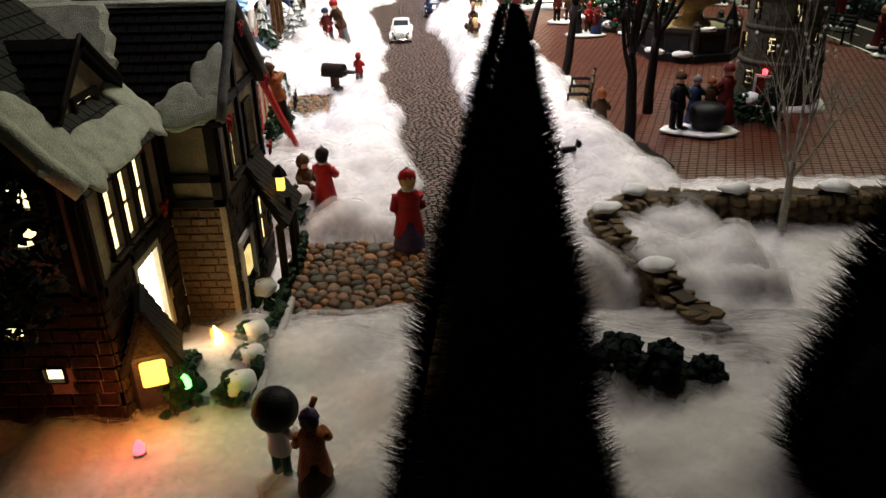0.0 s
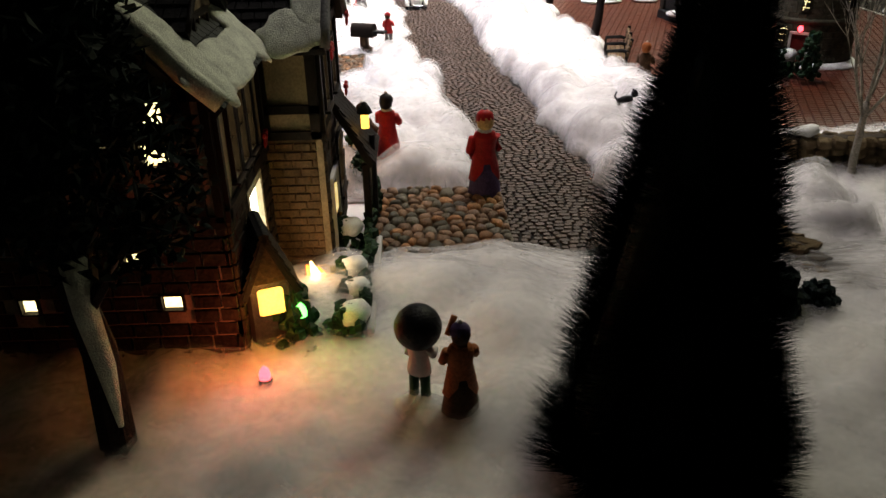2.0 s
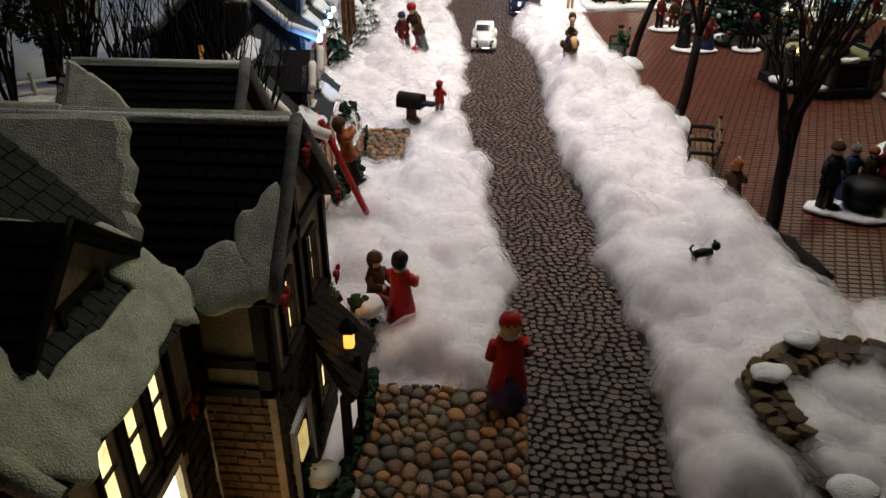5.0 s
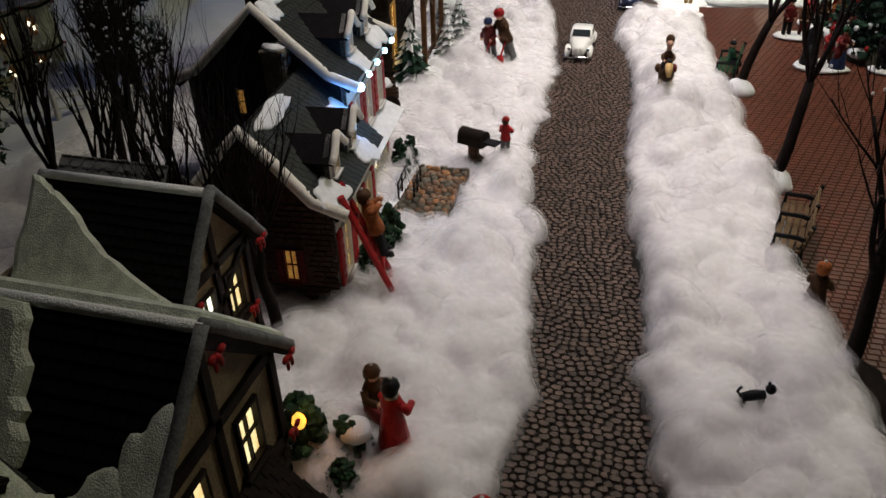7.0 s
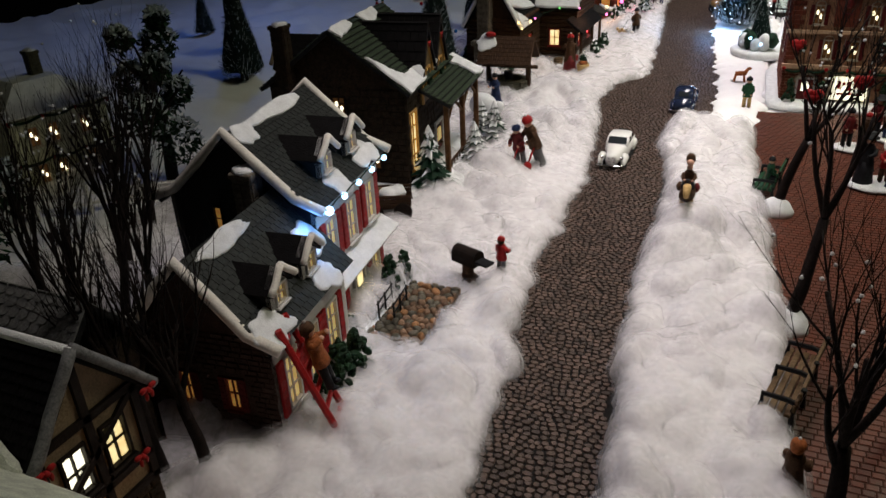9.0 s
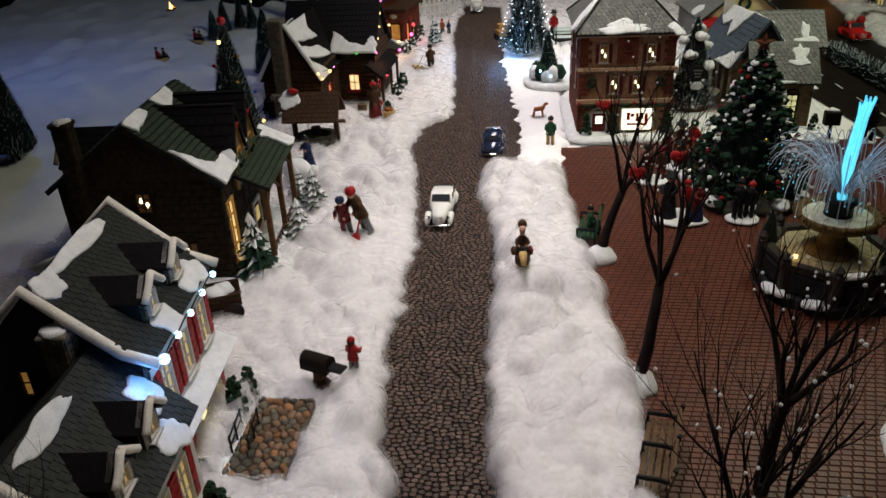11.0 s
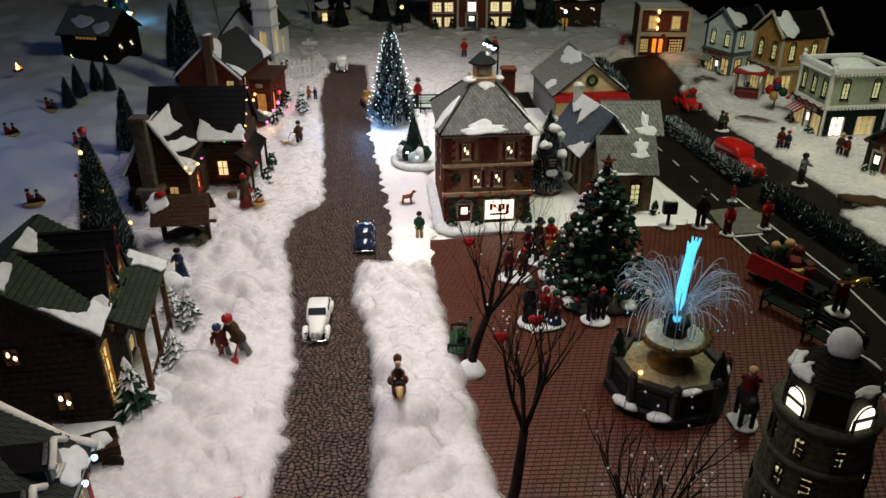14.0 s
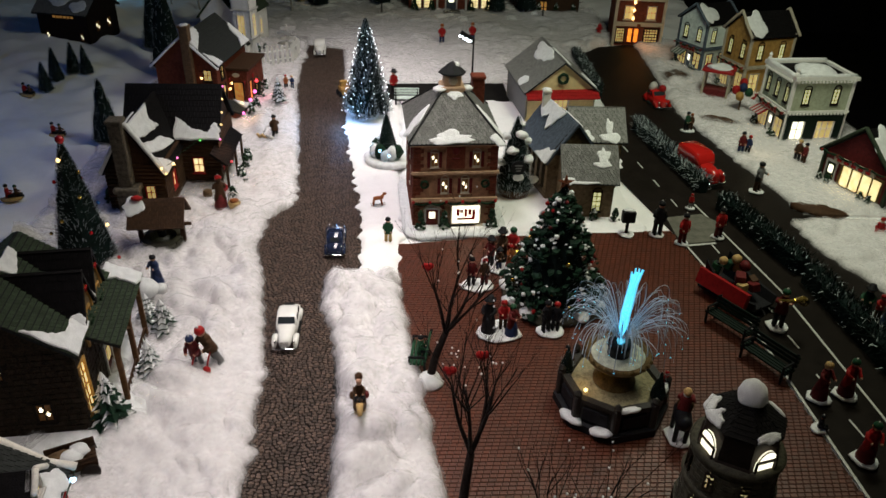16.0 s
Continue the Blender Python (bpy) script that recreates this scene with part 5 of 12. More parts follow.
    for p in ((bx1 + 0.01, by0, 0.145), (bx1 + 0.01, by1, 0.145), (bx1 + 0.01, (by0 + by1) / 2, 0.19), (bx1 + 0.006, by1, 0.095), (gx(x1) + 0.004, gy(0.40), 0.145), (gx(x1) + 0.004, gy(0.415), 0.10)):
        bow(h, p)
    # the north gable
    nx0, nx1, ny0, ny1 = gx(-0.285), gx(-0.197), gy(0.556), gy(0.628)
    Mn, Ln = wall(h, (nx1, ny0), (nx1, ny1), 0.0, 0.158, STUCCO, [W(0.014, 0.112, 0.016, 0.030, pane=LIT_WHITE, frame_mat=TIMBER), W(0.042, 0.112, 0.016, 0.030, pane=LIT, frame_mat=TIMBER), W(0.021, 0.030, 0.030, 0.036, frame_mat=TIMBER, nx=3, wreath=True)], gable=0.042)
    for u in (0.003, 0.036, 0.069):
        beam(h, Mn, (u, 0.085), (u, 0.154 + (0.040 if u == 0.036 else 0)), 0.005)
    beam(h, Mn, (0.003, 0.108), (0.069, 0.152), 0.004)
    for v in (0.086, 0.104, 0.154):
        beam(h, Mn, (0, v), (Ln, v), 0.005)
    bricks_on(h, Mn, Ln, 0.082, STONEBR, 0.012, 0.007, [(0.015, 0.057, 0.022, 0.072)])
    wall(h, (gx(-0.206), ny0), (nx1, ny0), 0, 0.150, STUCCO), wall(h, (nx1, ny1), (gx(-0.206), ny1), 0, 0.150, STUCCO)
    # near-black here too, shade of the unlit slope put into the colour
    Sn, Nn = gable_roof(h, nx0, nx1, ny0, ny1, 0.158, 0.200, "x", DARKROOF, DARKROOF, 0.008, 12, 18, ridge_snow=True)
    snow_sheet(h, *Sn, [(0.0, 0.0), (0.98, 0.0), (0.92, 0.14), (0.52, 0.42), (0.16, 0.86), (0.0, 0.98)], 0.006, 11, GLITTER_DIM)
    for s in (ny0 - 0.008, ny1 + 0.008):
        verge(h, (nx1 + 0.008, s, 0.149), (nx1 + 0.008, (ny0 + ny1) / 2, 0.202), 0.0034, GREYP)
    for p in ((nx1 + 0.011, ny0, 0.150), (nx1 + 0.011, ny1, 0.150), (nx1 + 0.006, ny0 + 0.012, 0.108), (nx1 + 0.006, ny1 - 0.012, 0.108)):
        bow(h, p)
    # the low slate-roofed wing behind
    qx0, qx1, qy0, qy1 = gx(-0.345), gx(-0.275), gy(0.632), gy(0.705)
    for a, b in (((qx0, qy0), (qx1, qy0)), ((qx1, qy0), (qx1, qy1)), ((qx1, qy1), (qx0, qy1)), ((qx0, qy1), (qx0, qy0))):
        wall(h, a, b, 0, 0.128, STONEBR)
    gable_roof(h, qx0, qx1, qy0, qy1, 0.128, 0.168, "x", SLATE_PALE, SLATE_BASE, 0.006, 9, 9)
    # porch roof by the street
    roof(h, (gx(-0.110), gy(0.470), 0.060), (gx(-0.110), gy(0.528), 0.060), (gx(-0.136), gy(0.516), 0.101), (gx(-0.136), gy(0.482), 0.101), TIMBER, TIMBER, 7, 8)
    for y in (0.474, 0.522):
        bm = bmesh.new()
        cbox(bm, (gx(-0.116), gy(y), 0.03), (0.005, 0.005, 0.06), 0.0008)
        part("porch_post", bm, TIMBER, h)


def colonial_house():
    """The clapboard house with red shutters: a tall block and a low wing, lights along the eave."""
    h = thing("clapboard_house", -0.262, 0.876, 0, 6.5, "grey clapboard model house with red shutters, dormers and blue-white lights", "model house")
    def clap(M, L, z, skip=()):
        bm = bmesh.new()
        v = 0.002
        while v < z:
            cuts = sorted([(a, b) for a, b, c, d in skip if c < v + 0.002 < d])
            u = 0.0
            for a, b in cuts + [(L, L)]:
                if a - u > 0.001:
                    P = [M @ Vector(p) for p in ((u, v, 0.0014), (a, v, 0.0014), (a, v + 0.004, 0.0003), (u, v + 0.004, 0.0003), (u, v, 0), (a, v, 0))]
                    quads(bm, P, [(0, 1, 2, 3), (4, 5, 1, 0)])
                u = max(u, b)
            v += 0.004
        tagged(part("clapboard_cladding", bm, WHITEP, h), kind="stuff")
    red = dict(pane=LIT_SOFT, frame_mat=WHITEP, shutters=REDP, ny=3)
    # main block, local origin at its south-east foot
    x0, x1, y0, y1, ze, zr = -0.115, 0.030, 0.0, 0.142, 0.154, 0.214
    xm = (x0 + x1) / 2
    holes = [W(0.016, 0.085, 0.020, 0.042, **red), W(0.061, 0.085, 0.020, 0.042, **red), W(0.108, 0.085, 0.020, 0.042, **red), W(0.016, 0.016, 0.020, 0.044, **red), W(0.108, 0.016, 0.020, 0.044, **red)]
    M, L = wall(h, (x1, y0), (x1, y1), 0, ze, WHITEP, holes)
    clap(M, L, ze - 0.004, [(k["u"] - 0.014, k["u"] + k["w"] + 0.014, k["v"] - 0.004, k["v"] + k["h"] + 0.003) for k in holes] + [(0.05, 0.094, 0, 0.066)])
    door(h, M, 0.062, 0.0, 0.022, 0.056, BLACKP, LIT)
    wall(h, (x0, y0), (x1, y0), 0, ze, BLACKP, [W(0.044, 0.118, 0.008, 0.024, pane=LIT_DIM, frame_mat=BLACKP, nx=1, sill=False), W(0.088, 0.118, 0.008, 0.024, pane=LIT_DIM, frame_mat=BLACKP, nx=1, sill=False)], gable=zr - ze)
    wall(h, (x1, y1), (x0, y1), 0, ze, BRICKRED, gable=zr - ze), wall(h, (x0, y1), (x0, y0), 0, ze, WHITEP)
    E, Wt = gable_roof(h, x0, x1, y0, y1, ze, zr, "y", SLATE, SLATE_BASE, 0.008, 14, 22, single=False)
    snow_on(h, *E, [(0.36, 0.10, 0.11, 0.13), (0.80, 0.12, 0.13, 0.16), (0.5, 0.95, 0.3, 0.07), (0.12, 0.9, 0.1, 0.12)], 0.004, 11)
    for s, e in ((y0 - 0.008, 1), (y1 + 0.008, 1)):
        pts = [(x1 + 0.014, s, ze - 0.004), (x1 - 0.012, s, ze + 0.006), (xm + 0.03, s, zr - 0.026), (xm, s, zr + 0.003), (xm - 0.03, s, zr - 0.026), (x0 + 0.012, s, ze + 0.006), (x0 - 0.014, s, ze - 0.004)]
        bm = bmesh.new()
        tube(bm, pts, 0.0046, 6)
        part("bargeboard", bm, TRIMWHITE, h, "cream curved gable edge", True)
    for yc in (0.045, 0.102):
        dormer_on(h, x1 - 0.006, yc, 0.164, 0.028, 0.034, xm + 0.005)
    # pent roof between the storeys
    roof(h, (x1 + 0.020, y0 - 0.002, 0.068), (x1 + 0.020, y1 + 0.004, 0.068), (x1, y1 + 0.004, 0.078), (x1, y0 - 0.002, 0.078), GLITTER, GLITTER, name="pent_roof")
    # low wing to the south
    a0, a1, b0, b1, we, wr = -0.070, 0.052, -0.135, -0.004, 0.106, 0.164
    am = (a0 + a1) / 2
    holes = [W(0.014, 0.030, 0.020, 0.048, **red), W(0.052, 0.030, 0.020, 0.048, **red), W(0.090, 0.030, 0.020, 0.048, **red)]
    M, L = wall(h, (a1, b0), (a1, b1), 0, we, WHITEP, holes)
    clap(M, L, we - 0.004, [(k["u"] - 0.014, k["u"] + k["w"] + 0.014, k["v"] - 0.004, k["v"] + k["h"] + 0.003) for k in holes])
    Mw, Lw = wall(h, (a0, b0), (a1, b0), 0, we, BRICKDARK, [W(0.036, 0.034, 0.011, 0.030, pane=LIT_DIM, frame_mat=MAROON, shutters=MAROON), W(0.078, 0.034, 0.011, 0.030, pane=LIT_DIM, frame_mat=MAROON, shutters=MAROON)], gable=wr - we)
    bricks_on(h, Mw, Lw, we, BRICKDARK, 0.010, 0.005, [(0.026, 0.057, 0.028, 0.070), (0.068, 0.100, 0.028, 0.070)])
    wall(h, (a0, b1), (a0, b0), 0, we, WHITEP)
    E, Wt = gable_roof(h, a0, a1, b0, b1, we, wr, "y", SLATE, SLATE_BASE, 0.008, 12, 20)
    snow_on(h, *E, [(0.12, 0.14, 0.14, 0.17), (0.72, 0.10, 0.12, 0.14), (0.35, 0.92, 0.22, 0.08), (0.86, 0.45, 0.10, 0.16)], 0.004, 12)
    s = b0 - 0.008
    bm = bmesh.new()
    tube(bm, [(a1 + 0.014, s, we - 0.004), (a1 - 0.012, s, we + 0.006), (am + 0.025, s, wr - 0.024), (am, s, wr + 0.003), (am - 0.025, s, wr - 0.024), (a0 + 0.012, s, we + 0.006), (a0 - 0.014, s, we - 0.004)], 0.0048, 6)
    part("bargeboard", bm, TRIMWHITE, h, "cream curved gable edge", True)
    for yc in (-0.100, -0.048):
        dormer_on(h, a1 - 0.006, yc, 0.114, 0.028, 0.034, am + 0.005)
    chimney(h, am - 0.016, -0.010, 0.13, 0.182, 0.018, STONEDIM)
    # lights along the main eave
    for k in range(5):
        bm = bmesh.new()
        ball(bm, (x1 + 0.013, 0.004 + k * 0.033, ze - 0.008), 0.0042 if k == 0 else 0.0030, n=8, k=6)
        part("light_bulb", bm, BULB_BLUE, h, "blue-white glowing bulb", True)
    bm = bmesh.new()
    tube(bm, [(x1 + 0.013, -0.01 + k * 0.0165, ze - 0.004 - 0.002 * (k % 2)) for k in range(11)], 0.0007, 5)
    part("light_wire", bm, CABLE, h)
    # molded snow base
    bm = bmesh.new()
    lathe(bm, [(1, 0), (0.98, 0.55), (0.9, 0.85), (0.7, 1)], (0, 0, 0), 28)
    for v in bm.verts:
        v.co = Vector((v.co.x * 0.098 - 0.02, v.co.y * 0.165 + 0.005, v.co.z * 0.014))
        v.co += Vector((noise.noise(v.co * 25), noise.noise(v.co * 25 + Vector((5, 5, 5))), 0)) * 0.006
    part("snow_base", bm, GLITTER, h, "molded snow base", True)
    for x, y, r, hh in ((0.066, -0.055, 0.016, 0.040), (0.070, -0.028, 0.015, 0.034), (0.060, -0.080, 0.012, 0.026), (0.052, 0.105, 0.013, 0.036), (0.058, 0.130, 0.012, 0.030), (0.045, 0.018, 0.009, 0.018)):
        bm = bmesh.new()
        rng = random.Random(int(y * 1e4))
        for k in range(60):
            a, z = rng.uniform(0, 6.28), rng.random()
            q = r * (1 - 0.75 * z) * rng.uniform(0.6, 1.0)
            ball(bm, (x + q * math.cos(a), y + q * math.sin(a), 0.012 + z * hh), r * 0.24, n=5, k=3, jitter=0.5)
        part("shrub", bm, LEAF, h, "small green molded shrub")
    for k in range(6):
        bm = bmesh.new()
        cyl(bm, (0.062 + (k % 2) * 0.016, 0.045 + (k // 2) * 0.018, 0.01), (0.062 + (k % 2) * 0.016, 0.045 + (k // 2) * 0.018, 0.032), 0.0011, n=5)
        part("railing_post", bm, IRON, h)
    for k in range(2):
        for z, r in ((0.030, 0.001), (0.021, 0.0008)):
            bm = bmesh.new()
            cyl(bm, (0.062 + k * 0.016, 0.042, z), (0.062 + k * 0.016, 0.084, z), r, n=5)
            part("handrail", bm, IRON, h)


def dormer_on(h, xf, yc, z0, w, hh, xb):
    """A small gabled dormer that faces east."""
    M, L = wall(h, (xf, yc - w / 2), (xf, yc + w / 2), z0, z0 + hh * 0.62, WHITEP, [W(w * 0.24, hh * 0.08, w * 0.52, hh * 0.46, pane=LIT_SOFT)], gable=hh * 0.38)
    wall(h, (xb, yc - w / 2), (xf, yc - w / 2), z0, z0 + hh * 0.62, SLATE_BASE), wall(h, (xf, yc + w / 2), (xb, yc + w / 2), z0, z0 + hh * 0.62, SLATE_BASE)
    gable_roof(h, xb, xf, yc - w / 2, yc + w / 2, z0 + hh * 0.62, z0 + hh, "x", DARKROOF, DARKROOF, 0.004)
    for s in (-1, 1):
        verge(h, (xf + 0.005, yc + s * (w / 2 + 0.005), z0 + hh * 0.55), (xf + 0.005, yc, z0 + hh * 1.04), 0.0032, TRIMWHITE, "dormer_trim")


def lodge():
    """The brown stone lodge: courses of green shingles, two steep east dormers, a porch and small firs."""
    h = thing("stone_lodge", -0.410, 1.290, 0, 7, "dark brown stone model lodge with green shingle roof and timber porch", "model house")
    x0, x1, y0, y1, ze, zr = -0.098, 0.092, -0.085, 0.090, 0.158, 0.228
    M, L = wall(h, (x0, y0), (x1, y0), 0, ze, STONEBR, [W(0.088, 0.116, 0.018, 0.026, pane=CANDLE, frame_mat=TIMBER, ny=3), W(0.130, 0.045, 0.020, 0.030, pane=CANDLE, frame_mat=TIMBER), W(0.045, 0.045, 0.020, 0.030, pane=CANDLE, frame_mat=TIMBER)], gable=zr - ze)
    bricks_on(h, M, L, 0.155, STONEBR, 0.014, 0.009, [(0.084, 0.110, 0.11, 0.146), (0.126, 0.154, 0.04, 0.08), (0.041, 0.069, 0.04, 0.08)])
    M, L = wall(h, (x1, y0), (x1, y1), 0, ze, STONEBR, [W(0.008, 0.040, 0.026, 0.080, pane=LIT, frame_mat=OCHRE, nx=2, ny=4)])
    bricks_on(h, M, L, 0.155, STONEBR, 0.014, 0.009, [(0.004, 0.04, 0.034, 0.126)])
    wall(h, (x1, y1), (x0, y1), 0, ze, STONEBR, gable=zr - ze), wall(h, (x0, y1), (x0, y0), 0, ze, STONEBR)
    E, Wt = gable_roof(h, x0, x1, y0, y1, ze, zr, "y", SHINGLE, SLATE_BASE, 0.010, 17, 26, single=True, gap=0.66)
    snow_sheet(h, *E, [(0.0, 0.0), (0.36, 0.02), (0.30, 0.20), (0.16, 0.18), (0.06, 0.34), (0.0, 0.56)], seed=21)
    snow_sheet(h, *E, [(0.02, 0.84), (0.30, 0.92), (0.27, 1.0), (0.10, 1.0), (0.0, 0.99)], seed=22)
    snow_sheet(h, *E, [(0.50, 0.80), (0.74, 0.90), (0.76, 1.0), (0.46, 1.0)], seed=23)
    # two steep wall dormers to the east and one to the west
    for yc, w in ((-0.008, 0.052), (0.048, 0.050)):
        Md, Ld = wall(h, (x1 + 0.004, yc - w / 2), (x1 + 0.004, yc + w / 2), 0.120, 0.168, GOLDSTONE, [W(w * 0.3, 0.014, w * 0.4, 0.030, pane=LIT_SOFT, frame_mat=OCHRE, ny=3, wreath=True)], gable=0.054)
        for u in (0.003, w - 0.003):
            beam(h, Md, (u, 0), (u, 0.05), 0.005, material=OCHRE), beam(h, Md, (u, 0.046), (w / 2, 0.098), 0.004, material=OCHRE)
        S, N = gable_roof(h, -0.004, x1 + 0.004, yc - w / 2, yc + w / 2, 0.166, 0.224, "x", DARKROOF, DARKROOF, 0.006, 6, 10)
        snow_on(h, *S, [(0.90, 0.14, 0.10, 0.12)], 0.004, 22)
        bow(h, (x1 + 0.010, yc, 0.196), 0.005)
    Md, Ld = wall(h, (x0 + 0.012, -0.024), (x0 + 0.012, -0.076), 0.150, 0.182, STONEBR, gable=0.030)
    gable_roof(h, x0 + 0.012, -0.006, -0.076, -0.024, 0.182, 0.214, "x", DARKROOF, DARKROOF, 0.006, 5, 8)
    for q in (-0.080, -0.020):
        verge(h, (x0 + 0.004, q, 0.180), (x0 + 0.004, -0.050, 0.216), 0.003, STUCCO)
    # porch
    px0, px1, py0, py1 = x1, x1 + 0.040, -0.034, 0.130
    R = ((px1 + 0.006, py0 - 0.006, 0.122), (px1 + 0.006, py1 + 0.006, 0.122), (px0 - 0.004, py1 + 0.006, 0.146), (px0 - 0.004, py0 - 0.006, 0.146))
    roof(h, *R, SHINGLE, SLATE_BASE, 7, 18, single=True, name="porch_roof", gap=0.66)
    snow_sheet(h, *R, [(0.72, 1.0), (0.82, 0.62), (0.80, 0.10), (0.90, 0.0), (1.0, 0.04), (1.0, 1.0)], seed=25)
    for y in (py0 + 0.004, (py0 + py1) / 2, py1 - 0.004):
        bm = bmesh.new()
        cbox(bm, (px1 - 0.004, y, 0.061), (0.007, 0.007, 0.122), 0.001)
        part("porch_post", bm, PORCHWOOD, h)
    for ya, yb in ((py0, (py0 + py1) / 2), ((py0 + py1) / 2, py1)):
        for q, r in ((ya + 0.004, (ya + yb) / 2), (yb - 0.004, (ya + yb) / 2)):
            bm = bmesh.new()
            cyl(bm, (px1 - 0.004, q, 0.092), (px1 - 0.004, r, 0.118), 0.002)
            part("porch_brace", bm, PORCHWOOD, h)
        bm = bmesh.new()
        cyl(bm, (px1 - 0.004, ya, 0.035), (px1 - 0.004, yb, 0.035), 0.0018)
        part("porch_rail", bm, LOGS, h)
        for k in range(6):
            y = ya + (yb - ya) * (k + 0.5) / 6
            bm = bmesh.new()
            cyl(bm, (px1 - 0.004, y, 0.012), (px1 - 0.004, y, 0.035), 0.0012, n=5)
            part("baluster", bm, LOGS, h)
    bm = bmesh.new()
    cbox(bm, ((px0 + px1) / 2, (py0 + py1) / 2, 0.006), (px1 - px0, py1 - py0, 0.012), 0.001)
    part("porch_floor", bm, WOOD, h)
    Mx, _ = frame_of((x1 + 0.0005, 0.02), (x1 + 0.0005, 0.06), 0.012)
    door(h, Mx, 0.006, 0, 0.028, 0.060, MAROON, LIT_SOFT)
    chimney(h, x0 + 0.030, y0 - 0.008, 0, 0.232, 0.018, STONEBR, cap=True)
    bm = bmesh.new()
    lathe(bm, [(1, 0), (0.99, 0.5), (0.93, 0.85), (0.7, 1)], (0, 0, 0), 30)
    for v in bm.verts:
        v.co = Vector((v.co.x * 0.155 + 0.022, v.co.y * 0.160 + 0.01, v.co.z * 0.026))
        v.co += Vector((noise.noise(v.co * 22), noise.noise(v.co * 22 + Vector((5, 5, 5))), 0)) * 0.010
    part("snow_base", bm, GLITTER, h, "molded snow base", True)


def log_cabin():
    h = thing("log_cabin", -0.385, 2.03, 0, 0, "dark log cabin model with stone chimney and snowy gables", "model house")
    x0, x1, y0, y1, ze, zr = -0.095, 0.090, -0.03, 0.115, 0.125, 0.210
    def logs(M, L, z, skip=()):
        bm = bmesh.new()
        v = 0.005
        while v < z:
            u = 0.0
            for a, b in sorted([(a, b) for a, b, c, d in skip if c < v < d]) + [(L + 0.005, L)]:
                if a - u > 0.002:
                    cyl(bm, M @ Vector((u - (0.004 if u == 0 else 0), v, 0.001)), M @ Vector((a, v, 0.001)), 0.0042, n=7)
                u = max(u, b)
            v += 0.0082
        tagged(part("log_cladding", bm, LOGS, h), kind="stuff")
    M, L = wall(h, (x0, y0), (x1, y0), 0, ze, LOGS, [W(0.130, 0.035, 0.022, 0.034, pane=LIT, frame_mat=REDP)])
    logs(M, L, ze, [(0.125, 0.157, 0.03, 0.074)])
    M, L = wall(h, (x1, y0), (x1, y1), 0, ze, LOGS, [W(0.020, 0.035, 0.024, 0.034, pane=LIT, frame_mat=REDP), W(0.096, 0.035, 0.024, 0.034, pane=LIT_SOFT, frame_mat=REDP)], gable=zr - ze)
    logs(M, L, ze, [(0.016, 0.048, 0.03, 0.074), (0.092, 0.124, 0.03, 0.074)])
    wall(h, (x1, y1), (x0, y1), 0, ze, LOGS), wall(h, (x0, y1), (x0, y0), 0, ze, LOGS, gable=zr - ze)
    S, N = gable_roof(h, x0, x1, y0, y1, ze, zr, "x", DARKROOF, DARKROOF, 0.010, 10, 26, thick=0.006)
    snow_sheet(h, *S, [(0.52, 0.0), (1.0, 0.0), (1.0, 0.20), (0.95, 0.30), (0.90, 0.12), (0.80, 0.16), (0.70, 0.20), (0.60, 0.34), (0.54, 0.40)], 0.006, 31)
    # south wing with its snow-edged gable
    a0, a1, b0, b1 = -0.098, 0.010, -0.165, 0.02
    am = (a0 + a1) / 2
    M, L = wall(h, (a0, b0), (a1, b0), 0, 0.112, LOGS, [W(0.070, 0.035, 0.018, 0.032, pane=LIT_SOFT, frame_mat=REDP)], gable=0.085)
    logs(M, L, 0.112, [(0.066, 0.092, 0.03, 0.07)])
    M, L = wall(h, (a1, b0), (a1, y0), 0, 0.112, LOGS, [W(0.050, 0.035, 0.026, 0.034, pane=LIT, frame_mat=REDP)])
    logs(M, L, 0.112, [(0.046, 0.080, 0.03, 0.072)])
    wall(h, (a0, y0), (a0, b0), 0, 0.112, LOGS)
    E, Wt = gable_roof(h, a0, a1, b0, b1, 0.112, 0.198, "y", DARKROOF, DARKROOF, 0.010, 10, 20, thick=0.006)
    snow_sheet(h, *E, [(0.0, 1.0), (0.0, 0.72), (0.20, 0.64), (0.52, 0.58), (0.44, 0.80), (0.60, 1.0)], 0.006, 33)
    snow_sheet(h, *E, [(0.0, 0.62), (0.0, 0.42), (0.22, 0.30), (0.56, 0.22), (0.40, 0.46), (0.20, 0.52)], 0.006, 35)
    snow_sheet(h, *E, [(0.0, 0.34), (0.0, 0.0), (0.24, 0.0), (0.16, 0.16), (0.08, 0.24)], 0.006, 36)
    snow_on(h, *Wt, [(0.90, 0.45, 0.10, 0.45), (0.8, 0.9, 0.2, 0.12)], 0.008, 34)
    for s in (a0 - 0.01, a1 + 0.01):
        verge(h, (s, b0 - 0.01, 0.098), (am, b0 - 0.01, 0.203), 0.0045)
    chimney(h, am - 0.014, b0 - 0.012, 0.04, 0.210, 0.025, STONEDIM, cap=False)
    chimney(h, am - 0.012, b0 - 0.012, 0, 0.070, 0.040, STONEDIM, cap=False)
    # low porch roof on the east side
    roof(h, (x1 + 0.030, y0 - 0.05, 0.072), (x1 + 0.030, y1 - 0.02, 0.072), (x1 - 0.004, y1 - 0.02, 0.100), (x1 - 0.004, y0 - 0.05, 0.100), DARKROOF, DARKROOF, 5, 12, name="porch_roof")
    for y in (y0 - 0.045, 0.02, y1 - 0.025):
        bm = bmesh.new()
        cyl(bm, (x1 + 0.026, y, 0), (x1 + 0.026, y, 0.074), 0.003)
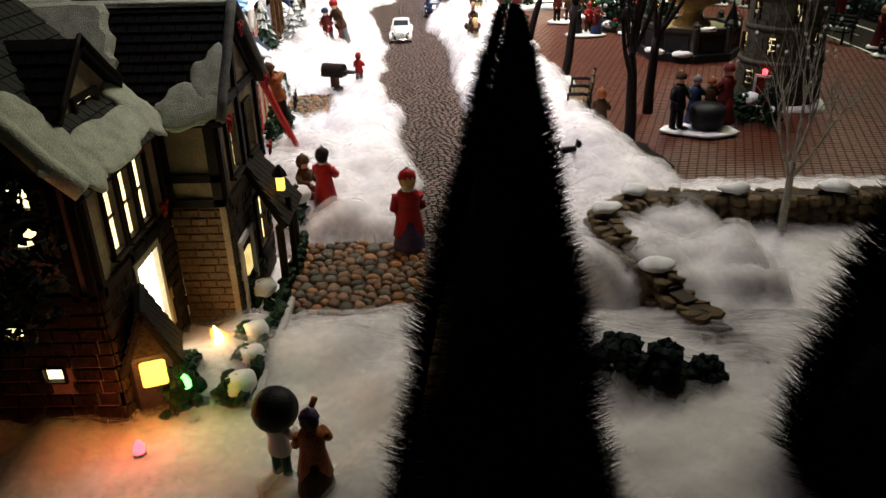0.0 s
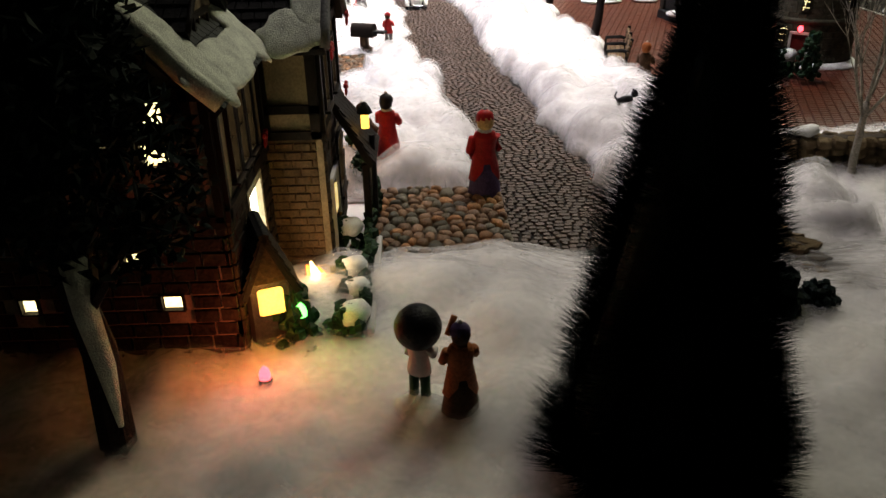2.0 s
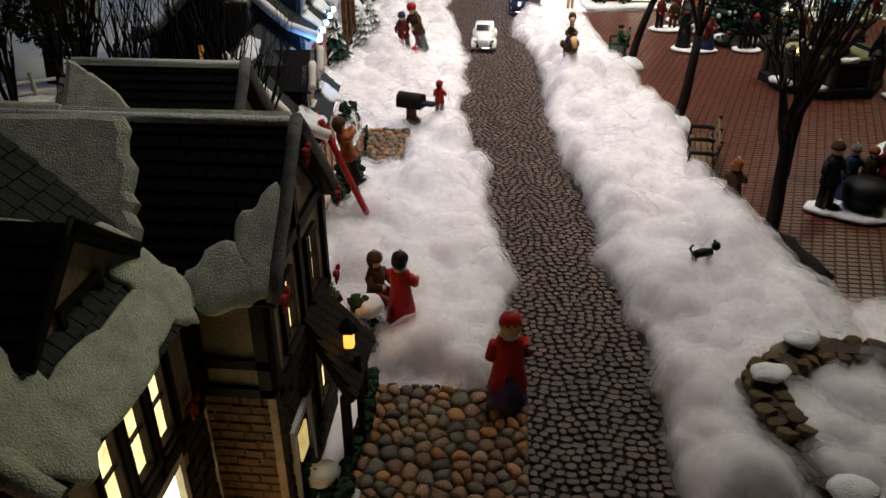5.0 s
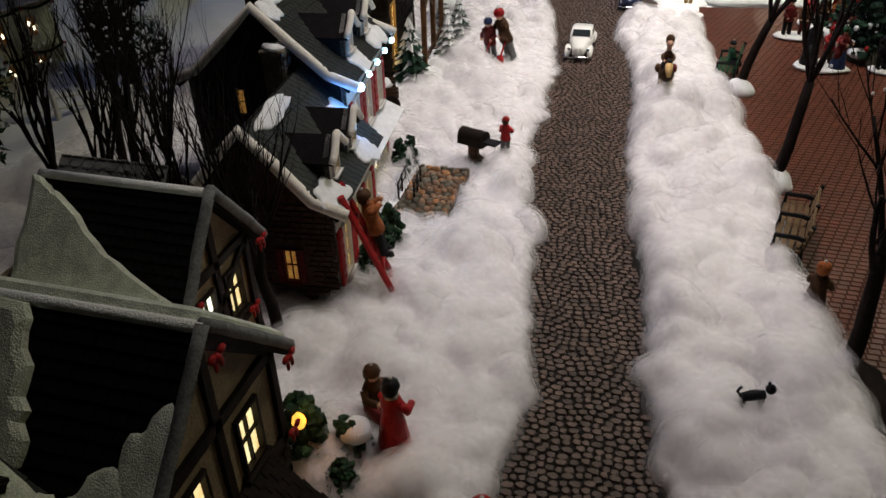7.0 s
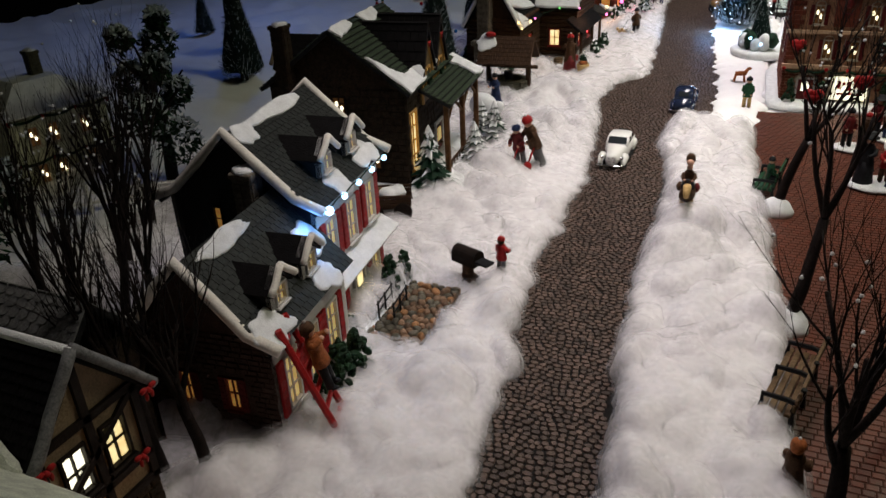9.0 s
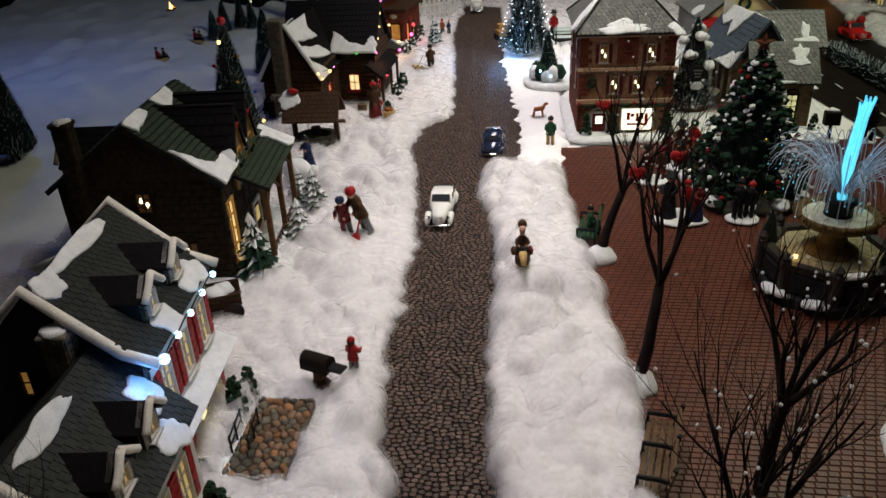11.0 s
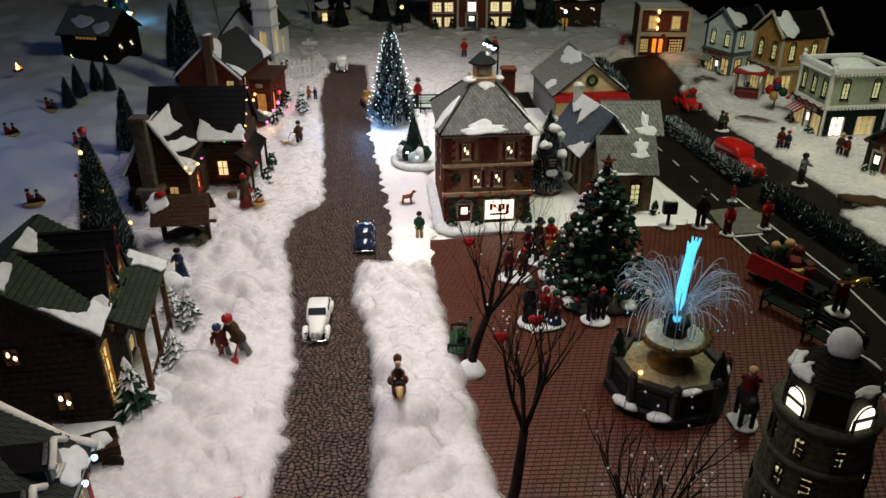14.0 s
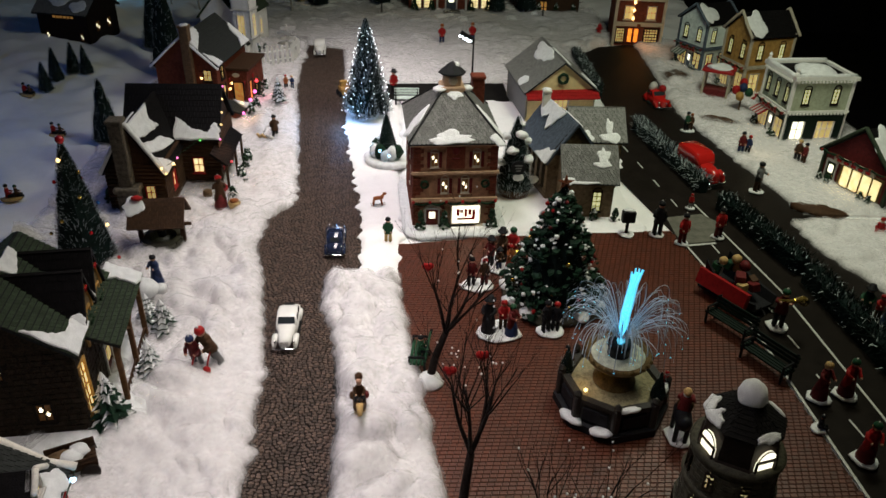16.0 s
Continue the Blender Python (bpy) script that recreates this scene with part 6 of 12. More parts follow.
        part("porch_post", bm, LOGS, h)
    for k, (p, m) in enumerate((((0.021, -0.178, 0.099), BULB_WARM), ((0.014, -0.178, 0.110), BULB_WARM), ((0.030, -0.150, 0.108), BULB_WARM), ((0.030, -0.120, 0.108), BULB_PINK), ((0.060, -0.046, 0.116), BULB_GREEN),
                                ((0.101, -0.040, 0.116), BULB_PINK), ((0.101, -0.016, 0.140), BULB_WARM), ((0.101, 0.004, 0.160), BULB_WARM), ((0.101, 0.022, 0.184), BULB_WARM), ((0.101, 0.040, 0.206), BULB_PINK), ((0.124, -0.06, 0.074), BULB_RED))):
        bm = bmesh.new()
        ball(bm, p, 0.0028 if k in (1, 2) else 0.0019, n=8, k=6)
        part("light_bulb", bm, m, h, "small glowing bulb", True)
    bm = bmesh.new()
    tube(bm, [(0.021, -0.176, 0.100), (0.014, -0.176, 0.111), (0.026, -0.15, 0.110), (0.026, -0.12, 0.110), (0.060, -0.044, 0.118), (0.099, -0.040, 0.118), (0.099, 0.004, 0.162), (0.099, 0.040, 0.208)], 0.0006, 4)
    part("light_wire", bm, CABLE, h)
    for x, y, m in ((0.075, -0.10, WOOD), (0.105, -0.075, REDP), (0.03, -0.14, MAROON), (0.055, -0.15, WOOD)):
        bm = bmesh.new()
        cyl(bm, (x, y, 0), (x, y, 0.022), 0.009, 0.010, 10)
        ball(bm, (x, y, 0.024), 0.009, s=(1, 1, 0.5), jitter=0.3)
        part("barrel", bm, m, h, "small barrel with goods")
    bm = bmesh.new()
    lathe(bm, [(1, 0), (0.98, 0.6), (0.8, 1)], (0, 0, 0), 28)
    for v in bm.verts:
        v.co = Vector((v.co.x * 0.145 + 0.01, v.co.y * 0.185 - 0.03, v.co.z * 0.008))
        v.co += Vector((noise.noise(v.co * 22), noise.noise(v.co * 22 + Vector((5, 5, 5))), 0)) * 0.008
    part("snow_base", bm, GLITTER, h, "molded snow base", True)
    planting(h, ((0.030, -0.178, 0.014, 0.026), (0.004, -0.186, 0.012, 0.020), (-0.020, -0.184, 0.012, 0.030), (-0.062, -0.196, 0.014, 0.034), (-0.110, -0.150, 0.016, 0.040), (0.128, -0.100, 0.012, 0.022), (0.132, -0.020, 0.013, 0.036), (0.130, 0.050, 0.012, 0.026), (0.128, 0.090, 0.013, 0.030)), 600)


def planting(house, spots, seed):
    """Low green shrubs and snow-covered clumps along a house's foot."""
    for k, (x, y, r, hh) in enumerate(spots):
        low_shrub(house, x, y, r, hh, seed + k, snow=k % 3 != 1)


BULB_SPOTS = ((0.122, 0.029, 0.055, 0.0046, BULB_RED), (0.126, -0.005, 0.035, 0.0046, BULB_PINK), (0.122, -0.038, 0.022, 0.0042, BULB_PINK), (0.117, -0.092, 0.020, 0.0042, BULB_PINK),
              (0.143, -0.162, 0.030, 0.0032, BULB_PINK), (0.068, -0.037, 0.050, 0.0036, BULB_WARM), (0.074, -0.036, 0.066, 0.0032, BULB_WARM), (0.020, -0.108, 0.100, 0.0034, BULB_WARM))


def brown_shop():
    """The red-brown shop with a chimney beyond the log cabin."""
    h = thing("brown_shop", -0.430, 2.56, 0, -8, "red-brown model shop with stone chimney and snow-patched roof", "model house")
    x0, x1, y0, y1, ze, zr = -0.105, 0.060, -0.10, 0.14, 0.140, 0.210
    M, L = wall(h, (x0, y0), (x1, y0), 0, ze, BRICKRED, [W(0.128, 0.09, 0.022, 0.03, pane=LIT_SOFT, frame_mat=TIMBER)], gable=zr - ze)
    bricks_on(h, M, L, ze, BRICKRED, 0.012, 0.006, [(0.123, 0.155, 0.085, 0.125)])
    M, L = wall(h, (x1, y0), (x1, y1), 0, ze, BRICKRED, [W(0.02, 0.02, 0.034, 0.05, pane=LIT_SOFT, frame_mat=TIMBER), W(0.025, 0.088, 0.024, 0.034, pane=LIT_SOFT, frame_mat=TIMBER)])
    wall(h, (x1, y1), (x0, y1), 0, ze, BRICKRED, gable=zr - ze), wall(h, (x0, y1), (x0, y0), 0, ze, BRICKRED)
    E, Wt = gable_roof(h, x0, x1, y0, y1, ze, zr, "y", SLATE, SLATE_BASE, 0.010, 9, 20)
    snow_sheet(h, *E, [(0.0, 0.55), (0.08, 0.62), (0.30, 0.82), (0.34, 1.0), (0.0, 1.0)], seed=41)
    snow_sheet(h, *E, [(0.0, 0.0), (0.14, 0.02), (0.10, 0.22), (0.0, 0.42)], seed=43)
    snow_sheet(h, *E, [(0.72, 0.02), (0.86, 0.20), (0.88, 0.50), (1.0, 0.66), (1.0, 0.0)], seed=44)
    for q in (x0 - 0.010, x1 + 0.010):
        verge(h, (q, y0 - 0.011, 0.126), ((x0 + x1) / 2, y0 - 0.011, 0.208), 0.0035)
    snow_on(h, *Wt, [(0.8, 0.6, 0.14, 0.3)], 0.004, 42)
    chimney(h, -0.010, y0 - 0.006, 0, 0.235, 0.022, BRICKTAN, cap=True)
    # the brown entrance block with its dark doorway, oval sign and coloured bulbs
    bx0, bx1, by0, by1, bz = x1 - 0.004, 0.116, -0.030, 0.110, 0.102
    M, L = wall(h, (bx0, by0), (bx1, by0), 0, bz, BRICKRED, [W(0.020, 0.004, 0.028, 0.064, pane=LIT_DIM, frame_mat=TIMBER, nx=1, ny=1)])
    bricks_on(h, M, L, bz, BRICKRED, 0.012, 0.006, [(0.016, 0.052, 0, 0.072)])
    M, L = wall(h, (bx1, by0), (bx1, by1), 0, bz, BRICKRED, [W(0.012, 0.006, 0.026, 0.062, pane=LIT_DIM, frame_mat=TIMBER, nx=1, ny=1), W(0.060, 0.020, 0.024, 0.040, pane=LIT_SOFT, frame_mat=TIMBER)])
    bricks_on(h, M, L, bz, BRICKRED, 0.012, 0.006, [(0.008, 0.042, 0, 0.072), (0.056, 0.088, 0.015, 0.065)])
    wall(h, (bx1, by1), (bx0, by1), 0, bz, BRICKRED)
    bm = bmesh.new()
    cbox(bm, ((bx0 + bx1) / 2 + 0.002, (by0 + by1) / 2, bz + 0.003), (bx1 - bx0 + 0.014, by1 - by0 + 0.014, 0.007), 0.001)
    part("entrance_cornice", bm, LOGS, h)
    bm = bmesh.new()
    ball(bm, ((bx0 + bx1) / 2, by0 - 0.002, bz - 0.014), 0.009, s=(1.2, 0.25, 0.7), n=14, k=8)
    part("oval_sign", bm, CREAM, h, "small pale oval sign", True)
    for p in ((bx0 + 0.012, by0 - 0.004, bz - 0.026), (bx1 - 0.006, by0 - 0.004, bz - 0.030), (bx1 + 0.004, by0 + 0.040, bz - 0.024)):
        bow(h, p, 0.007)
    # low snowy shed roof before it
    R = ((0.140, -0.165, 0.030), (0.140, -0.098, 0.030), (0.078, -0.098, 0.042), (0.078, -0.165, 0.042))
    roof(h, *R, SLATE, SLATE_BASE, 5, 9, name="shed_roof")
    snow_sheet(h, *R, [(0.5, 0.0), (1.0, 0.0), (1.0, 0.7), (0.7, 0.4)], seed=45)
    bm = bmesh.new()
    cbox(bm, (0.108, -0.131, 0.015), (0.052, 0.058, 0.030), 0.001)
    part("shed", bm, BRICKRED, h)
    for x, y, z, r, m in BULB_SPOTS:
        bm = bmesh.new()
        ball(bm, (x, y, z), r, n=9, k=6)
        part("light_bulb", bm, m, h, "small glowing bulb", True)
    planting(h, ((0.128, 0.080, 0.013, 0.034), (0.132, 0.030, 0.014, 0.040), (0.152, -0.120, 0.014, 0.036), (0.060, -0.118, 0.012, 0.026), (0.020, -0.120, 0.013, 0.030), (-0.050, -0.118, 0.013, 0.024), (0.150, -0.070, 0.013, 0.030)), 640)


def church():
    h = thing("white_church", -0.47, 3.06, 0, -14, "small white clapboard church with gothic windows", "model church")
    x0, x1, y0, y1, ze, zr = -0.07, 0.07, -0.06, 0.16, 0.13, 0.21
    gl = dict(pane=LIT_SOFT, arch=True, frame_mat=PALEWHITE)
    wall(h, (x0, y0), (x1, y0), 0, ze, PALEWHITE, [W(0.018, 0.05, 0.018, 0.04, **gl), W(0.104, 0.05, 0.018, 0.04, **gl)], gable=zr - ze)
    wall(h, (x1, y0), (x1, y1), 0, ze, PALEWHITE, [W(0.03, 0.04, 0.02, 0.05, **gl), W(0.09, 0.04, 0.02, 0.05, **gl), W(0.15, 0.04, 0.02, 0.05, **gl)])
    wall(h, (x1, y1), (x0, y1), 0, ze, PALEWHITE, gable=zr - ze), wall(h, (x0, y1), (x0, y0), 0, ze, PALEWHITE)
    E, Wt = gable_roof(h, x0, x1, y0, y1, ze, zr, "y", SHINGLE, SHINGLE, 0.008, 9, 18)
    snow_on(h, *E, [(0.3, 0.3, 0.3, 0.3)], 0.004, 51)
    t0, t1 = 0.058, 0.118
    M, L = wall(h, (t0, y0 - 0.03), (t1, y0 - 0.03), 0, 0.28, PALEWHITE, [W(0.018, 0.075, 0.024, 0.07, **gl)])
    door(h, M, 0.016, 0, 0.028, 0.052, REDP)
    wall(h, (t1, y0 - 0.03), (t1, y0 + 0.03), 0, 0.28, PALEWHITE, [W(0.018, 0.075, 0.024, 0.07, **gl)]), wall(h, (t1, y0 + 0.03), (t0, y0 + 0.03), 0, 0.28, PALEWHITE), wall(h, (t0, y0 + 0.03), (t0, y0 - 0.03), 0, 0.28, PALEWHITE)
    bm = bmesh.new()
    lathe(bm, [(0.05, 0.278), (0.047, 0.284), (0.001, 0.40)], ((t0 + t1) / 2, y0, 0), 4, turn=math.pi / 4)
    part("spire", bm, SLATE_BASE, h)
    chimney(h, -0.06, 0.1, 0.1, 0.235, 0.018, STONEGREY)
    # a small gabled porch, the belfry's string courses and shrubs
    M, L = wall(h, (t0 + 0.010, y0 - 0.058), (t1 - 0.010, y0 - 0.058), 0, 0.060, PALEWHITE, gable=0.026)
    door(h, M, 0.009, 0, 0.022, 0.048, REDP)
    wall(h, (t1 - 0.010, y0 - 0.058), (t1 - 0.010, y0 - 0.030), 0, 0.060, PALEWHITE), wall(h, (t0 + 0.010, y0 - 0.030), (t0 + 0.010, y0 - 0.058), 0, 0.060, PALEWHITE)
    gable_roof(h, t0 + 0.010, t1 - 0.010, y0 - 0.058, y0 - 0.032, 0.060, 0.088, "y", SLATE, SLATE_BASE, 0.004, 5, 5)
    for z in (0.070, 0.160, 0.215, 0.276):
        bm = bmesh.new()
        cbox(bm, ((t0 + t1) / 2, y0, z), (t1 - t0 + 0.008, 0.068, 0.006), 0.001)
        part("string_course", bm, WHITEP, h)
    planting(h, ((0.040, -0.085, 0.014, 0.050), (0.010, -0.080, 0.014, 0.034), (0.136, -0.080, 0.014, 0.044), (0.140, -0.040, 0.013, 0.034), (-0.040, -0.078, 0.014, 0.030)), 680)


def cream_house():
    """The lit cream house on the hill behind the bare trees."""
    h = thing("cream_house", -0.862, 1.130, 0.0, 75, "pale green-cream two-storey model house with garlands and lit windows", "model house")
    x0, x1, y0, y1, ze, zr = -0.09, 0.09, -0.06, 0.10, 0.155, 0.20
    w = dict(pane=CANDLE, frame_mat=CREAM)
    wall(h, (x0, y0), (x1, y0), -0.03, ze, CREAMGREEN, [W(0.03, 0.055, 0.018, 0.036, **w), W(0.066, 0.055, 0.018, 0.036, **w), W(0.03, 0.125, 0.018, 0.036, **w), W(0.066, 0.125, 0.018, 0.036, **w), W(0.125, 0.055, 0.018, 0.036, **w), W(0.125, 0.125, 0.018, 0.036, pane=CANDLE)])
    wall(h, (x1, y0), (x1, y1), -0.03, ze, CREAMGREEN, [W(0.03, 0.055, 0.018, 0.036, **w), W(0.09, 0.055, 0.018, 0.036, **w), W(0.03, 0.125, 0.018, 0.036, **w), W(0.09, 0.125, 0.018, 0.036, pane=CANDLE)], gable=0)
    wall(h, (x1, y1), (x0, y1), -0.03, ze, CREAMGREEN), wall(h, (x0, y1), (x0, y0), -0.03, ze, CREAMGREEN)
    top = [(x0 + 0.05, y0 + 0.05), (x1 - 0.05, y0 + 0.05), (x1 - 0.05, y1 - 0.05), (x0 + 0.05, y1 - 0.05)]
    low = [(x0 - 0.01, y0 - 0.01), (x1 + 0.01, y0 - 0.01), (x1 + 0.01, y1 + 0.01), (x0 - 0.01, y1 + 0.01)]
    for i in range(4):
        j = (i + 1) % 4
        A, B, C, D = (*low[i], ze), (*low[j], ze), (*top[j], zr), (*top[i], zr)
        roof(h, A, B, C, D, GLITTER, GLITTER)
    bm = bmesh.new()
    slab(bm, [(*p, zr) for p in top], 0.003)
    part("roof_top", bm, GLITTER, h)
    chimney(h, 0.02, 0.03, zr - 0.01, zr + 0.04, 0.02, STONEGREY)
    for z in (0.07, 0.148):
        for a, b in (((x0, y0 - 0.003), (x1, y0 - 0.003)), ((x1 + 0.003, y0), (x1 + 0.003, y1))):
            bm = bmesh.new()
            n = 24
            tube(bm, [(a[0] + (b[0] - a[0]) * i / n, a[1] + (b[1] - a[1]) * i / n, z - 0.006 * abs(math.sin(math.pi * 3 * i / n))) for i in range(n + 1)], 0.0026, 5)
            part("garland", bm, LEAF, h, "green garland")
            for k in range(4):
                bow(h, (a[0] + (b[0] - a[0]) * k / 3, a[1] + (b[1] - a[1]) * k / 3 - 0.004, z), 0.005)
    h.scale = (0.80, 0.80, 0.78)


def far_cabin():
    h = thing("dark_cabin", -0.965, 3.08, 0.045, -14, "dark wooden cabin model with snowy roof and lit windows", "model house")
    x0, x1, y0, y1, ze, zr = -0.13, 0.12, -0.09, 0.10, 0.085, 0.14
    w = dict(pane=CANDLE, frame_mat=TIMBER)
    wall(h, (x0, y0), (x1, y0), -0.04, ze, TIMBER, [W(0.03, 0.04, 0.016, 0.024, **w), W(0.205, 0.04, 0.016, 0.024, **w)])
    wall(h, (x1, y0), (x1, y1), -0.04, ze, TIMBER, [W(0.05, 0.06, 0.024, 0.03, **w), W(0.12, 0.06, 0.024, 0.03, **w)], gable=zr - ze)
    wall(h, (x1, y1), (x0, y1), -0.04, ze, TIMBER), wall(h, (x0, y1), (x0, y0), -0.04, ze, TIMBER, gable=zr - ze)
    S, N = gable_roof(h, x0, x1, y0, y1, ze, zr, "x", SLATE_PALE, SLATE_BASE, 0.014, 8, 22)
    snow_on(h, *S, [(0.4, 0.5, 0.2, 0.2), (0.8, 0.3, 0.15, 0.2)], 0.004, 61)
    # the pale unread sign over the door
    for k in range(6):
        bm = bmesh.new()
        box(bm, (-0.040 + 0.018 * k, y0 - 0.003, 0.070), (0.011, 0.003, 0.010))
        part("sign_bar", bm, LIT_DIM, h)
    h.scale = (0.70, 0.9, 1.1)


tudor_house(), colonial_house(), lodge(), log_cabin(), brown_shop(), church(), cream_house(), far_cabin()

# ---- buildings east of the street ----
def tall_brick_building():
    """The three-storey brick hall with a slate hipped roof and a clock cupola."""
    cx, cy = 0.203, 1.905
    h = thing("clock_hall", cx, cy, 0, 3.0, "three-storey red brick model hall with slate hip roof and cupola", "model building")
    x0, x1, y0, y1, ze = -0.084, 0.080, -0.100, 0.100, 0.188
    win = dict(pane=CANDLE, frame_mat=CREAM, shutters=MAROON, arch=True)
    holes = [W(0.034, 0.138, 0.014, 0.030, **win), W(0.116, 0.138, 0.014, 0.030, **win), W(0.055, 0.082, 0.014, 0.030, **win), W(0.095, 0.082, 0.014, 0.030, **win)]
    M, L = wall(h, (x0, y0), (x1, y0), 0, ze, HALLWALL, holes)
    skip = [(k["u"] - 0.014, k["u"] + k["w"] + 0.014, k["v"] - 0.006, k["v"] + k["h"] + 0.005) for k in holes]
    # brick fields between pale quoins
    bricks_on(h, M, L, 0.062, BRICKRED, 0.010, 0.005, [(0.018, 0.046, 0, 0.052), (0.064, 0.148, 0.0, 0.058)])
    for z0, z1 in ((0.078, 0.120), (0.130, 0.184)):
        for u0 in (0.0, L - 0.022):
            for k in range(int((z1 - z0) / 0.0075)):
                w = 0.020 if k % 2 else 0.014
                uc = u0 + (w / 2 if u0 == 0 else 0.022 - w / 2)
                bm = bmesh.new()
                box(bm, (uc, z0 + (k + 0.5) * 0.0075, 0.001), (w, 0.0066, 0.0035), 0, M)
                part("quoin", bm, BRICKRED, h)
    bm = bmesh.new()
    box(bm, (L / 2, 0.160, 0.001), (0.036, 0.050, 0.005), 0, M)
    part("panel", bm, BRICKRED, h, "dark red brick panel with a crest")
    bm = bmesh.new()
    ball(bm, M @ Vector((L / 2, 0.172, 0.005)), 0.007, n=10, k=6, s=(1, 0.4, 1))
    box(bm, (L / 2, 0.156, 0.004), (0.016, 0.003, 0.003), 0, M)
    part("crest", bm, MAROON, h)
    for v, w, m in ((0.068, 0.007, HALLTRIM), (0.126, 0.005, HALLTRIM), (0.186, 0.008, HALLTRIM)):
        bm = bmesh.new()
        box(bm, (L / 2, v, 0.002), (L + 0.008, w, 0.008), 0, M)
        part("cornice", bm, m, h)
    bm = bmesh.new()
    n = 40
    tube(bm, [M @ Vector((L * i / n, 0.064 - 0.005 * abs(math.sin(math.pi * 5 * i / n)), 0.007)) for i in range(n + 1)], 0.0022, 5)
    part("garland", bm, LEAF, h, "green garland")
    for k in range(6):
        p = M @ Vector((L * k / 5, 0.065, 0.008))
        bm = bmesh.new()
        ball(bm, p, 0.0035, n=7, k=5)
        part("bow", bm, REDP, h, "red bow", True)
    for u in (0.022, 0.142):
        bm = bmesh.new()
        c = Vector((u, 0.102, 0.004))
        for q in tube(bm, [M @ (c + Vector((math.cos(math.pi * i / 9), math.sin(math.pi * i / 9), 0)) * 0.007) for i in range(19)], 0.0024, 7):
            q.co += noise.noise_vector(q.co * 500) * 0.0012
        part("wreath", bm, LEAF, h, "round wreath")
    # shop window with its red sign picture, and the door
    bm = bmesh.new()
    box(bm, (0.106, 0.034, 0.001), (0.062, 0.046, 0.005), 1, M)
    box(bm, (0.106, 0.034, 0.003), (0.055, 0.039, 0.003), 0, M)
    box(bm, (0.106, 0.008, 0.005), (0.070, 0.006, 0.014), 1, M)
    sw = part("shop_window", bm, [LIT_WHITE, CREAM], h, "bright lit shop window")
    for u, v, w, hh in ((0.090, 0.040, 0.006, 0.014), (0.097, 0.042, 0.006, 0.006), (0.106, 0.038, 0.005, 0.016), (0.114, 0.040, 0.006, 0.012), (0.122, 0.036, 0.006, 0.018), (0.106, 0.025, 0.036, 0.004)):
        bm = bmesh.new()
        box(bm, (u, v, 0.005), (w, hh, 0.0014), 0, M)
        part("sign_bar", bm, REDP, sw)
    door(h, M, 0.026, 0, 0.024, 0.046, MAROON, LIT_WHITE)
    bm = bmesh.new()
    tube(bm, [M @ Vector((0.038 + math.cos(math.pi * i / 9) * 0.017, 0.044 + math.sin(math.pi * i / 9) * 0.012, 0.003)) for i in range(10)], 0.0024, 5)
    part("door_arch", bm, CREAM, h)
    for a, b in (((x1, y0), (x1, y1)), ((x1, y1), (x0, y1)), ((x0, y1), (x0, y0))):
        hs = [W(0.04, 0.138, 0.014, 0.03, **win), W(0.14, 0.138, 0.014, 0.03, **win), W(0.04, 0.082, 0.014, 0.03, **win), W(0.14, 0.082, 0.014, 0.03, **win)] if a[0] == b[0] else []
        Mx, Lx = wall(h, a, b, 0, ze, BRICKRED, hs)
        bricks_on(h, Mx, Lx, ze - 0.006, BRICKRED, 0.010, 0.005, [(k["u"] - 0.014, k["u"] + k["w"] + 0.014, k["v"] - 0.006, k["v"] + k["h"] + 0.005) for k in hs])
    # hip roof
    o, t, zr = 0.010, 0.020, 0.262
    low = [(x0 - o, y0 - o), (x1 + o, y0 - o), (x1 + o, y1 + o), (x0 - o, y1 + o)]
    cx2, cy2 = (x0 + x1) / 2, 0.0
    top = [(cx2 - t, cy2 - t), (cx2 + t, cy2 - t), (cx2 + t, cy2 + t), (cx2 - t, cy2 + t)]
    for i in range(4):
        j = (i + 1) % 4
        A, B, C, D = (*low[i], ze), (*low[j], ze), (*top[j], zr), (*top[i], zr)
        roof(h, A, B, C, D, SLATE_PALE, SLATE_BASE, 15, 22, single=(i == 0))
        if i == 0:
            snow_on(h, A, B, C, D, [(0.45, 0.10, 0.26, 0.10), (0.44, 0.17, 0.1, 0.1), (0.95, 0.06, 0.07, 0.12), (0.55, 0.93, 0.3, 0.10)], 0.005, 71)
        if i in (1, 3):
            snow_on(h, A, B, C, D, [(0.2 if i == 1 else 0.75, 0.3, 0.12, 0.3)], 0.005, 72)
        verge(h, (A[0], A[1], A[2] + 0.002), (D[0], D[1], D[2] + 0.002), 0.0022, SLATE_BASE, "hip_ridge")
    # cupola with a clock
    bm = bmesh.new()
    cbox(bm, (cx2, cy2, zr + 0.004), (0.048, 0.048, 0.010), 0.002)
    cbox(bm, (cx2, cy2, zr + 0.018), (0.034, 0.034, 0.026), 0.002)
    cu = part("cupola", bm, HALLTRIM, h)
    bm = bmesh.new()
    lathe(bm, [(0.027, 0), (0.0265, 0.003), (0.018, 0.010), (0.009, 0.018), (0.001, 0.023)], (cx2, cy2, zr + 0.031), 8)
    part("dome", bm, SLATE_BASE, cu, "dark snow-dusted dome")
    bm = bmesh.new()
    ball(bm, (cx2 + 0.004, cy2 + 0.002, zr + 0.045), 0.011, s=(1, 1, 0.6), jitter=0.3)
    part("dome_snow", bm, GLITTER, cu, "", True)
    bm = bmesh.new()
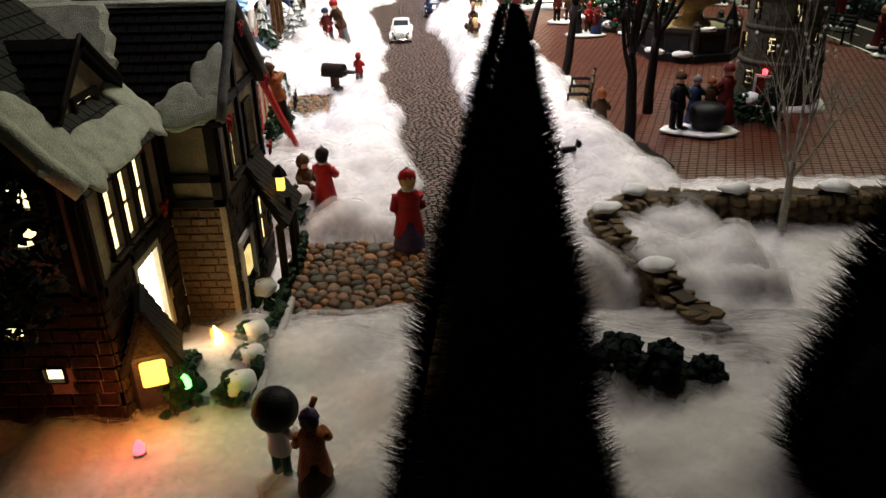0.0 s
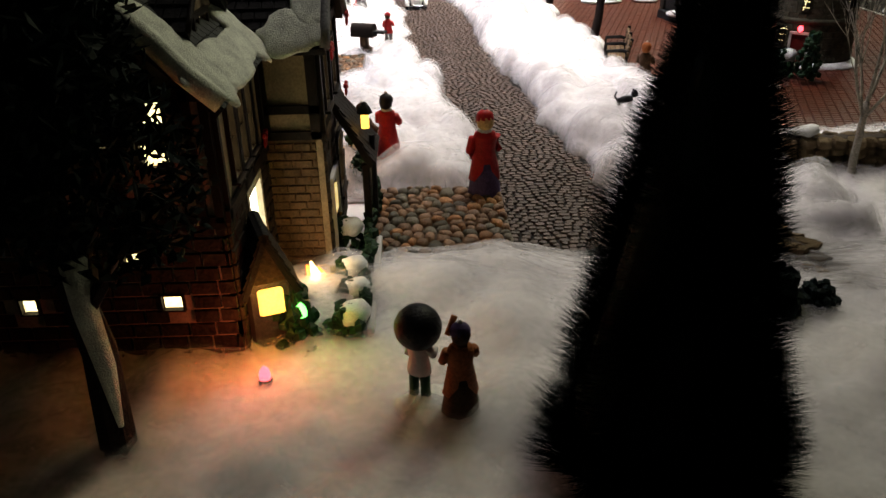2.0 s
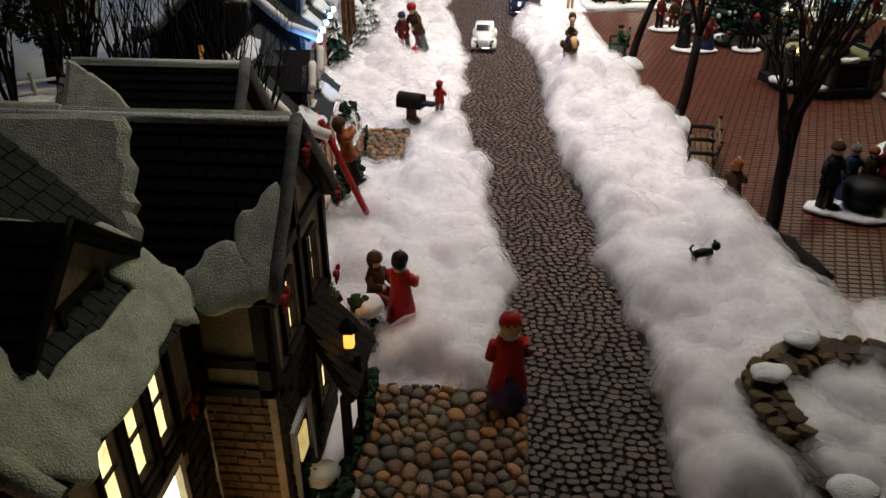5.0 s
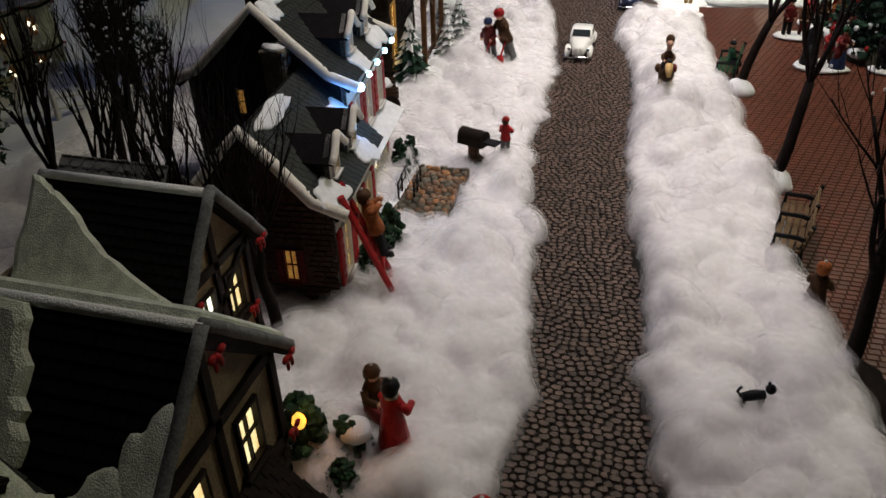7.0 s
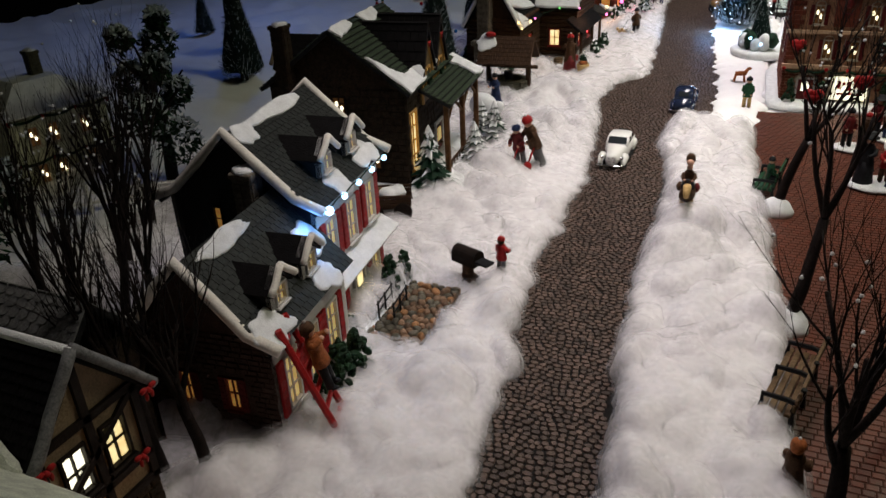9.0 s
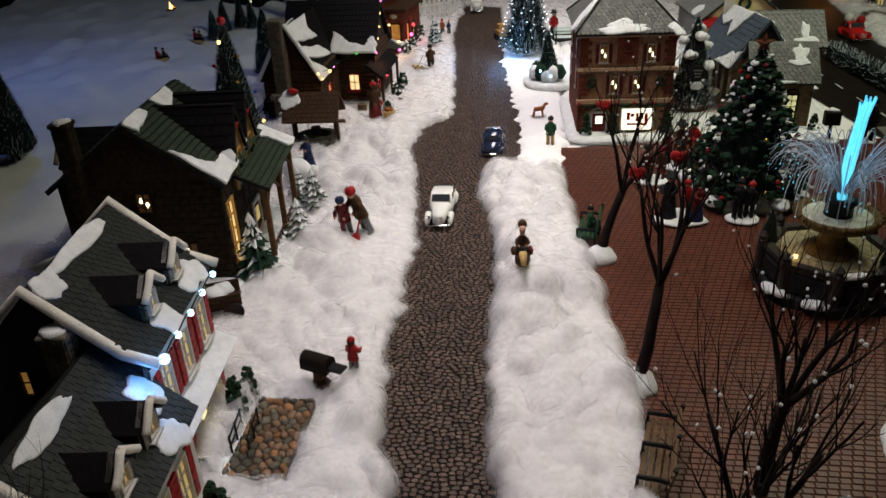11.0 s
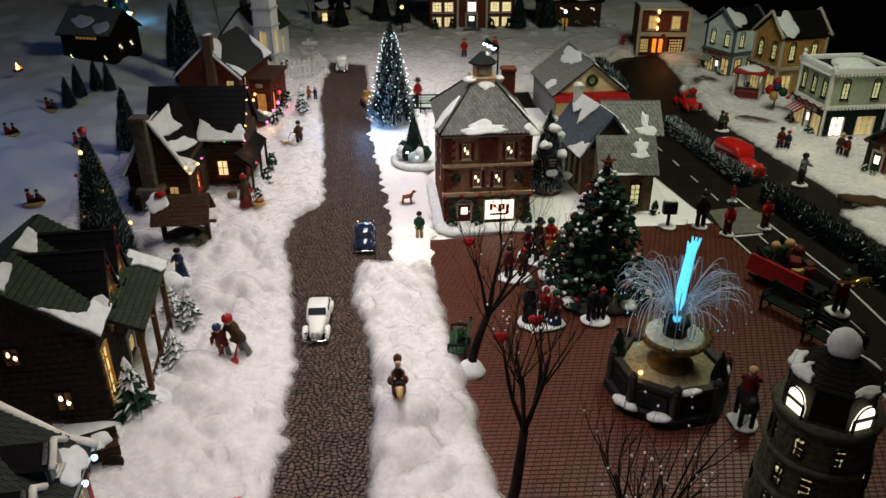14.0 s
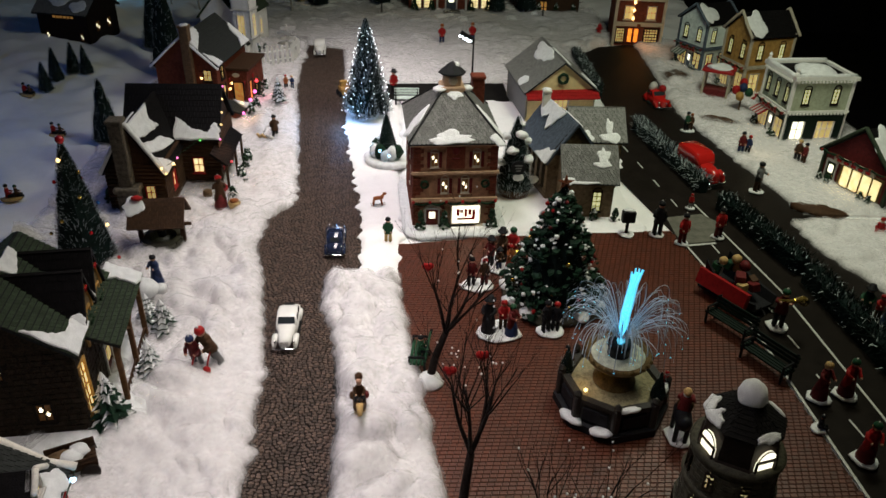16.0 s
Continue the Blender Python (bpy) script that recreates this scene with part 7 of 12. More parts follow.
    lathe(bm, [(0.009, 0), (0.009, 0.002), (0.007, 0.003)], m=pose(cx2, cy2 - 0.0175, zr + 0.020, 90, 0, 0), n=14)
    part("clock_face", bm, CREAM, cu)
    for dx, dy, r in ((-0.026, -0.018, 0.012), (0.028, -0.012, 0.011), (0.0, 0.026, 0.012)):
        bm = bmesh.new()
        ball(bm, (cx2 + dx, cy2 + dy, zr + 0.004), r, s=(1.2, 1.0, 0.45), jitter=0.3)
        part("ridge_snow", bm, GLITTER, h, "snow heaped at the cupola", True)
    chimney(h, 0.062, 0.075, 0.19, 0.262, 0.024, BRICKRED, cap=False)
    bm = bmesh.new()
    lathe(bm, [(1, 0), (0.99, 0.5), (0.93, 0.85), (0.7, 1)], (0, 0, 0), 30)
    for v in bm.verts:
        v.co = Vector((max(-0.105, min(0.105, v.co.x * 0.15)), max(-0.145, min(0.12, v.co.y * 0.17)), v.co.z * 0.010 + 0.001))
    part("snow_base", bm, GLITTER, h, "molded snow base", True)
    for x in (-0.070, -0.022, 0.074):
        bm = bmesh.new()
        rng = random.Random(int(x * 1e4) + 5000)
        for k in range(50):
            a, z = rng.uniform(0, 6.28), rng.random()
            q = 0.010 * (1 - 0.8 * z)
            ball(bm, (x + q * math.cos(a), y0 - 0.014 + q * math.sin(a), 0.012 + z * 0.036), 0.0034, n=5, k=3, jitter=0.5)
        part("shrub", bm, LEAF, h, "small clipped green shrub")


def blue_cottage():
    """The pale stone cottage with blue slate gables beside the hall."""
    h = thing("slate_cottage", 0.505, 1.955, 0, -3, "tan stone model cottage with blue-grey slate roofs and snow", "model house")
    w = dict(pane=LIT, frame_mat=TIMBER)
    # south block
    wall(h, (-0.066, -0.115), (0.038, -0.115), 0, 0.100, TANSTONE, [W(0.062, 0.022, 0.018, 0.044, pane=LIT_PATCH, frame_mat=TIMBER, arch=True, ny=4)])
    wall(h, (0.038, -0.115), (0.038, -0.020), 0, 0.100, TANSTONE, gable=0.044), wall(h, (-0.066, -0.020), (-0.066, -0.115), 0, 0.100, TANSTONE, gable=0.044)
    A, B, C, D = (-0.074, -0.132, 0.090), (0.045, -0.132, 0.090), (0.045, -0.068, 0.149), (-0.074, -0.068, 0.149)
    roof(h, A, B, C, D, SLATE_PALE, SLATE_BASE, 11, 14, single=True)
    snow_on(h, A, B, C, D, [(0.74, 0.68, 0.10, 0.24), (0.72, 0.50, 0.16, 0.08), (0.12, 0.06, 0.14, 0.09), (0.4, 0.03, 0.2, 0.04)], 0.004, 81)
    roof(h, (0.045, -0.004, 0.090), (-0.074, -0.004, 0.090), (-0.074, -0.068, 0.149), (0.045, -0.068, 0.149), SLATE_PALE, SLATE_BASE)
    # tall west block, set askew, its gable to the south-east
    turn, wide, deep, o = math.radians(15), 0.112, 0.158, 0.010
    def P(u, v, z=None):
        q = (-0.130 + u * math.cos(turn) + v * math.sin(turn), 0.118 + u * math.sin(turn) - v * math.cos(turn))
        return q if z is None else (*q, z)
    lancets = [W(0.016 + 0.029 * k, 0.03, 0.010, 0.060, **w) for k in range(5)]
    M, L = wall(h, P(0, 0), P(0, deep), 0, 0.106, TANSTONE, lancets)
    bricks_on(h, M, L, 0.104, TANSTONE, 0.012, 0.008, [(k["u"] - 0.004, k["u"] + 0.015, 0.024, 0.096) for k in lancets])
    M, L = wall(h, P(0, deep), P(wide, deep), 0, 0.106, TANSTONE, gable=0.072)
    beam(h, M, (0, 0.106), (wide / 2, 0.176), 0.006), beam(h, M, (wide, 0.106), (wide / 2, 0.176), 0.006)
    wall(h, P(wide, deep), P(wide, 0), 0, 0.106, TANSTONE), wall(h, P(wide, 0), P(0, 0), 0, 0.106, TANSTONE, gable=0.072)
    Wt = (P(-o, -o, 0.094), P(-o, deep + o, 0.094), P(wide / 2, deep + o, 0.180), P(wide / 2, -o, 0.180))
    E = (P(wide + o, deep + o, 0.094), P(wide + o, -o, 0.094), P(wide / 2, -o, 0.180), P(wide / 2, deep + o, 0.180))
    for R in (Wt, E):
        roof(h, *R, SLATEBLUE, SLATEBLUE, 10, 20)
    snow_sheet(h, *Wt, [(0.62, 0.0), (1.0, 0.0), (1.0, 0.34), (0.92, 0.24), (0.84, 0.28), (0.74, 0.12)], seed=83)
    snow_sheet(h, *Wt, [(0.04, 1.0), (0.10, 0.72), (0.26, 0.60), (0.36, 0.76), (0.50, 0.46), (0.58, 0.74), (0.66, 1.0)], seed=86)
    snow_on(h, *E, [(0.3, 0.9, 0.3, 0.1)], 0.005, 84)
    # back block
    wall(h, (0.078, 0.03), (0.078, 0.15), 0, 0.126, TANSTONE), wall(h, (-0.020, 0.03), (0.078, 0.03), 0, 0.126, TANSTONE, [W(0.045, 0.06, 0.02, 0.03, **w)]), wall(h, (0.078, 0.15), (-0.020, 0.15), 0, 0.126, TANSTONE)
    S, N = gable_roof(h, -0.030, 0.078, 0.03, 0.15, 0.126, 0.174, "x", SLATE_PALE, SLATE_BASE, 0.010, 9, 13)
    snow_on(h, *S, [(0.72, 0.14, 0.17, 0.13), (0.70, 0.42, 0.06, 0.25), (0.25, 0.15, 0.16, 0.18)], 0.004, 85)
    chimney(h, *P(0.045, 0.010), 0.15, 0.200, 0.016, TRIMWHITE)
    for k, (x, y) in enumerate(((-0.03, -0.128), (0.0, -0.128), (0.045, -0.128), (-0.076, -0.070), (-0.060, -0.030), (-0.098, 0.03), (-0.126, 0.07))):
        low_shrub(h, x, y, 0.010, 0.024, 300 + k)


def station():
    h = thing("fire_station", 0.535, 2.475, 0, 5, "pale yellow model station with grey roof and red awnings", "model building")
    x0, x1, y0, y1, ze, zr = -0.105, 0.085, -0.075, 0.16, 0.095, 0.170
    M, L = wall(h, (x0, y0), (x1, y0), 0, ze, YELLOWP, [W(0.075, 0.02, 0.04, 0.05, pane=LIT_SOFT, nx=3)], gable=zr - ze)
    wall(h, (x1, y0), (x1, y1), 0, ze, CREAM), wall(h, (x1, y1), (x0, y1), 0, ze, YELLOWP, gable=zr - ze), wall(h, (x0, y1), (x0, y0), 0, ze, GREYP)
    E, Wt = gable_roof(h, x0, x1, y0, y1, ze, zr, "y", SLATE_PALE, SLATE_BASE, 0.010, 9, 18)
    snow_on(h, *E, [(0.25, 0.12, 0.2, 0.15), (0.45, 0.85, 0.3, 0.16)], 0.005, 91)
    snow_on(h, *Wt, [(0.70, 0.15, 0.10, 0.13), (0.45, 0.82, 0.26, 0.2)], 0.005, 92)
    roof(h, (x0 - 0.004, y0 - 0.030, 0.078), (x1 + 0.004, y0 - 0.030, 0.078), (x1 + 0.004, y0, 0.094), (x0 - 0.004, y0, 0.094), REDP, REDP, 3, 14, name="awning")
    bm = bmesh.new()
    for q in tube(bm, [M @ Vector((L / 2 + 0.012 * math.cos(math.pi * i / 10), ze + 0.030 + 0.012 * math.sin(math.pi * i / 10), 0.004)) for i in range(21)], 0.004, 7):
        q.co += noise.noise_vector(q.co * 300) * 0.002
    part("wreath", bm, LEAF, h, "dark round wreath")


def round_tower():
    """The round stone tower at the edge of the square, an eight-sided lit lantern room on top."""
    h = thing("stone_tower", 0.426, 0.979, 0, 0, "round dark stone tower model with lit windows and snowy cap", "model tower")
    prof = [(0, 0.066), (0.035, 0.063), (0.105, 0.0575), (0.146, 0.0555), (0.188, 0.053), (0.232, 0.051)]
    bm = bmesh.new()
    lathe(bm, [(r, z) for z, r in prof], n=28)
    body = part("tower_wall", bm, STONEGREY, h, "", True)
    bm = bmesh.new()
    rng = random.Random(2)
    z, row = 0.004, 0
    while z < 0.228:
        r = curve_at(prof, z + 0.003)
        a = rng.uniform(0, 30)
        stop = a + 360
        while a < stop - 6:
            w = min(rng.uniform(8, 17), stop - a)
            box(bm, (0, r, 0), (math.radians(w) * r * 0.93, 0.0016 + rng.uniform(0, 0.0012), 0.0068), 0, pose(0, 0, z + 0.0035, 0, 0, a + w / 2))
            a += w
        z += 0.0076
    tagged(part("stone_facing", bm, STONEGREY, body), kind="stuff")
    for z, r in ((0.062, 0.0625), (0.107, 0.0590), (0.146, 0.0572), (0.188, 0.0550), (0.234, 0.0540)):
        bm = bmesh.new()
        lathe(bm, [(r - 0.006, z - 0.004), (r + 0.001, z - 0.0035), (r + 0.0028, z), (r + 0.001, z + 0.0035), (r - 0.006, z + 0.004)], n=40)
        for v in bm.verts:
            v.co += noise.noise_vector(v.co * 120) * 0.0007
        part("ledge", bm, STONEGREY, h, "worn stone ledge", True)
    # windows that climb round the tower
    for a, z in ((205, 0.030), (232, 0.075), (200, 0.118), (262, 0.118), (300, 0.080), (175, 0.075), (150, 0.125), (236, 0.160), (262, 0.198), (205, 0.158), (218, 0.200), (176, 0.200), (312, 0.160)):
        ca, sa = math.cos(math.radians(a)), math.sin(math.radians(a))
        p = Vector((ca, sa)) * (curve_at(prof, z + 0.01) + 0.0018)
        t = Vector((-sa, ca)) * 0.009
        M, L = frame_of((p.x - t.x, p.y - t.y), (p.x + t.x, p.y + t.y), z)
        window(h, M, 0.0035, 0, 0.011, 0.022, LIT, TIMBER, 2, 3, sill=False)
    # door with a red light to the south-west
    a = math.radians(-128)
    p, t = Vector((math.cos(a), math.sin(a))) * 0.067, Vector((-math.sin(a), math.cos(a))) * 0.016
    M, L = frame_of((p.x - t.x, p.y - t.y), (p.x + t.x, p.y + t.y), 0.004)
    door(h, M, 0.004, 0, 0.024, 0.042, MAROON)
    bm = bmesh.new()
    ball(bm, M @ Vector((0.016, 0.050, 0.006)), 0.0042, n=8, k=6)
    part("door_lamp", bm, BULB_RED, h, "glowing red-white door lamp", True)
    # lantern room with wide arched windows on every other side
    turn = math.radians(15 - 22.5)
    bm = bmesh.new()
    lathe(bm, [(0.051, 0.232), (0.050, 0.238), (0.047, 0.240), (0.044, 0.276)], n=8, turn=turn)
    part("lantern_room", bm, TIMBER, h)
    for a in (15, 105, 195, 285):
        q = math.radians(a)
        p, t = Vector((math.cos(q), math.sin(q))) * 0.0470, Vector((-math.sin(q), math.cos(q))) * 0.016
        M, L = frame_of((p.x - t.x, p.y - t.y), (p.x + t.x, p.y + t.y), 0.236)
        window(h, M, 0.003, 0.001, 0.026, 0.014, LIT_WHITE, TIMBER, 1, 1, arch=True, sill=False)
    R, ze, zt = 0.0475, 0.274, 0.304
    ring = [(R * math.cos(turn + math.pi / 4 * k), R * math.sin(turn + math.pi / 4 * k), ze) for k in range(8)]
    bm = bmesh.new()
    quads(bm, ring + [(x * 0.86, y * 0.86, ze - 0.006) for x, y, z in ring], [(k, (k + 1) % 8, 8 + (k + 1) % 8, 8 + k) for k in range(8)] + [tuple(range(8, 16))])
    part("roof_rim", bm, DARKROOF, h)
    for k in range(8):
        A, B = ring[k], ring[(k + 1) % 8]
        roof(h, A, B, (0, 0, zt), (0, 0, zt), DARKROOF, DARKROOF, 9, 6)
        if k in (3, 4):
            top = ((B[0] * 0.3, B[1] * 0.3, zt - 0.009), (A[0] * 0.3, A[1] * 0.3, zt - 0.009))
            snow_on(h, A, B, *top, [(0.5, 0.16, 0.52, 0.24)] if k == 3 else [(0.35, 0.14, 0.40, 0.20), (0.2, 0.34, 0.2, 0.2)], 0.006, k)
        if k in (6, 0, 1):
            snow_on(h, A, B, (B[0] * 0.3, B[1] * 0.3, zt - 0.009), (A[0] * 0.3, A[1] * 0.3, zt - 0.009), [(0.5, 0.12, 0.45, 0.16)], 0.005, k)
    bm = bmesh.new()
    lathe(bm, [(0.017, 0), (0.0185, 0.006), (0.015, 0.016), (0.008, 0.023), (0.002, 0.026)], (0.003, 0.004, zt - 0.009), 16)
    for v in bm.verts:
        v.co += noise.noise_vector(v.co * 50) * 0.003
    part("snow_cap", bm, GLITTER, h, "smooth white snow cap", True)
    bm = bmesh.new()
    lathe(bm, [(0.080, 0), (0.079, 0.005), (0.072, 0.008), (0.05, 0.009)], n=30)
    for v in bm.verts:
        v.co += Vector((noise.noise(v.co * 20), noise.noise(v.co * 20 + Vector((3, 3, 3))), 0)) * 0.012
    part("snow_base", bm, GLITTER, h, "molded snow base", True)
    h.scale = (0.80, 0.80, 0.915)


def shop(name, x, y, rz, wx, dy, high, material, label, roof_kind="flat", trim=None, floors=2, lit=None, rows=None, awning=None, zr=0.05):
    """A shop whose front faces local south: windows by storey, cornice, flat or gabled roof."""
    h = thing(name, x, y, 0, rz, label, "model shop")
    trim = trim or CREAM
    lit = lit or LIT
    fh = high / floors
    def storey(length):
        out = []
        for f in range(1, floors):
            n = max(2, int(length / (0.042 if length == wx else 0.056)))
            for k in range(n):
                out.append(W(length * (k + 0.5) / n - 0.009, f * fh + fh * 0.22, 0.018, fh * 0.45, pane=lit, frame_mat=TIMBER, arch=True, nx=2, ny=4))
        return out
    x0, x1, y0, y1 = -wx / 2, wx / 2, -dy / 2, dy / 2
    front = storey(wx) + [W(wx * 0.06, 0.012, wx * 0.34, fh * 0.62, pane=LIT_SOFT, frame_mat=trim, nx=3, ny=2), W(wx * 0.66, 0.012, wx * 0.28, fh * 0.62, pane=LIT_SOFT, frame_mat=trim, nx=2, ny=2)]
    if name == "dark_gable_shop":
        front = [W(wx * 0.30, 0.012, wx * 0.62, fh * 0.62, pane=LIT, frame_mat=GOLDSTONE, nx=4, ny=1)]
    g = zr if roof_kind == "gable" else 0
    M, L = wall(h, (x0, y0), (x1, y0), 0, high, material, front, gable=g)
    boards = material in (SAGE, TEALP, OCHRE)
    if boards:
        clapboard(h, M, L, high, front + [W(wx * 0.44, 0, wx * 0.18, fh * 0.75)], material)
    door(h, M, wx * (0.46 if len(front) > 1 else 0.08), 0, wx * 0.14, fh * 0.7, trim, LIT_WHITE)
    side = storey(dy) + [W(dy * 0.12, 0.012, dy * 0.22, fh * 0.62, pane=LIT_WHITE if name == "sage_shop" else LIT_SOFT, frame_mat=trim), W(dy * 0.55, 0.012, dy * 0.3, fh * 0.62, pane=LIT_SOFT, frame_mat=trim, nx=3)]
    for a, b, hs, gg in (((x1, y0), (x1, y1), side, 0), ((x1, y1), (x0, y1), (), g), ((x0, y1), (x0, y0), side, 0)):
        Mw, Lw = wall(h, a, b, 0, high, material, hs, gable=gg)
        if boards and hs:
            clapboard(h, Mw, Lw, high, hs, material)
    for z, e, t in ((fh, 0.008, 0.006), (high, 0.012, 0.010)):
        if roof_kind == "gable" and z == high:
            continue
        bm = bmesh.new()
        for c, s in (((0, y0, z), (wx + 2 * e, e, t)), ((0, y1, z), (wx + 2 * e, e, t)), ((x0, 0, z), (e, dy + e, t)), ((x1, 0, z), (e, dy + e, t))):
            box(bm, c, s)
        cor = part("cornice", bm, trim, h)
        bm = bmesh.new()
        n = int(wx / 0.009)
        for k in range(n):
            box(bm, (x0 + (k + 0.5) * wx / n, y0 - e * 0.7, z - t * 0.8), (0.004, 0.005, 0.005))
        n = int(dy / 0.009)
        for k in range(n):
            for s in (x0 - e * 0.7, x1 + e * 0.7):
                box(bm, (s, y0 + (k + 0.5) * dy / n, z - t * 0.8), (0.005, 0.004, 0.005))
        tagged(part("dentil_moulding", bm, trim, cor), kind="stuff")
    for cx in (x0, x1):
        for cy in (y0, y1):
            bm = bmesh.new()
            cbox(bm, (cx, cy, high / 2), (0.008, 0.008, high), 0.001)
            part("corner_board", bm, trim, h)
    if roof_kind == "gable":
        E, Wt = gable_roof(h, x0, x1, y0, y1, high, high + zr, "y", DARKROOF, DARKROOF, 0.008, 9, 16)
        snow_on(h, *E, [(0.2, 0.5, 0.2, 0.45)], 0.004, int(x * 100))
        snow_on(h, *Wt, [(0.3, 0.4, 0.25, 0.3), (0.85, 0.3, 0.1, 0.3)], 0.004, int(y * 100))
        for s in (-1, 1):
            verge(h, (s * (wx / 2 + 0.01), y0 - 0.008, high - 0.006), (0, y0 - 0.008, high + zr + 0.004), 0.0045, trim)
            verge(h, (s * (wx / 2 + 0.01), y1 + 0.008, high - 0.006), (0, y1 + 0.008, high + zr + 0.004), 0.0045, trim)
    else:
        bm = bmesh.new()
        box(bm, (0, 0, high - 0.004), (wx, dy, 0.006))
        part("flat_roof", bm, DARKROOF, h)
        bm = bmesh.new()
        ball(bm, (0.01, 0.005, high), 1.0, s=(wx * 0.36, dy * 0.34, 0.014), jitter=0.0, n=16, k=8)
        for v in bm.verts:
            v.co += noise.noise_vector(v.co * 30) * 0.006
        part("roof_snow", bm, GLITTER, h, "heap of white snow on the roof", True)
        for cx in (x0, x1):
            bm = bmesh.new()
            lathe(bm, [(0.006, 0), (0.006, 0.008), (0.003, 0.012), (0.005, 0.018), (0.001, 0.024)], (cx, y0, high + 0.004), 8)
            part("finial", bm, trim, h)
    bm = bmesh.new()
    box(bm, (wx * 0.0, y0 - 0.008, fh * 0.86), (wx * 0.62, 0.005, fh * 0.16))
    part("sign_board", bm, CREAM if material is not CREAM else MAROON, h, "painted shop sign")
    for k in range(5):
        bm = bmesh.new()
        box(bm, (wx * (-0.22 + 0.11 * k), y0 - 0.0115, fh * 0.86), (wx * 0.07, 0.002, fh * 0.07))
        part("sign_bar", bm, REDP if material is not BRICKRED else GOLDSTONE, h)
    if name == "sage_shop":
        # a dark painted shop front between and over the lower windows
        faces = [((x0, y0), (x1, y0), ((0, 0.05), (0.41, 0.455), (0.605, 0.65), (0.95, 1.0))), ((x1, y0), (x1, y1), ((0, 0.11), (0.35, 0.54), (0.86, 1.0))), ((x0, y1), (x0, y0), ((0, 0.11), (0.35, 0.54), (0.86, 1.0)))]
        for a, b, gaps in faces:
            Mf, Lf = frame_of(a, b, 0)
            for g0, g1 in gaps + ((0, 1.0),):
                bm = bmesh.new()
                low = fh * 0.70 if (g0, g1) == (0, 1.0) else 0.0
                high2 = fh * 0.94 if (g0, g1) == (0, 1.0) else fh * 0.70
                box(bm, (Lf * (g0 + g1) / 2, (low + high2) / 2, 0.0015), (Lf * (g1 - g0), high2 - low, 0.005), 0, Mf)
                part("shop_front_panel", bm, DARKGREEN, h, "dark green painted panel")
    # greenery and snow along the foot and the cornice
    for k in range(4):
        low_shrub(h, x0 + wx * (0.06 + 0.12 * k + (0.42 if k > 1 else 0)), y0 - 0.012, 0.009, 0.018, k + int(wx * 900))
    for k in range(4):
        low_shrub(h, x0 - 0.012, y0 + dy * (0.15 + 0.24 * k), 0.009, 0.020, 40 + k)
    bm = bmesh.new()
    tube(bm, [(x0 + wx * i / 24, y0 - 0.012, fh * 0.98 - 0.004 * abs(math.sin(math.pi * 4 * i / 24))) for i in range(25)], 0.0022, 5)
    for v in bm.verts:
        v.co += noise.noise_vector(v.co * 400) * 0.001
    part("garland", bm, LEAF, h, "green garland")
    for k in range(5):
        bow(h, (x0 + wx * k / 4, y0 - 0.015, fh * 0.98), 0.005)
    if roof_kind == "flat":
        for a, b in (((x0, y0), (x1, y0)), ((x1, y0), (x1, y1)), ((x0, y1), (x0, y0))):
            verge(h, (*a, high + 0.006), (*b, high + 0.006), 0.005)
    if awning:
        n = 8
        for k in range(n):
            bm = bmesh.new()
            u0, u1 = x0 + wx * 0.04 + wx * 0.4 * k / n, x0 + wx * 0.04 + wx * 0.4 * (k + 1) / n
            slab(bm, [(u0, y0 - 0.032, fh * 0.60), (u1, y0 - 0.032, fh * 0.60), (u1, y0 - 0.002, fh * 0.80), (u0, y0 - 0.002, fh * 0.80)], 0.002)
            part("awning_stripe", bm, awning if k % 2 else WHITEP, h)
    return h


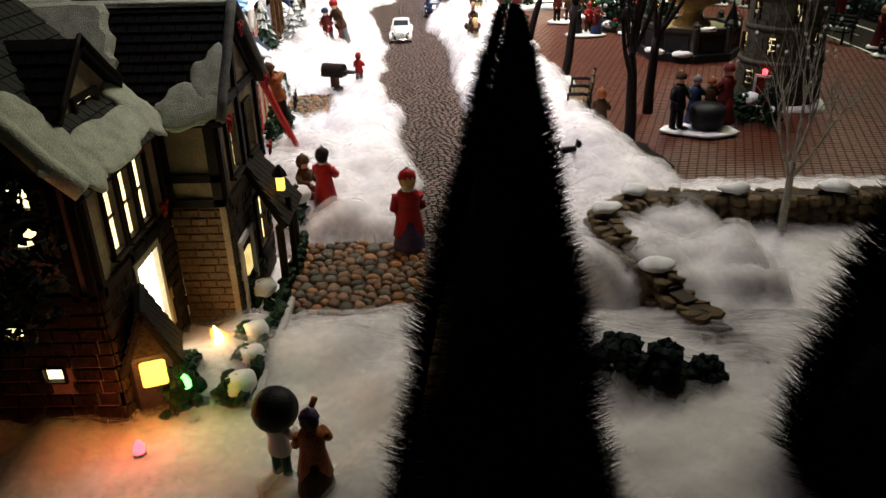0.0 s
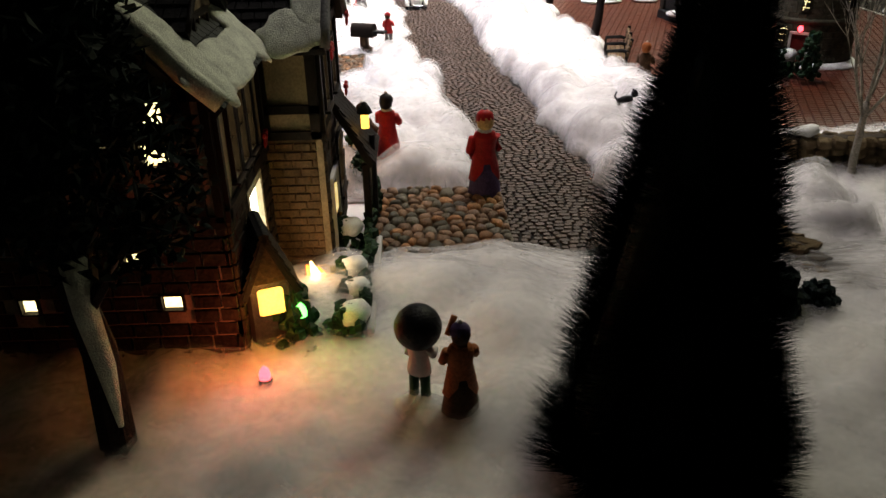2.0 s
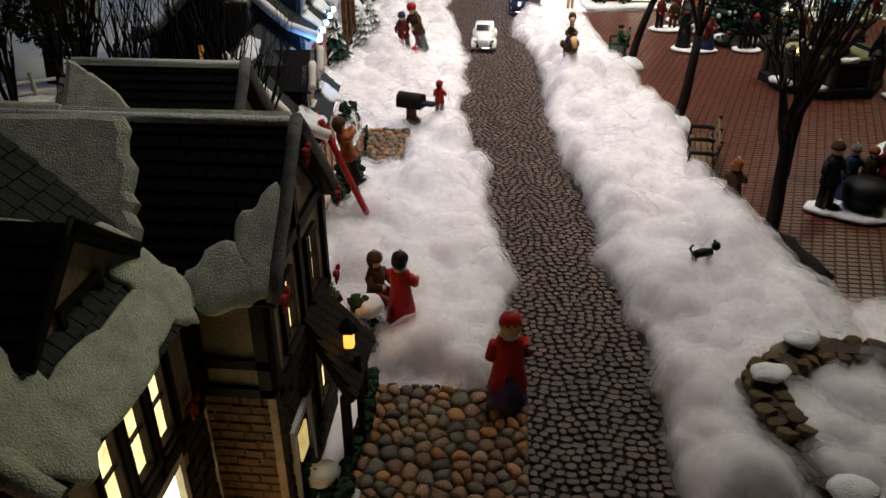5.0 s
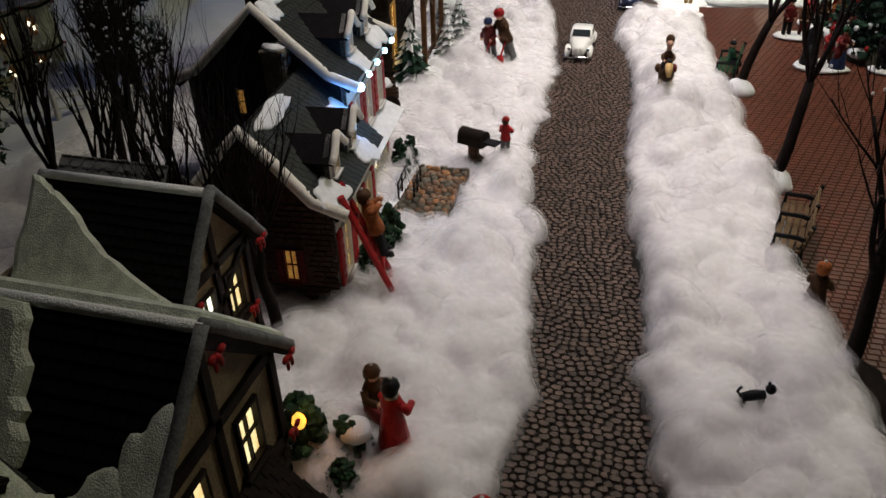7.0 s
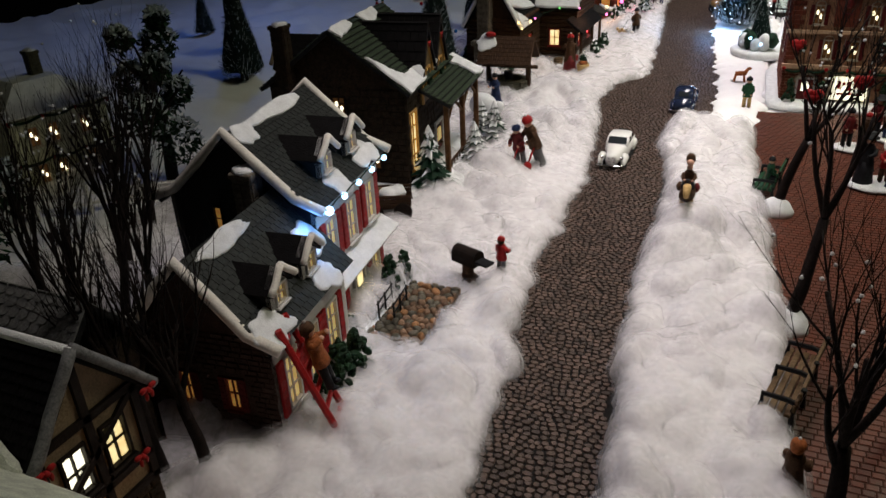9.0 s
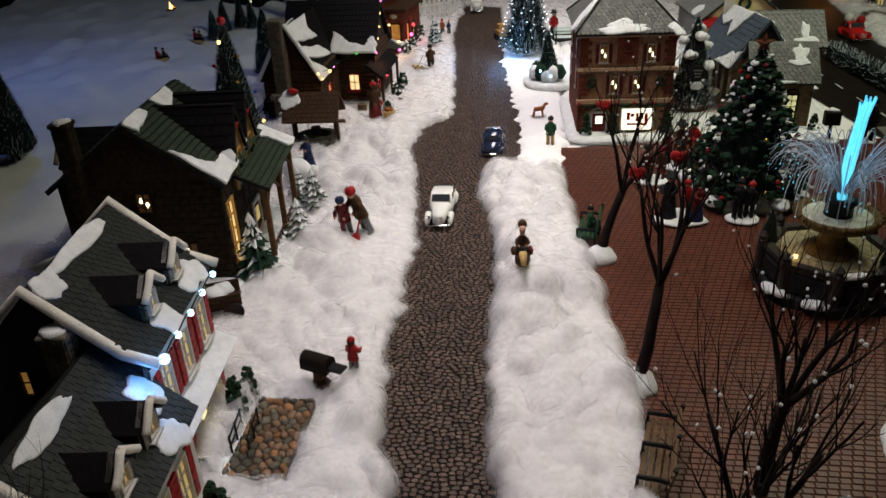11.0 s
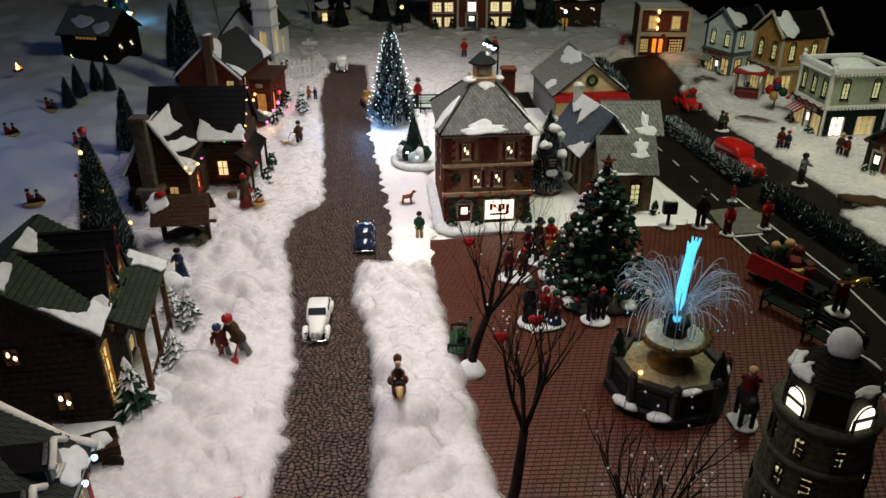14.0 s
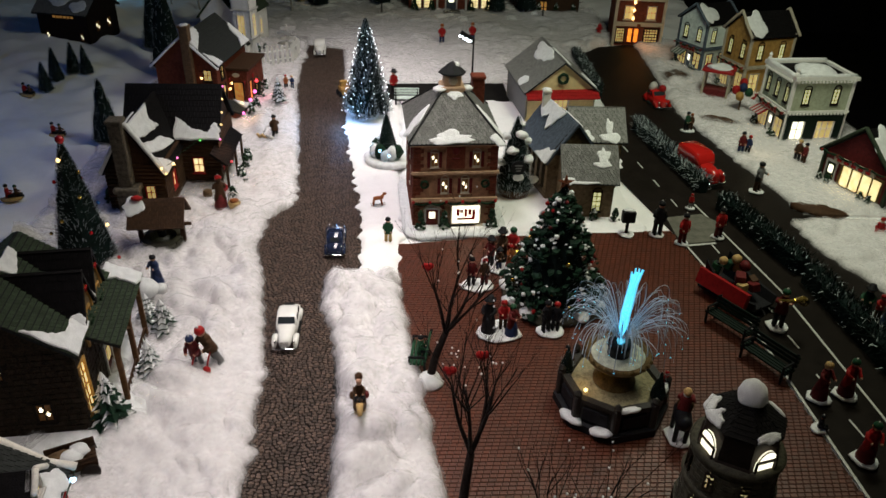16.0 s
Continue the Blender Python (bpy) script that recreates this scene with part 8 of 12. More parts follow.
def mansion():
    h = thing("brick_mansion", 0.312, 3.69, 0.01, 0, "red brick mansion model with many lit paned windows", "model house")
    x0, x1, y0, y1 = -0.175, 0.175, -0.05, 0.14
    w = dict(pane=LIT, frame_mat=WHITEP, nx=3, ny=3)
    holes = [W(u, v, 0.036, 0.038, **w) for v in (0.020, 0.078, 0.136) for u in (0.016, 0.064, 0.250, 0.298)] + [W(0.157, 0.078, 0.036, 0.040, pane=LIT_WHITE, arch=True)]
    M, L = wall(h, (x0, y0), (x1, y0), -0.01, 0.20, BRICKRED, holes)
    door(h, M, 0.155, 0.01, 0.040, 0.058, SLATEBLUE, LIT_WHITE)
    for a, b in (((x1, y0), (x1, y1)), ((x1, y1), (x0, y1)), ((x0, y1), (x0, y0))):
        wall(h, a, b, -0.01, 0.20, BRICKRED)
    S, N = gable_roof(h, x0, x1, y0, y1, 0.20, 0.27, "x", SLATE, SLATE_BASE, 0.012, 8, 30)
    snow_on(h, *S, [(0.3, 0.3, 0.2, 0.25), (0.75, 0.3, 0.15, 0.25)], 0.005, 95)
    for u in (0.118, 0.236):
        bm = bmesh.new()
        box(bm, (u, 0.1, 0.003), (0.008, 0.19, 0.008), 0, M)
        part("pilaster", bm, WHITEP, h)
    bm = bmesh.new()
    cbox(bm, (0, y0 - 0.03, 0.0), (0.07, 0.05, 0.012), 0.002)
    part("steps", bm, STONEGREY, h)
    for x in (-0.15, -0.08, 0.08, 0.15):
        bm = bmesh.new()
        rng = random.Random(int(x * 1000) + 900)
        for k in range(50):
            a, z = rng.uniform(0, 6.28), rng.random()
            q = 0.016 * (1 - 0.8 * z)
            ball(bm, (x + q * math.cos(a), y0 - 0.02 + q * math.sin(a), 0.0 + z * 0.045), 0.0045, n=5, k=3, jitter=0.5)
        part("shrub", bm, LEAF, h, "small green shrub")


def red_shop_far():
    h = thing("brick_pub", 0.965, 3.24, 0, -6, "brown brick model pub with glowing orange doorway", "model shop")
    x0, x1, y0, y1, high = -0.085, 0.085, -0.06, 0.08, 0.165
    M, L = wall(h, (x0, y0), (x1, y0), 0, high, BRICKRED, [W(0.050, 0.012, 0.016, 0.05, pane=LIT_ORANGE, frame_mat=MAROON, nx=1, ny=2), W(0.072, 0.012, 0.016, 0.05, pane=LIT_ORANGE, frame_mat=MAROON, nx=1, ny=2),
                                                         W(0.108, 0.012, 0.05, 0.05, pane=LIT_SOFT, frame_mat=TIMBER, nx=5, ny=5), W(0.008, 0.012, 0.03, 0.05, pane=LIT_SOFT, frame_mat=TIMBER, nx=4, ny=5),
                                                         W(0.03, 0.095, 0.03, 0.045, pane=LIT_SOFT, frame_mat=CREAM), W(0.11, 0.095, 0.03, 0.045, pane=LIT_SOFT, frame_mat=CREAM)])
    bricks_on(h, M, L, high, BRICKRED, 0.011, 0.0055, [(0.0, 0.17, 0, 0.075), (0.024, 0.066, 0.088, 0.146), (0.104, 0.146, 0.088, 0.146)])
    for a, b in (((x1, y0), (x1, y1)), ((x1, y1), (x0, y1)), ((x0, y1), (x0, y0))):
        wall(h, a, b, 0, high, BRICKRED)
    bm = bmesh.new()
    box(bm, (0, 0.01, high - 0.003), (0.17, 0.14, 0.006))
    part("flat_roof", bm, GLITTER, h)
    bm = bmesh.new()
    for s in (-0.045, 0.045):
        box(bm, (s, y0 - 0.006, 0.078), (0.075, 0.006, 0.014))
    part("sign_board", bm, CREAM, h, "two pale sign boards")
    bm = bmesh.new()
    box(bm, (0, y0 - 0.004, 0.082), (0.18, 0.012, 0.004)), box(bm, (0, y0 - 0.004, high), (0.18, 0.012, 0.010))
    for s in (x0, x1):
        box(bm, (s, y0, high / 2), (0.010, 0.010, high))
    part("trim", bm, CREAM, h)
    for k in range(3):
        bm = bmesh.new()
        ball(bm, (-0.025, y0 - 0.012, 0.10 + k * 0.028), 0.006, n=8, k=6, s=(0.8, 0.8, 1.2))
        part("wall_lamp", bm, BULB_WARM, h, "glowing warm lamp", True)


def small_cottage(name, x, y, rz, wx, dy, ze, zr, material, label, windows):
    """A low far house with its ridge along the front."""
    h = thing(name, x, y, 0.012, rz, label, "model house")
    x0, x1, y0, y1 = -wx / 2, wx / 2, -dy / 2, dy / 2
    M, L = wall(h, (x0, y0), (x1, y0), -0.02, ze, material, windows)
    wall(h, (x1, y0), (x1, y1), -0.02, ze, material, gable=zr - ze), wall(h, (x1, y1), (x0, y1), -0.02, ze, material), wall(h, (x0, y1), (x0, y0), -0.02, ze, material, gable=zr - ze)
    S, N = gable_roof(h, x0, x1, y0, y1, ze, zr, "x", DARKROOF, DARKROOF, 0.010, 8, 20)
    snow_on(h, *S, [(0.25, 0.25, 0.2, 0.22), (0.72, 0.2, 0.2, 0.16)], 0.005, int(x * 100) + 400)
    for k in range(4):
        low_shrub(h, x0 + wx * (0.1 + 0.27 * k), y0 - 0.014, 0.012, 0.026, 500 + k)
    return h


small_cottage("lit_cottage", -0.262, 3.79, 4, 0.13, 0.10, 0.075, 0.125, YELLOWP, "small cream model cottage with lit windows", [W(0.02, 0.035, 0.022, 0.034, pane=LIT), W(0.085, 0.035, 0.022, 0.034, pane=LIT)])
small_cottage("dark_barn", 0.715, 3.70, -6, 0.26, 0.12, 0.115, 0.175, LOGS, "dark brown model barn with small lit windows", [W(0.03 + 0.062 * k, 0.085, 0.020, 0.020, pane=CANDLE, frame_mat=TIMBER) for k in range(4)] + [W(0.10, 0.01, 0.03, 0.05, pane=LIT_DIM, frame_mat=TIMBER)])
tall_brick_building(), blue_cottage(), station(), round_tower(), mansion(), red_shop_far()
shop("teal_house", 1.115, 2.93, -66, 0.12, 0.13, 0.165, TEALP, "pale blue model house with arched lit windows", "gable", SLATEBLUE, 2, LIT_PATCH, awning=GREENP, zr=0.045)
shop("ochre_house", 1.185, 2.70, -76, 0.12, 0.15, 0.185, OCHRE, "ochre model shop with cream gable trim and snow roof", "gable", CREAM, 2, LIT_PATCH, zr=0.055)
shop("sage_shop", 1.165, 2.335, -86, 0.14, 0.16, 0.175, SAGE, "pale sage clapboard corner shop with arched lit windows", "flat", PALEWHITE, 2, LIT_PATCH, awning=REDP)
shop("dark_gable_shop", 1.185, 1.985, -68, 0.17, 0.15, 0.085, MAROON, "dark red model shop with green-grey snowy gable roof", "gable", SHINGLE, 1, LIT_PATCH, zr=0.075)

# ---- trees ----
def brush_tree(x, y, h, r, label, z=0.0, dense=2600, frost=0.12, rz=0.0, snow=False, group="", top=None, name="bottle_brush_tree", seed=1, trunk=0.08, length=0.34, fine=1.0, ragged=0.16):
    """A bottle-brush fir: a twisted stem with thousands of fine bristles in tiers."""
    t = thing(name, x, y, z, rz, label, "model tree", group)
    rng = random.Random(seed)
    bm = bmesh.new()
    lathe(bm, [(0.022 * h + 0.004, 0), (0.020 * h + 0.003, trunk * h), (0.0012, h * 0.98)], n=8)
    part("trunk", bm, BARK, t)
    for name_, share, m, wide in (("brush", 1 - frost, NEEDLE, 0.5), ("frosted_brush", frost, NEEDLE_SNOW, 0.5)):
        n = int(dense * share)
        if not n:
            continue
        vs, fs = [], []
        for k in range(n):
            f = rng.random() ** 1.35
            zz = h * (trunk + (1 - trunk) * f)
            a = rng.uniform(0, 2 * math.pi)
            R = r * (1 - f) ** 0.82 * (0.90 + ragged * noise.noise(Vector((math.cos(a) * 2, math.sin(a) * 2, zz * 34 + seed))) + (ragged - 0.16) * noise.noise(Vector((math.cos(a) * 9, math.sin(a) * 9, zz * 130)))) + 0.0035
            R *= rng.uniform(0.86, 1.05) if name_ == "brush" else rng.uniform(0.97, 1.07)
            q0 = R * (1 - length) if name_ == "brush" else R * 0.82
            lift = R * rng.uniform(0.10, 0.42)
            ca, sa = math.cos(a), math.sin(a)
            w = h * 0.0042 * rng.uniform(0.6, 1.3) * wide * fine
            k3 = len(vs)
            zb = zz - lift * (q0 / R) * 0.5
            vs += [(q0 * ca - sa * w, q0 * sa + ca * w, zb), (q0 * ca + sa * w, q0 * sa - ca * w, zb), (R * ca, R * sa, zz + lift * 0.4), (q0 * ca, q0 * sa, zb + w * 1.6)]
            fs += [(k3, k3 + 1, k3 + 2), (k3 + 1, k3 + 3, k3 + 2), (k3 + 3, k3, k3 + 2)]
        me = bpy.data.meshes.new(name_)
        me.from_pydata(vs, [], fs)
        me.materials.append(m)
        o = new(name_, me)
        o.parent = t
        if name_ == "frosted_brush":
            tagged(o, "frosted pale tips")
    # the dark heart that closes the brush
    bm = bmesh.new()
    core = 0.82 if fine == 1 else 0.66
    lathe(bm, [(0.002, trunk * h * 0.9), (r * (core - 0.04), trunk * h + r * 0.10)] + [(r * core * (1 - f) ** 0.82, h * (trunk + (1 - trunk) * f)) for f in (0.15, 0.35, 0.55, 0.75, 0.9)] + [(0.001, h * 0.985)], n=16 if fine == 1 else 40)
    for v in bm.verts:
        v.co += noise.noise_vector(v.co * 55 + Vector((seed, 0, 0))) * r * 0.12
    part("inner_brush", bm, NEEDLE, t)
    if snow:
        for k in range(9):
            bm = bmesh.new()
            f, a = 0.1 + 0.09 * k, rng.uniform(0, 6.28)
            R = r * (1 - f) ** 0.82
            ball(bm, (R * 0.8 * math.cos(a), R * 0.8 * math.sin(a), h * (trunk + (1 - trunk) * f)), r * 0.26, s=(1, 1, 0.5), jitter=0.4)
            part("snow_clump", bm, GLITTER, t, "", True)
    if top:
        bm = bmesh.new()
        ball(bm, (0, 0, h + 0.005), 0.0075, n=12, k=8)
        part("tree_top", bm, top, t, "shiny ball on the tip", True)
    return t


def tier_fir(x, y, h, r, label, z=0.0, group="", seed=1):
    """A small molded fir: drooping green tiers, each with a jagged cap of snow."""
    t = thing("small_fir", x, y, z, 0, label, "model tree", group)
    bm = bmesh.new()
    lathe(bm, [(r * 0.18, 0), (r * 0.15, h * 0.2)], n=7)
    part("trunk", bm, BARK, t)
    n = 6
    for k in range(n):
        f = k / n
        R, z0, z1 = r * (1 - f) ** 0.9 + 0.002, h * (0.10 + 0.86 * f), h * (0.10 + 0.86 * (f + 1.7 / n))
        for name, g, lift, m in (("bough", 1.0, 0.0, FIRGREEN), ("bough_snow", 0.90, 0.0016, GLITTER)):
            bm = bmesh.new()
            vs = lathe(bm, [(R * 0.5 * g, z0 + h * 0.02 + lift), (R * g, z0 + lift), (R * 0.62 * g, z0 + (z1 - z0) * 0.38 + lift), (R * 0.12, min(z1, h) + lift)], n=18)
            for i, v in enumerate(vs):
                if v.co.x ** 2 + v.co.y ** 2 > (R * 0.55) ** 2:
                    q = 1 + (0.16 if i % 2 else -0.20) + 0.25 * noise.noise(v.co * 160 + Vector((seed, k, 0)))
                    v.co = Vector((v.co.x * q, v.co.y * q, v.co.z - (q - 1) * 0.006))
            part(name, bm, m, t, "white snow on the bough" if lift else "")
    return t


def baubles(t, h, r, mats, n, size, seed=3, trunk=0.08, name="bauble"):
    rng = random.Random(seed)
    for k in range(n):
        f, a = (k + 0.5) / n * 0.9, k * 2.4 + rng.uniform(-0.3, 0.3)
        R = r * (1 - f) ** 0.82 * 1.0 + 0.003
        bm = bmesh.new()
        ball(bm, (R * math.cos(a), R * math.sin(a), h * (trunk + (1 - trunk) * f) + 0.002), size, n=8, k=6)
        part(name, bm, mats[k % len(mats)], t, "", True)


def bare_tree(x, y, h, label, seed, lean=(0.0, 0.0), spread=0.55, mound=True, material=None, thick=0.0068, snow=True, hearts=(), levels=4, group="bare trees by the square"):
    """A leafless twig tree: trunk, limbs and ever finer twigs."""
    t = thing("bare_tree", x, y, 0, 0, label, "model tree", group)
    rng = random.Random(seed)
    material = material or BARK
    bm = bmesh.new()
    tips = []
    def limb(p, d, length, r, level):
        n = 5
        pts, rad = [p.copy()], [r]
        q, dd = p.copy(), d.normalized()
        for i in range(n):
            dd = (dd + Vector((rng.uniform(-1, 1), rng.uniform(-1, 1), rng.uniform(-0.2, 0.9))) * 0.10).normalized()
            q = q + dd * length / n
            pts.append(q.copy())
            rad.append(r * (1 - 0.45 * (i + 1) / n) if level else r * (1 - 0.30 * (i + 1) / n))
        tube(bm, pts, rad, 7 if level < 2 else 4)
        tips.append((pts[-1], level))
        if level >= levels:
            return
        kids = (5, 4, 3, 2, 2)[level]
        for k in range(kids):
            f = rng.uniform(0.45, 1.0) if level else rng.uniform(0.85, 1.0)
            i = min(n, max(1, int(round(f * n))))
            a = 2 * math.pi * (k + rng.uniform(-0.25, 0.25)) / kids + level
            side = dd.orthogonal().normalized()
            side = Matrix.Rotation(a, 3, dd) @ side
            nd = (dd * 1.0 + side * spread * rng.uniform(0.5, 1.15) + Vector((0, 0, 0.30))).normalized()
            limb(pts[i], nd, length * rng.uniform(0.52, 0.84) if level else h * rng.uniform(0.28, 0.42), rad[i] * rng.uniform(0.50, 0.68), level + 1)
    limb(Vector((0, 0, 0)), Vector((lean[0], lean[1], 1)), h * 0.42, thick, 0)
    part("trunk", bm, material, t, "", True)
    if mound:
        m2 = bmesh.new()
        lathe(m2, [(0.019, 0), (0.0195, 0.006), (0.016, 0.014), (0.009, 0.020), (0.003, 0.022)], n=14)
        for v in m2.verts:
            v.co += noise.noise_vector(v.co * 60 + Vector((seed, 0, 0))) * 0.003
        part("snow_mound", m2, GLITTER, t, "round white snow foot", True)
    if snow:
        m2 = bmesh.new()
        for p, lv in tips:
            if lv >= 2 and rng.random() < 0.12:
                ball(m2, p, 0.0012, n=6, k=4, jitter=0.3)
        tagged(part("snow_dusting", m2, GLITTER, t), kind="stuff")
    for place in hearts:
        # a small red heart hung on the twig that ends nearest to its place
        aim = Vector(place) - Vector((x, y, 0))
        p = min((q for q, lv in tips if lv >= 2), key=lambda q: (q - aim).length)
        m2 = bmesh.new()
        for dx in (-0.0035, 0.0035):
            ball(m2, p + Vector((dx, 0, 0.0)), 0.0050, s=(1, 0.7, 1), n=9, k=6)
        lathe(m2, [(0.0072, 0.0), (0.0045, -0.005), (0.0006, -0.0098)], p, 10, sy=0.6)
        part("heart_ornament", m2, REDP, t, "shiny red heart", True)
    return t


def leafy_tree(x, y, h, r, label, seed, z=0.0, leaves=2600, snow=0.2, trunk_h=0.4, material=None, name="leafy_tree", size=0.006, lean=(0.0, 0.0)):
    """A tree with limbs and a ragged crown of small leaf clumps."""
    t = thing(name, x, y, z, 0, label, "model tree")
    rng = random.Random(seed)
    bm = bmesh.new()
    tube(bm, [(0, 0, 0), (0.004, 0.002, h * 0.25), (-0.002, 0.003, h * 0.5), (0.002, 0, h * 0.8)], [h * 0.035, h * 0.03, h * 0.022, h * 0.006], 8)
    for k in range(6):
        a = k * 1.05
        tube(bm, [(0, 0, h * (0.3 + 0.05 * k)), (r * 0.35 * math.cos(a), r * 0.35 * math.sin(a), h * (0.45 + 0.05 * k)), (r * 0.75 * math.cos(a), r * 0.75 * math.sin(a), h * (0.55 + 0.05 * k))], [h * 0.016, h * 0.01, h * 0.004], 6)
    for v in bm.verts:
        v.co += Vector((*lean, 0)) * max(0.0, v.co.z / h) ** 1.3
    part("trunk", bm, BARK, t)
    lobes = [(Vector((r * 0.55 * math.cos(k * 2.4) * rng.uniform(0.5, 1.1), r * 0.55 * math.sin(k * 2.4) * rng.uniform(0.5, 1.1), h * (trunk_h + (0.92 - trunk_h) * (k + 0.5) / 9))), r * rng.uniform(0.38, 0.62) * (1 - 0.35 * k / 9)) for k in range(9)]
    for nm, m, cnt in (("crown", material or LEAF, int(leaves * (1 - snow))), ("frosted_foliage", NEEDLE_SNOW, int(leaves * snow))):
        if not cnt:
            continue
        vs, fs = [], []
        for k in range(cnt):
            c, q = lobes[int(rng.random() * 9)]
            c = c + Vector((*lean, 0))
            d = Vector((rng.gauss(0, 1), rng.gauss(0, 1), rng.gauss(0, 1) if nm == "crown" else abs(rng.gauss(0, 1)) + 0.4)).normalized()
            p = c + d * q * (rng.uniform(0.55, 1.0) if nm == "crown" else rng.uniform(0.9, 1.06))
            u = (Vector((rng.gauss(0, 1), rng.gauss(0, 1), rng.gauss(0, 1))).normalized() + d * 0.3) * size * rng.uniform(0.6, 1.2)
            v = Vector((rng.gauss(0, 1), rng.gauss(0, 1), rng.gauss(0, 1))).cross(u).normalized() * size * rng.uniform(0.4, 0.9)
            tw = d * size * rng.uniform(-0.4, 0.4)
            i = len(vs)
            vs += [p - u, p - v * 0.6 + tw, p + u, p + v * 0.6 + tw]
            fs += [(i, i + 1, i + 2, i + 3)]
        me = bpy.data.meshes.new(nm)
        me.from_pydata([tuple(v) for v in vs], [], fs)
        me.materials.append(m)
        o = new(nm, me)
        o.parent = t
    return t


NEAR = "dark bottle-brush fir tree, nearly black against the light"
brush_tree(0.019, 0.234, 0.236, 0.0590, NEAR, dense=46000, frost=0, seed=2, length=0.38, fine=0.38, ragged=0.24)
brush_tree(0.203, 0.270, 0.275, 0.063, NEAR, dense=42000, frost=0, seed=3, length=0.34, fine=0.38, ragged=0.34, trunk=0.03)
brush_tree(-0.465, 1.66, 0.245, 0.058, "bottle-brush fir with coloured balls and frosted tips", dense=6500, frost=0.22, seed=4, top=BERRY)
baubles(bpy.data.objects["bottle_brush_tree.002"], 0.245, 0.058, [BERRY, GOLDBALL, BLUEBALL, BULB_WARM, GOLDBALL, BERRY], 16, 0.0034)
lit = brush_tree(0.012, 2.42, 0.270, 0.068, "bottle-brush Christmas tree covered in small white lights", dense=15000, frost=0.14, seed=5, ragged=0.34, fine=0.8)
baubles(lit, 0.270, 0.068, [BULB], 150, 0.0009, name="fairy_light")
GREEN = "green frosted bottle-brush fir on the snowy hill"
for k, (x, y, h, r, z) in enumerate(((-0.607, 2.22, 0.165, 0.042, 0.02), (-0.875, 2.54, 0.085, 0.024, 0.04), (-0.88, 2.63, 0.10, 0.026, 0.045), (-0.86, 2.71, 0.095, 0.026, 0.045), (-0.825, 2.71, 0.09, 0.024, 0.045),
                                     (-0.60, 2.78, 0.30, 0.060, 0.02), (-0.864, 1.60, 0.20, 0.05, 0.03), (-1.22, 1.92, 0.11, 0.03, 0.05), (-1.0, 1.78, 0.13, 0.036, 0.05), (-0.70, 3.0, 0.22, 0.05, 0.03))):
    brush_tree(x, y, h, r, GREEN, hill(x, y) - 0.003, dense=2600, frost=0.25, seed=10 + k, group="firs on the hill")
for k, (x, y, h, r) in enumerate(((0.50, 3.60, 0.17, 0.038), (0.62, 3.62, 0.20, 0.05), (0.03, 3.72, 0.17, 0.045), (-0.06, 3.78, 0.20, 0.05), (-0.22, 3.66, 0.16, 0.04), (0.74, 3.72, 0.22, 0.05))):
    brush_tree(x, y, h, r, "dark fir tree before the far houses", 0.01, dense=2000, frost=0.1, seed=30 + k, group="firs before the far houses")
# molded snowy firs by the lodge
for k, (x, y, h, r) in enumerate(((-0.288, 1.236, 0.085, 0.026), (-0.262, 1.332, 0.062, 0.020), (-0.272, 1.440, 0.060, 0.020), (-0.305, 1.470, 0.05, 0.018), (-0.43, 1.93, 0.09, 0.02), (-0.235, 2.50, 0.07, 0.02))):
    tier_fir(x, y, h, r, "small molded fir tree with snow on its boughs", 0.018, "small firs by the houses", 40 + k)
# bare trees round the square
BARE = "dark leafless twig tree with a white snow foot"
bare_tree(0.163, 1.062, 0.27, BARE, 5, (0.10, 0.04), hearts=((0.152, 1.10, 0.217), (0.195, 1.11, 0.227)))
bare_tree(0.141, 1.325, 0.25, BARE, 9, (0.10, 0.10), hearts=((0.118, 1.36, 0.180),))
bare_tree(0.190, 0.772, 0.25, BARE, 12, (0.06, 0.02), mound=False)
bare_tree(0.250, 0.930, 0.23, BARE, 21, (0.05, -0.04), mound=False)
bare_tree(0.262, 0.548, 0.17, "pale bare birch-like twig tree in the yard", 17, (0.02, -0.05), mound=False, material=BARK_PALE, thick=0.0035, group="")
DARKB = "thin dark bare tree behind the houses"
for k, (x, y, h) in enumerate(((-0.225, 0.690, 0.20), (-0.258, 0.682, 0.22), (-0.300, 0.690, 0.20), (-0.45, 0.84, 0.26), (-0.52, 0.92, 0.24), (-0.40, 0.74, 0.22), (-0.47, 0.77, 0.22), (-0.385, 0.82, 0.20), (-0.58, 1.02, 0.22))):
    bare_tree(x, y, h, DARKB, 50 + k, (random.uniform(-0.1, 0.1), random.uniform(-0.1, 0.1)), mound=False, thick=0.0055, spread=0.36, group="bare trees behind the houses", snow=k > 2)
for k, (x, y, h) in enumerate(((-0.80, 3.60, 0.20), (-0.68, 3.55, 0.22), (-0.56, 3.50, 0.20), (-0.33, 3.58, 0.19))):
    bare_tree(x, y, h, "frosted pale twig tree behind the church", 90 + k, (0.0, 0.0), mound=False, material=BARK_PALE, thick=0.0045, spread=0.4, group="frosted twig trees", levels=3)
leafy_tree(-0.62, 0.80, 0.22, 0.085, "round frosted evergreen tree with a forked trunk", 3, leaves=4200, snow=0.35)
leafy_tree(-0.675, 1.165, 0.27, 0.062, "tall dark tree with clumps of snow", 5, leaves=3600, snow=0.22, trunk_h=0.22)
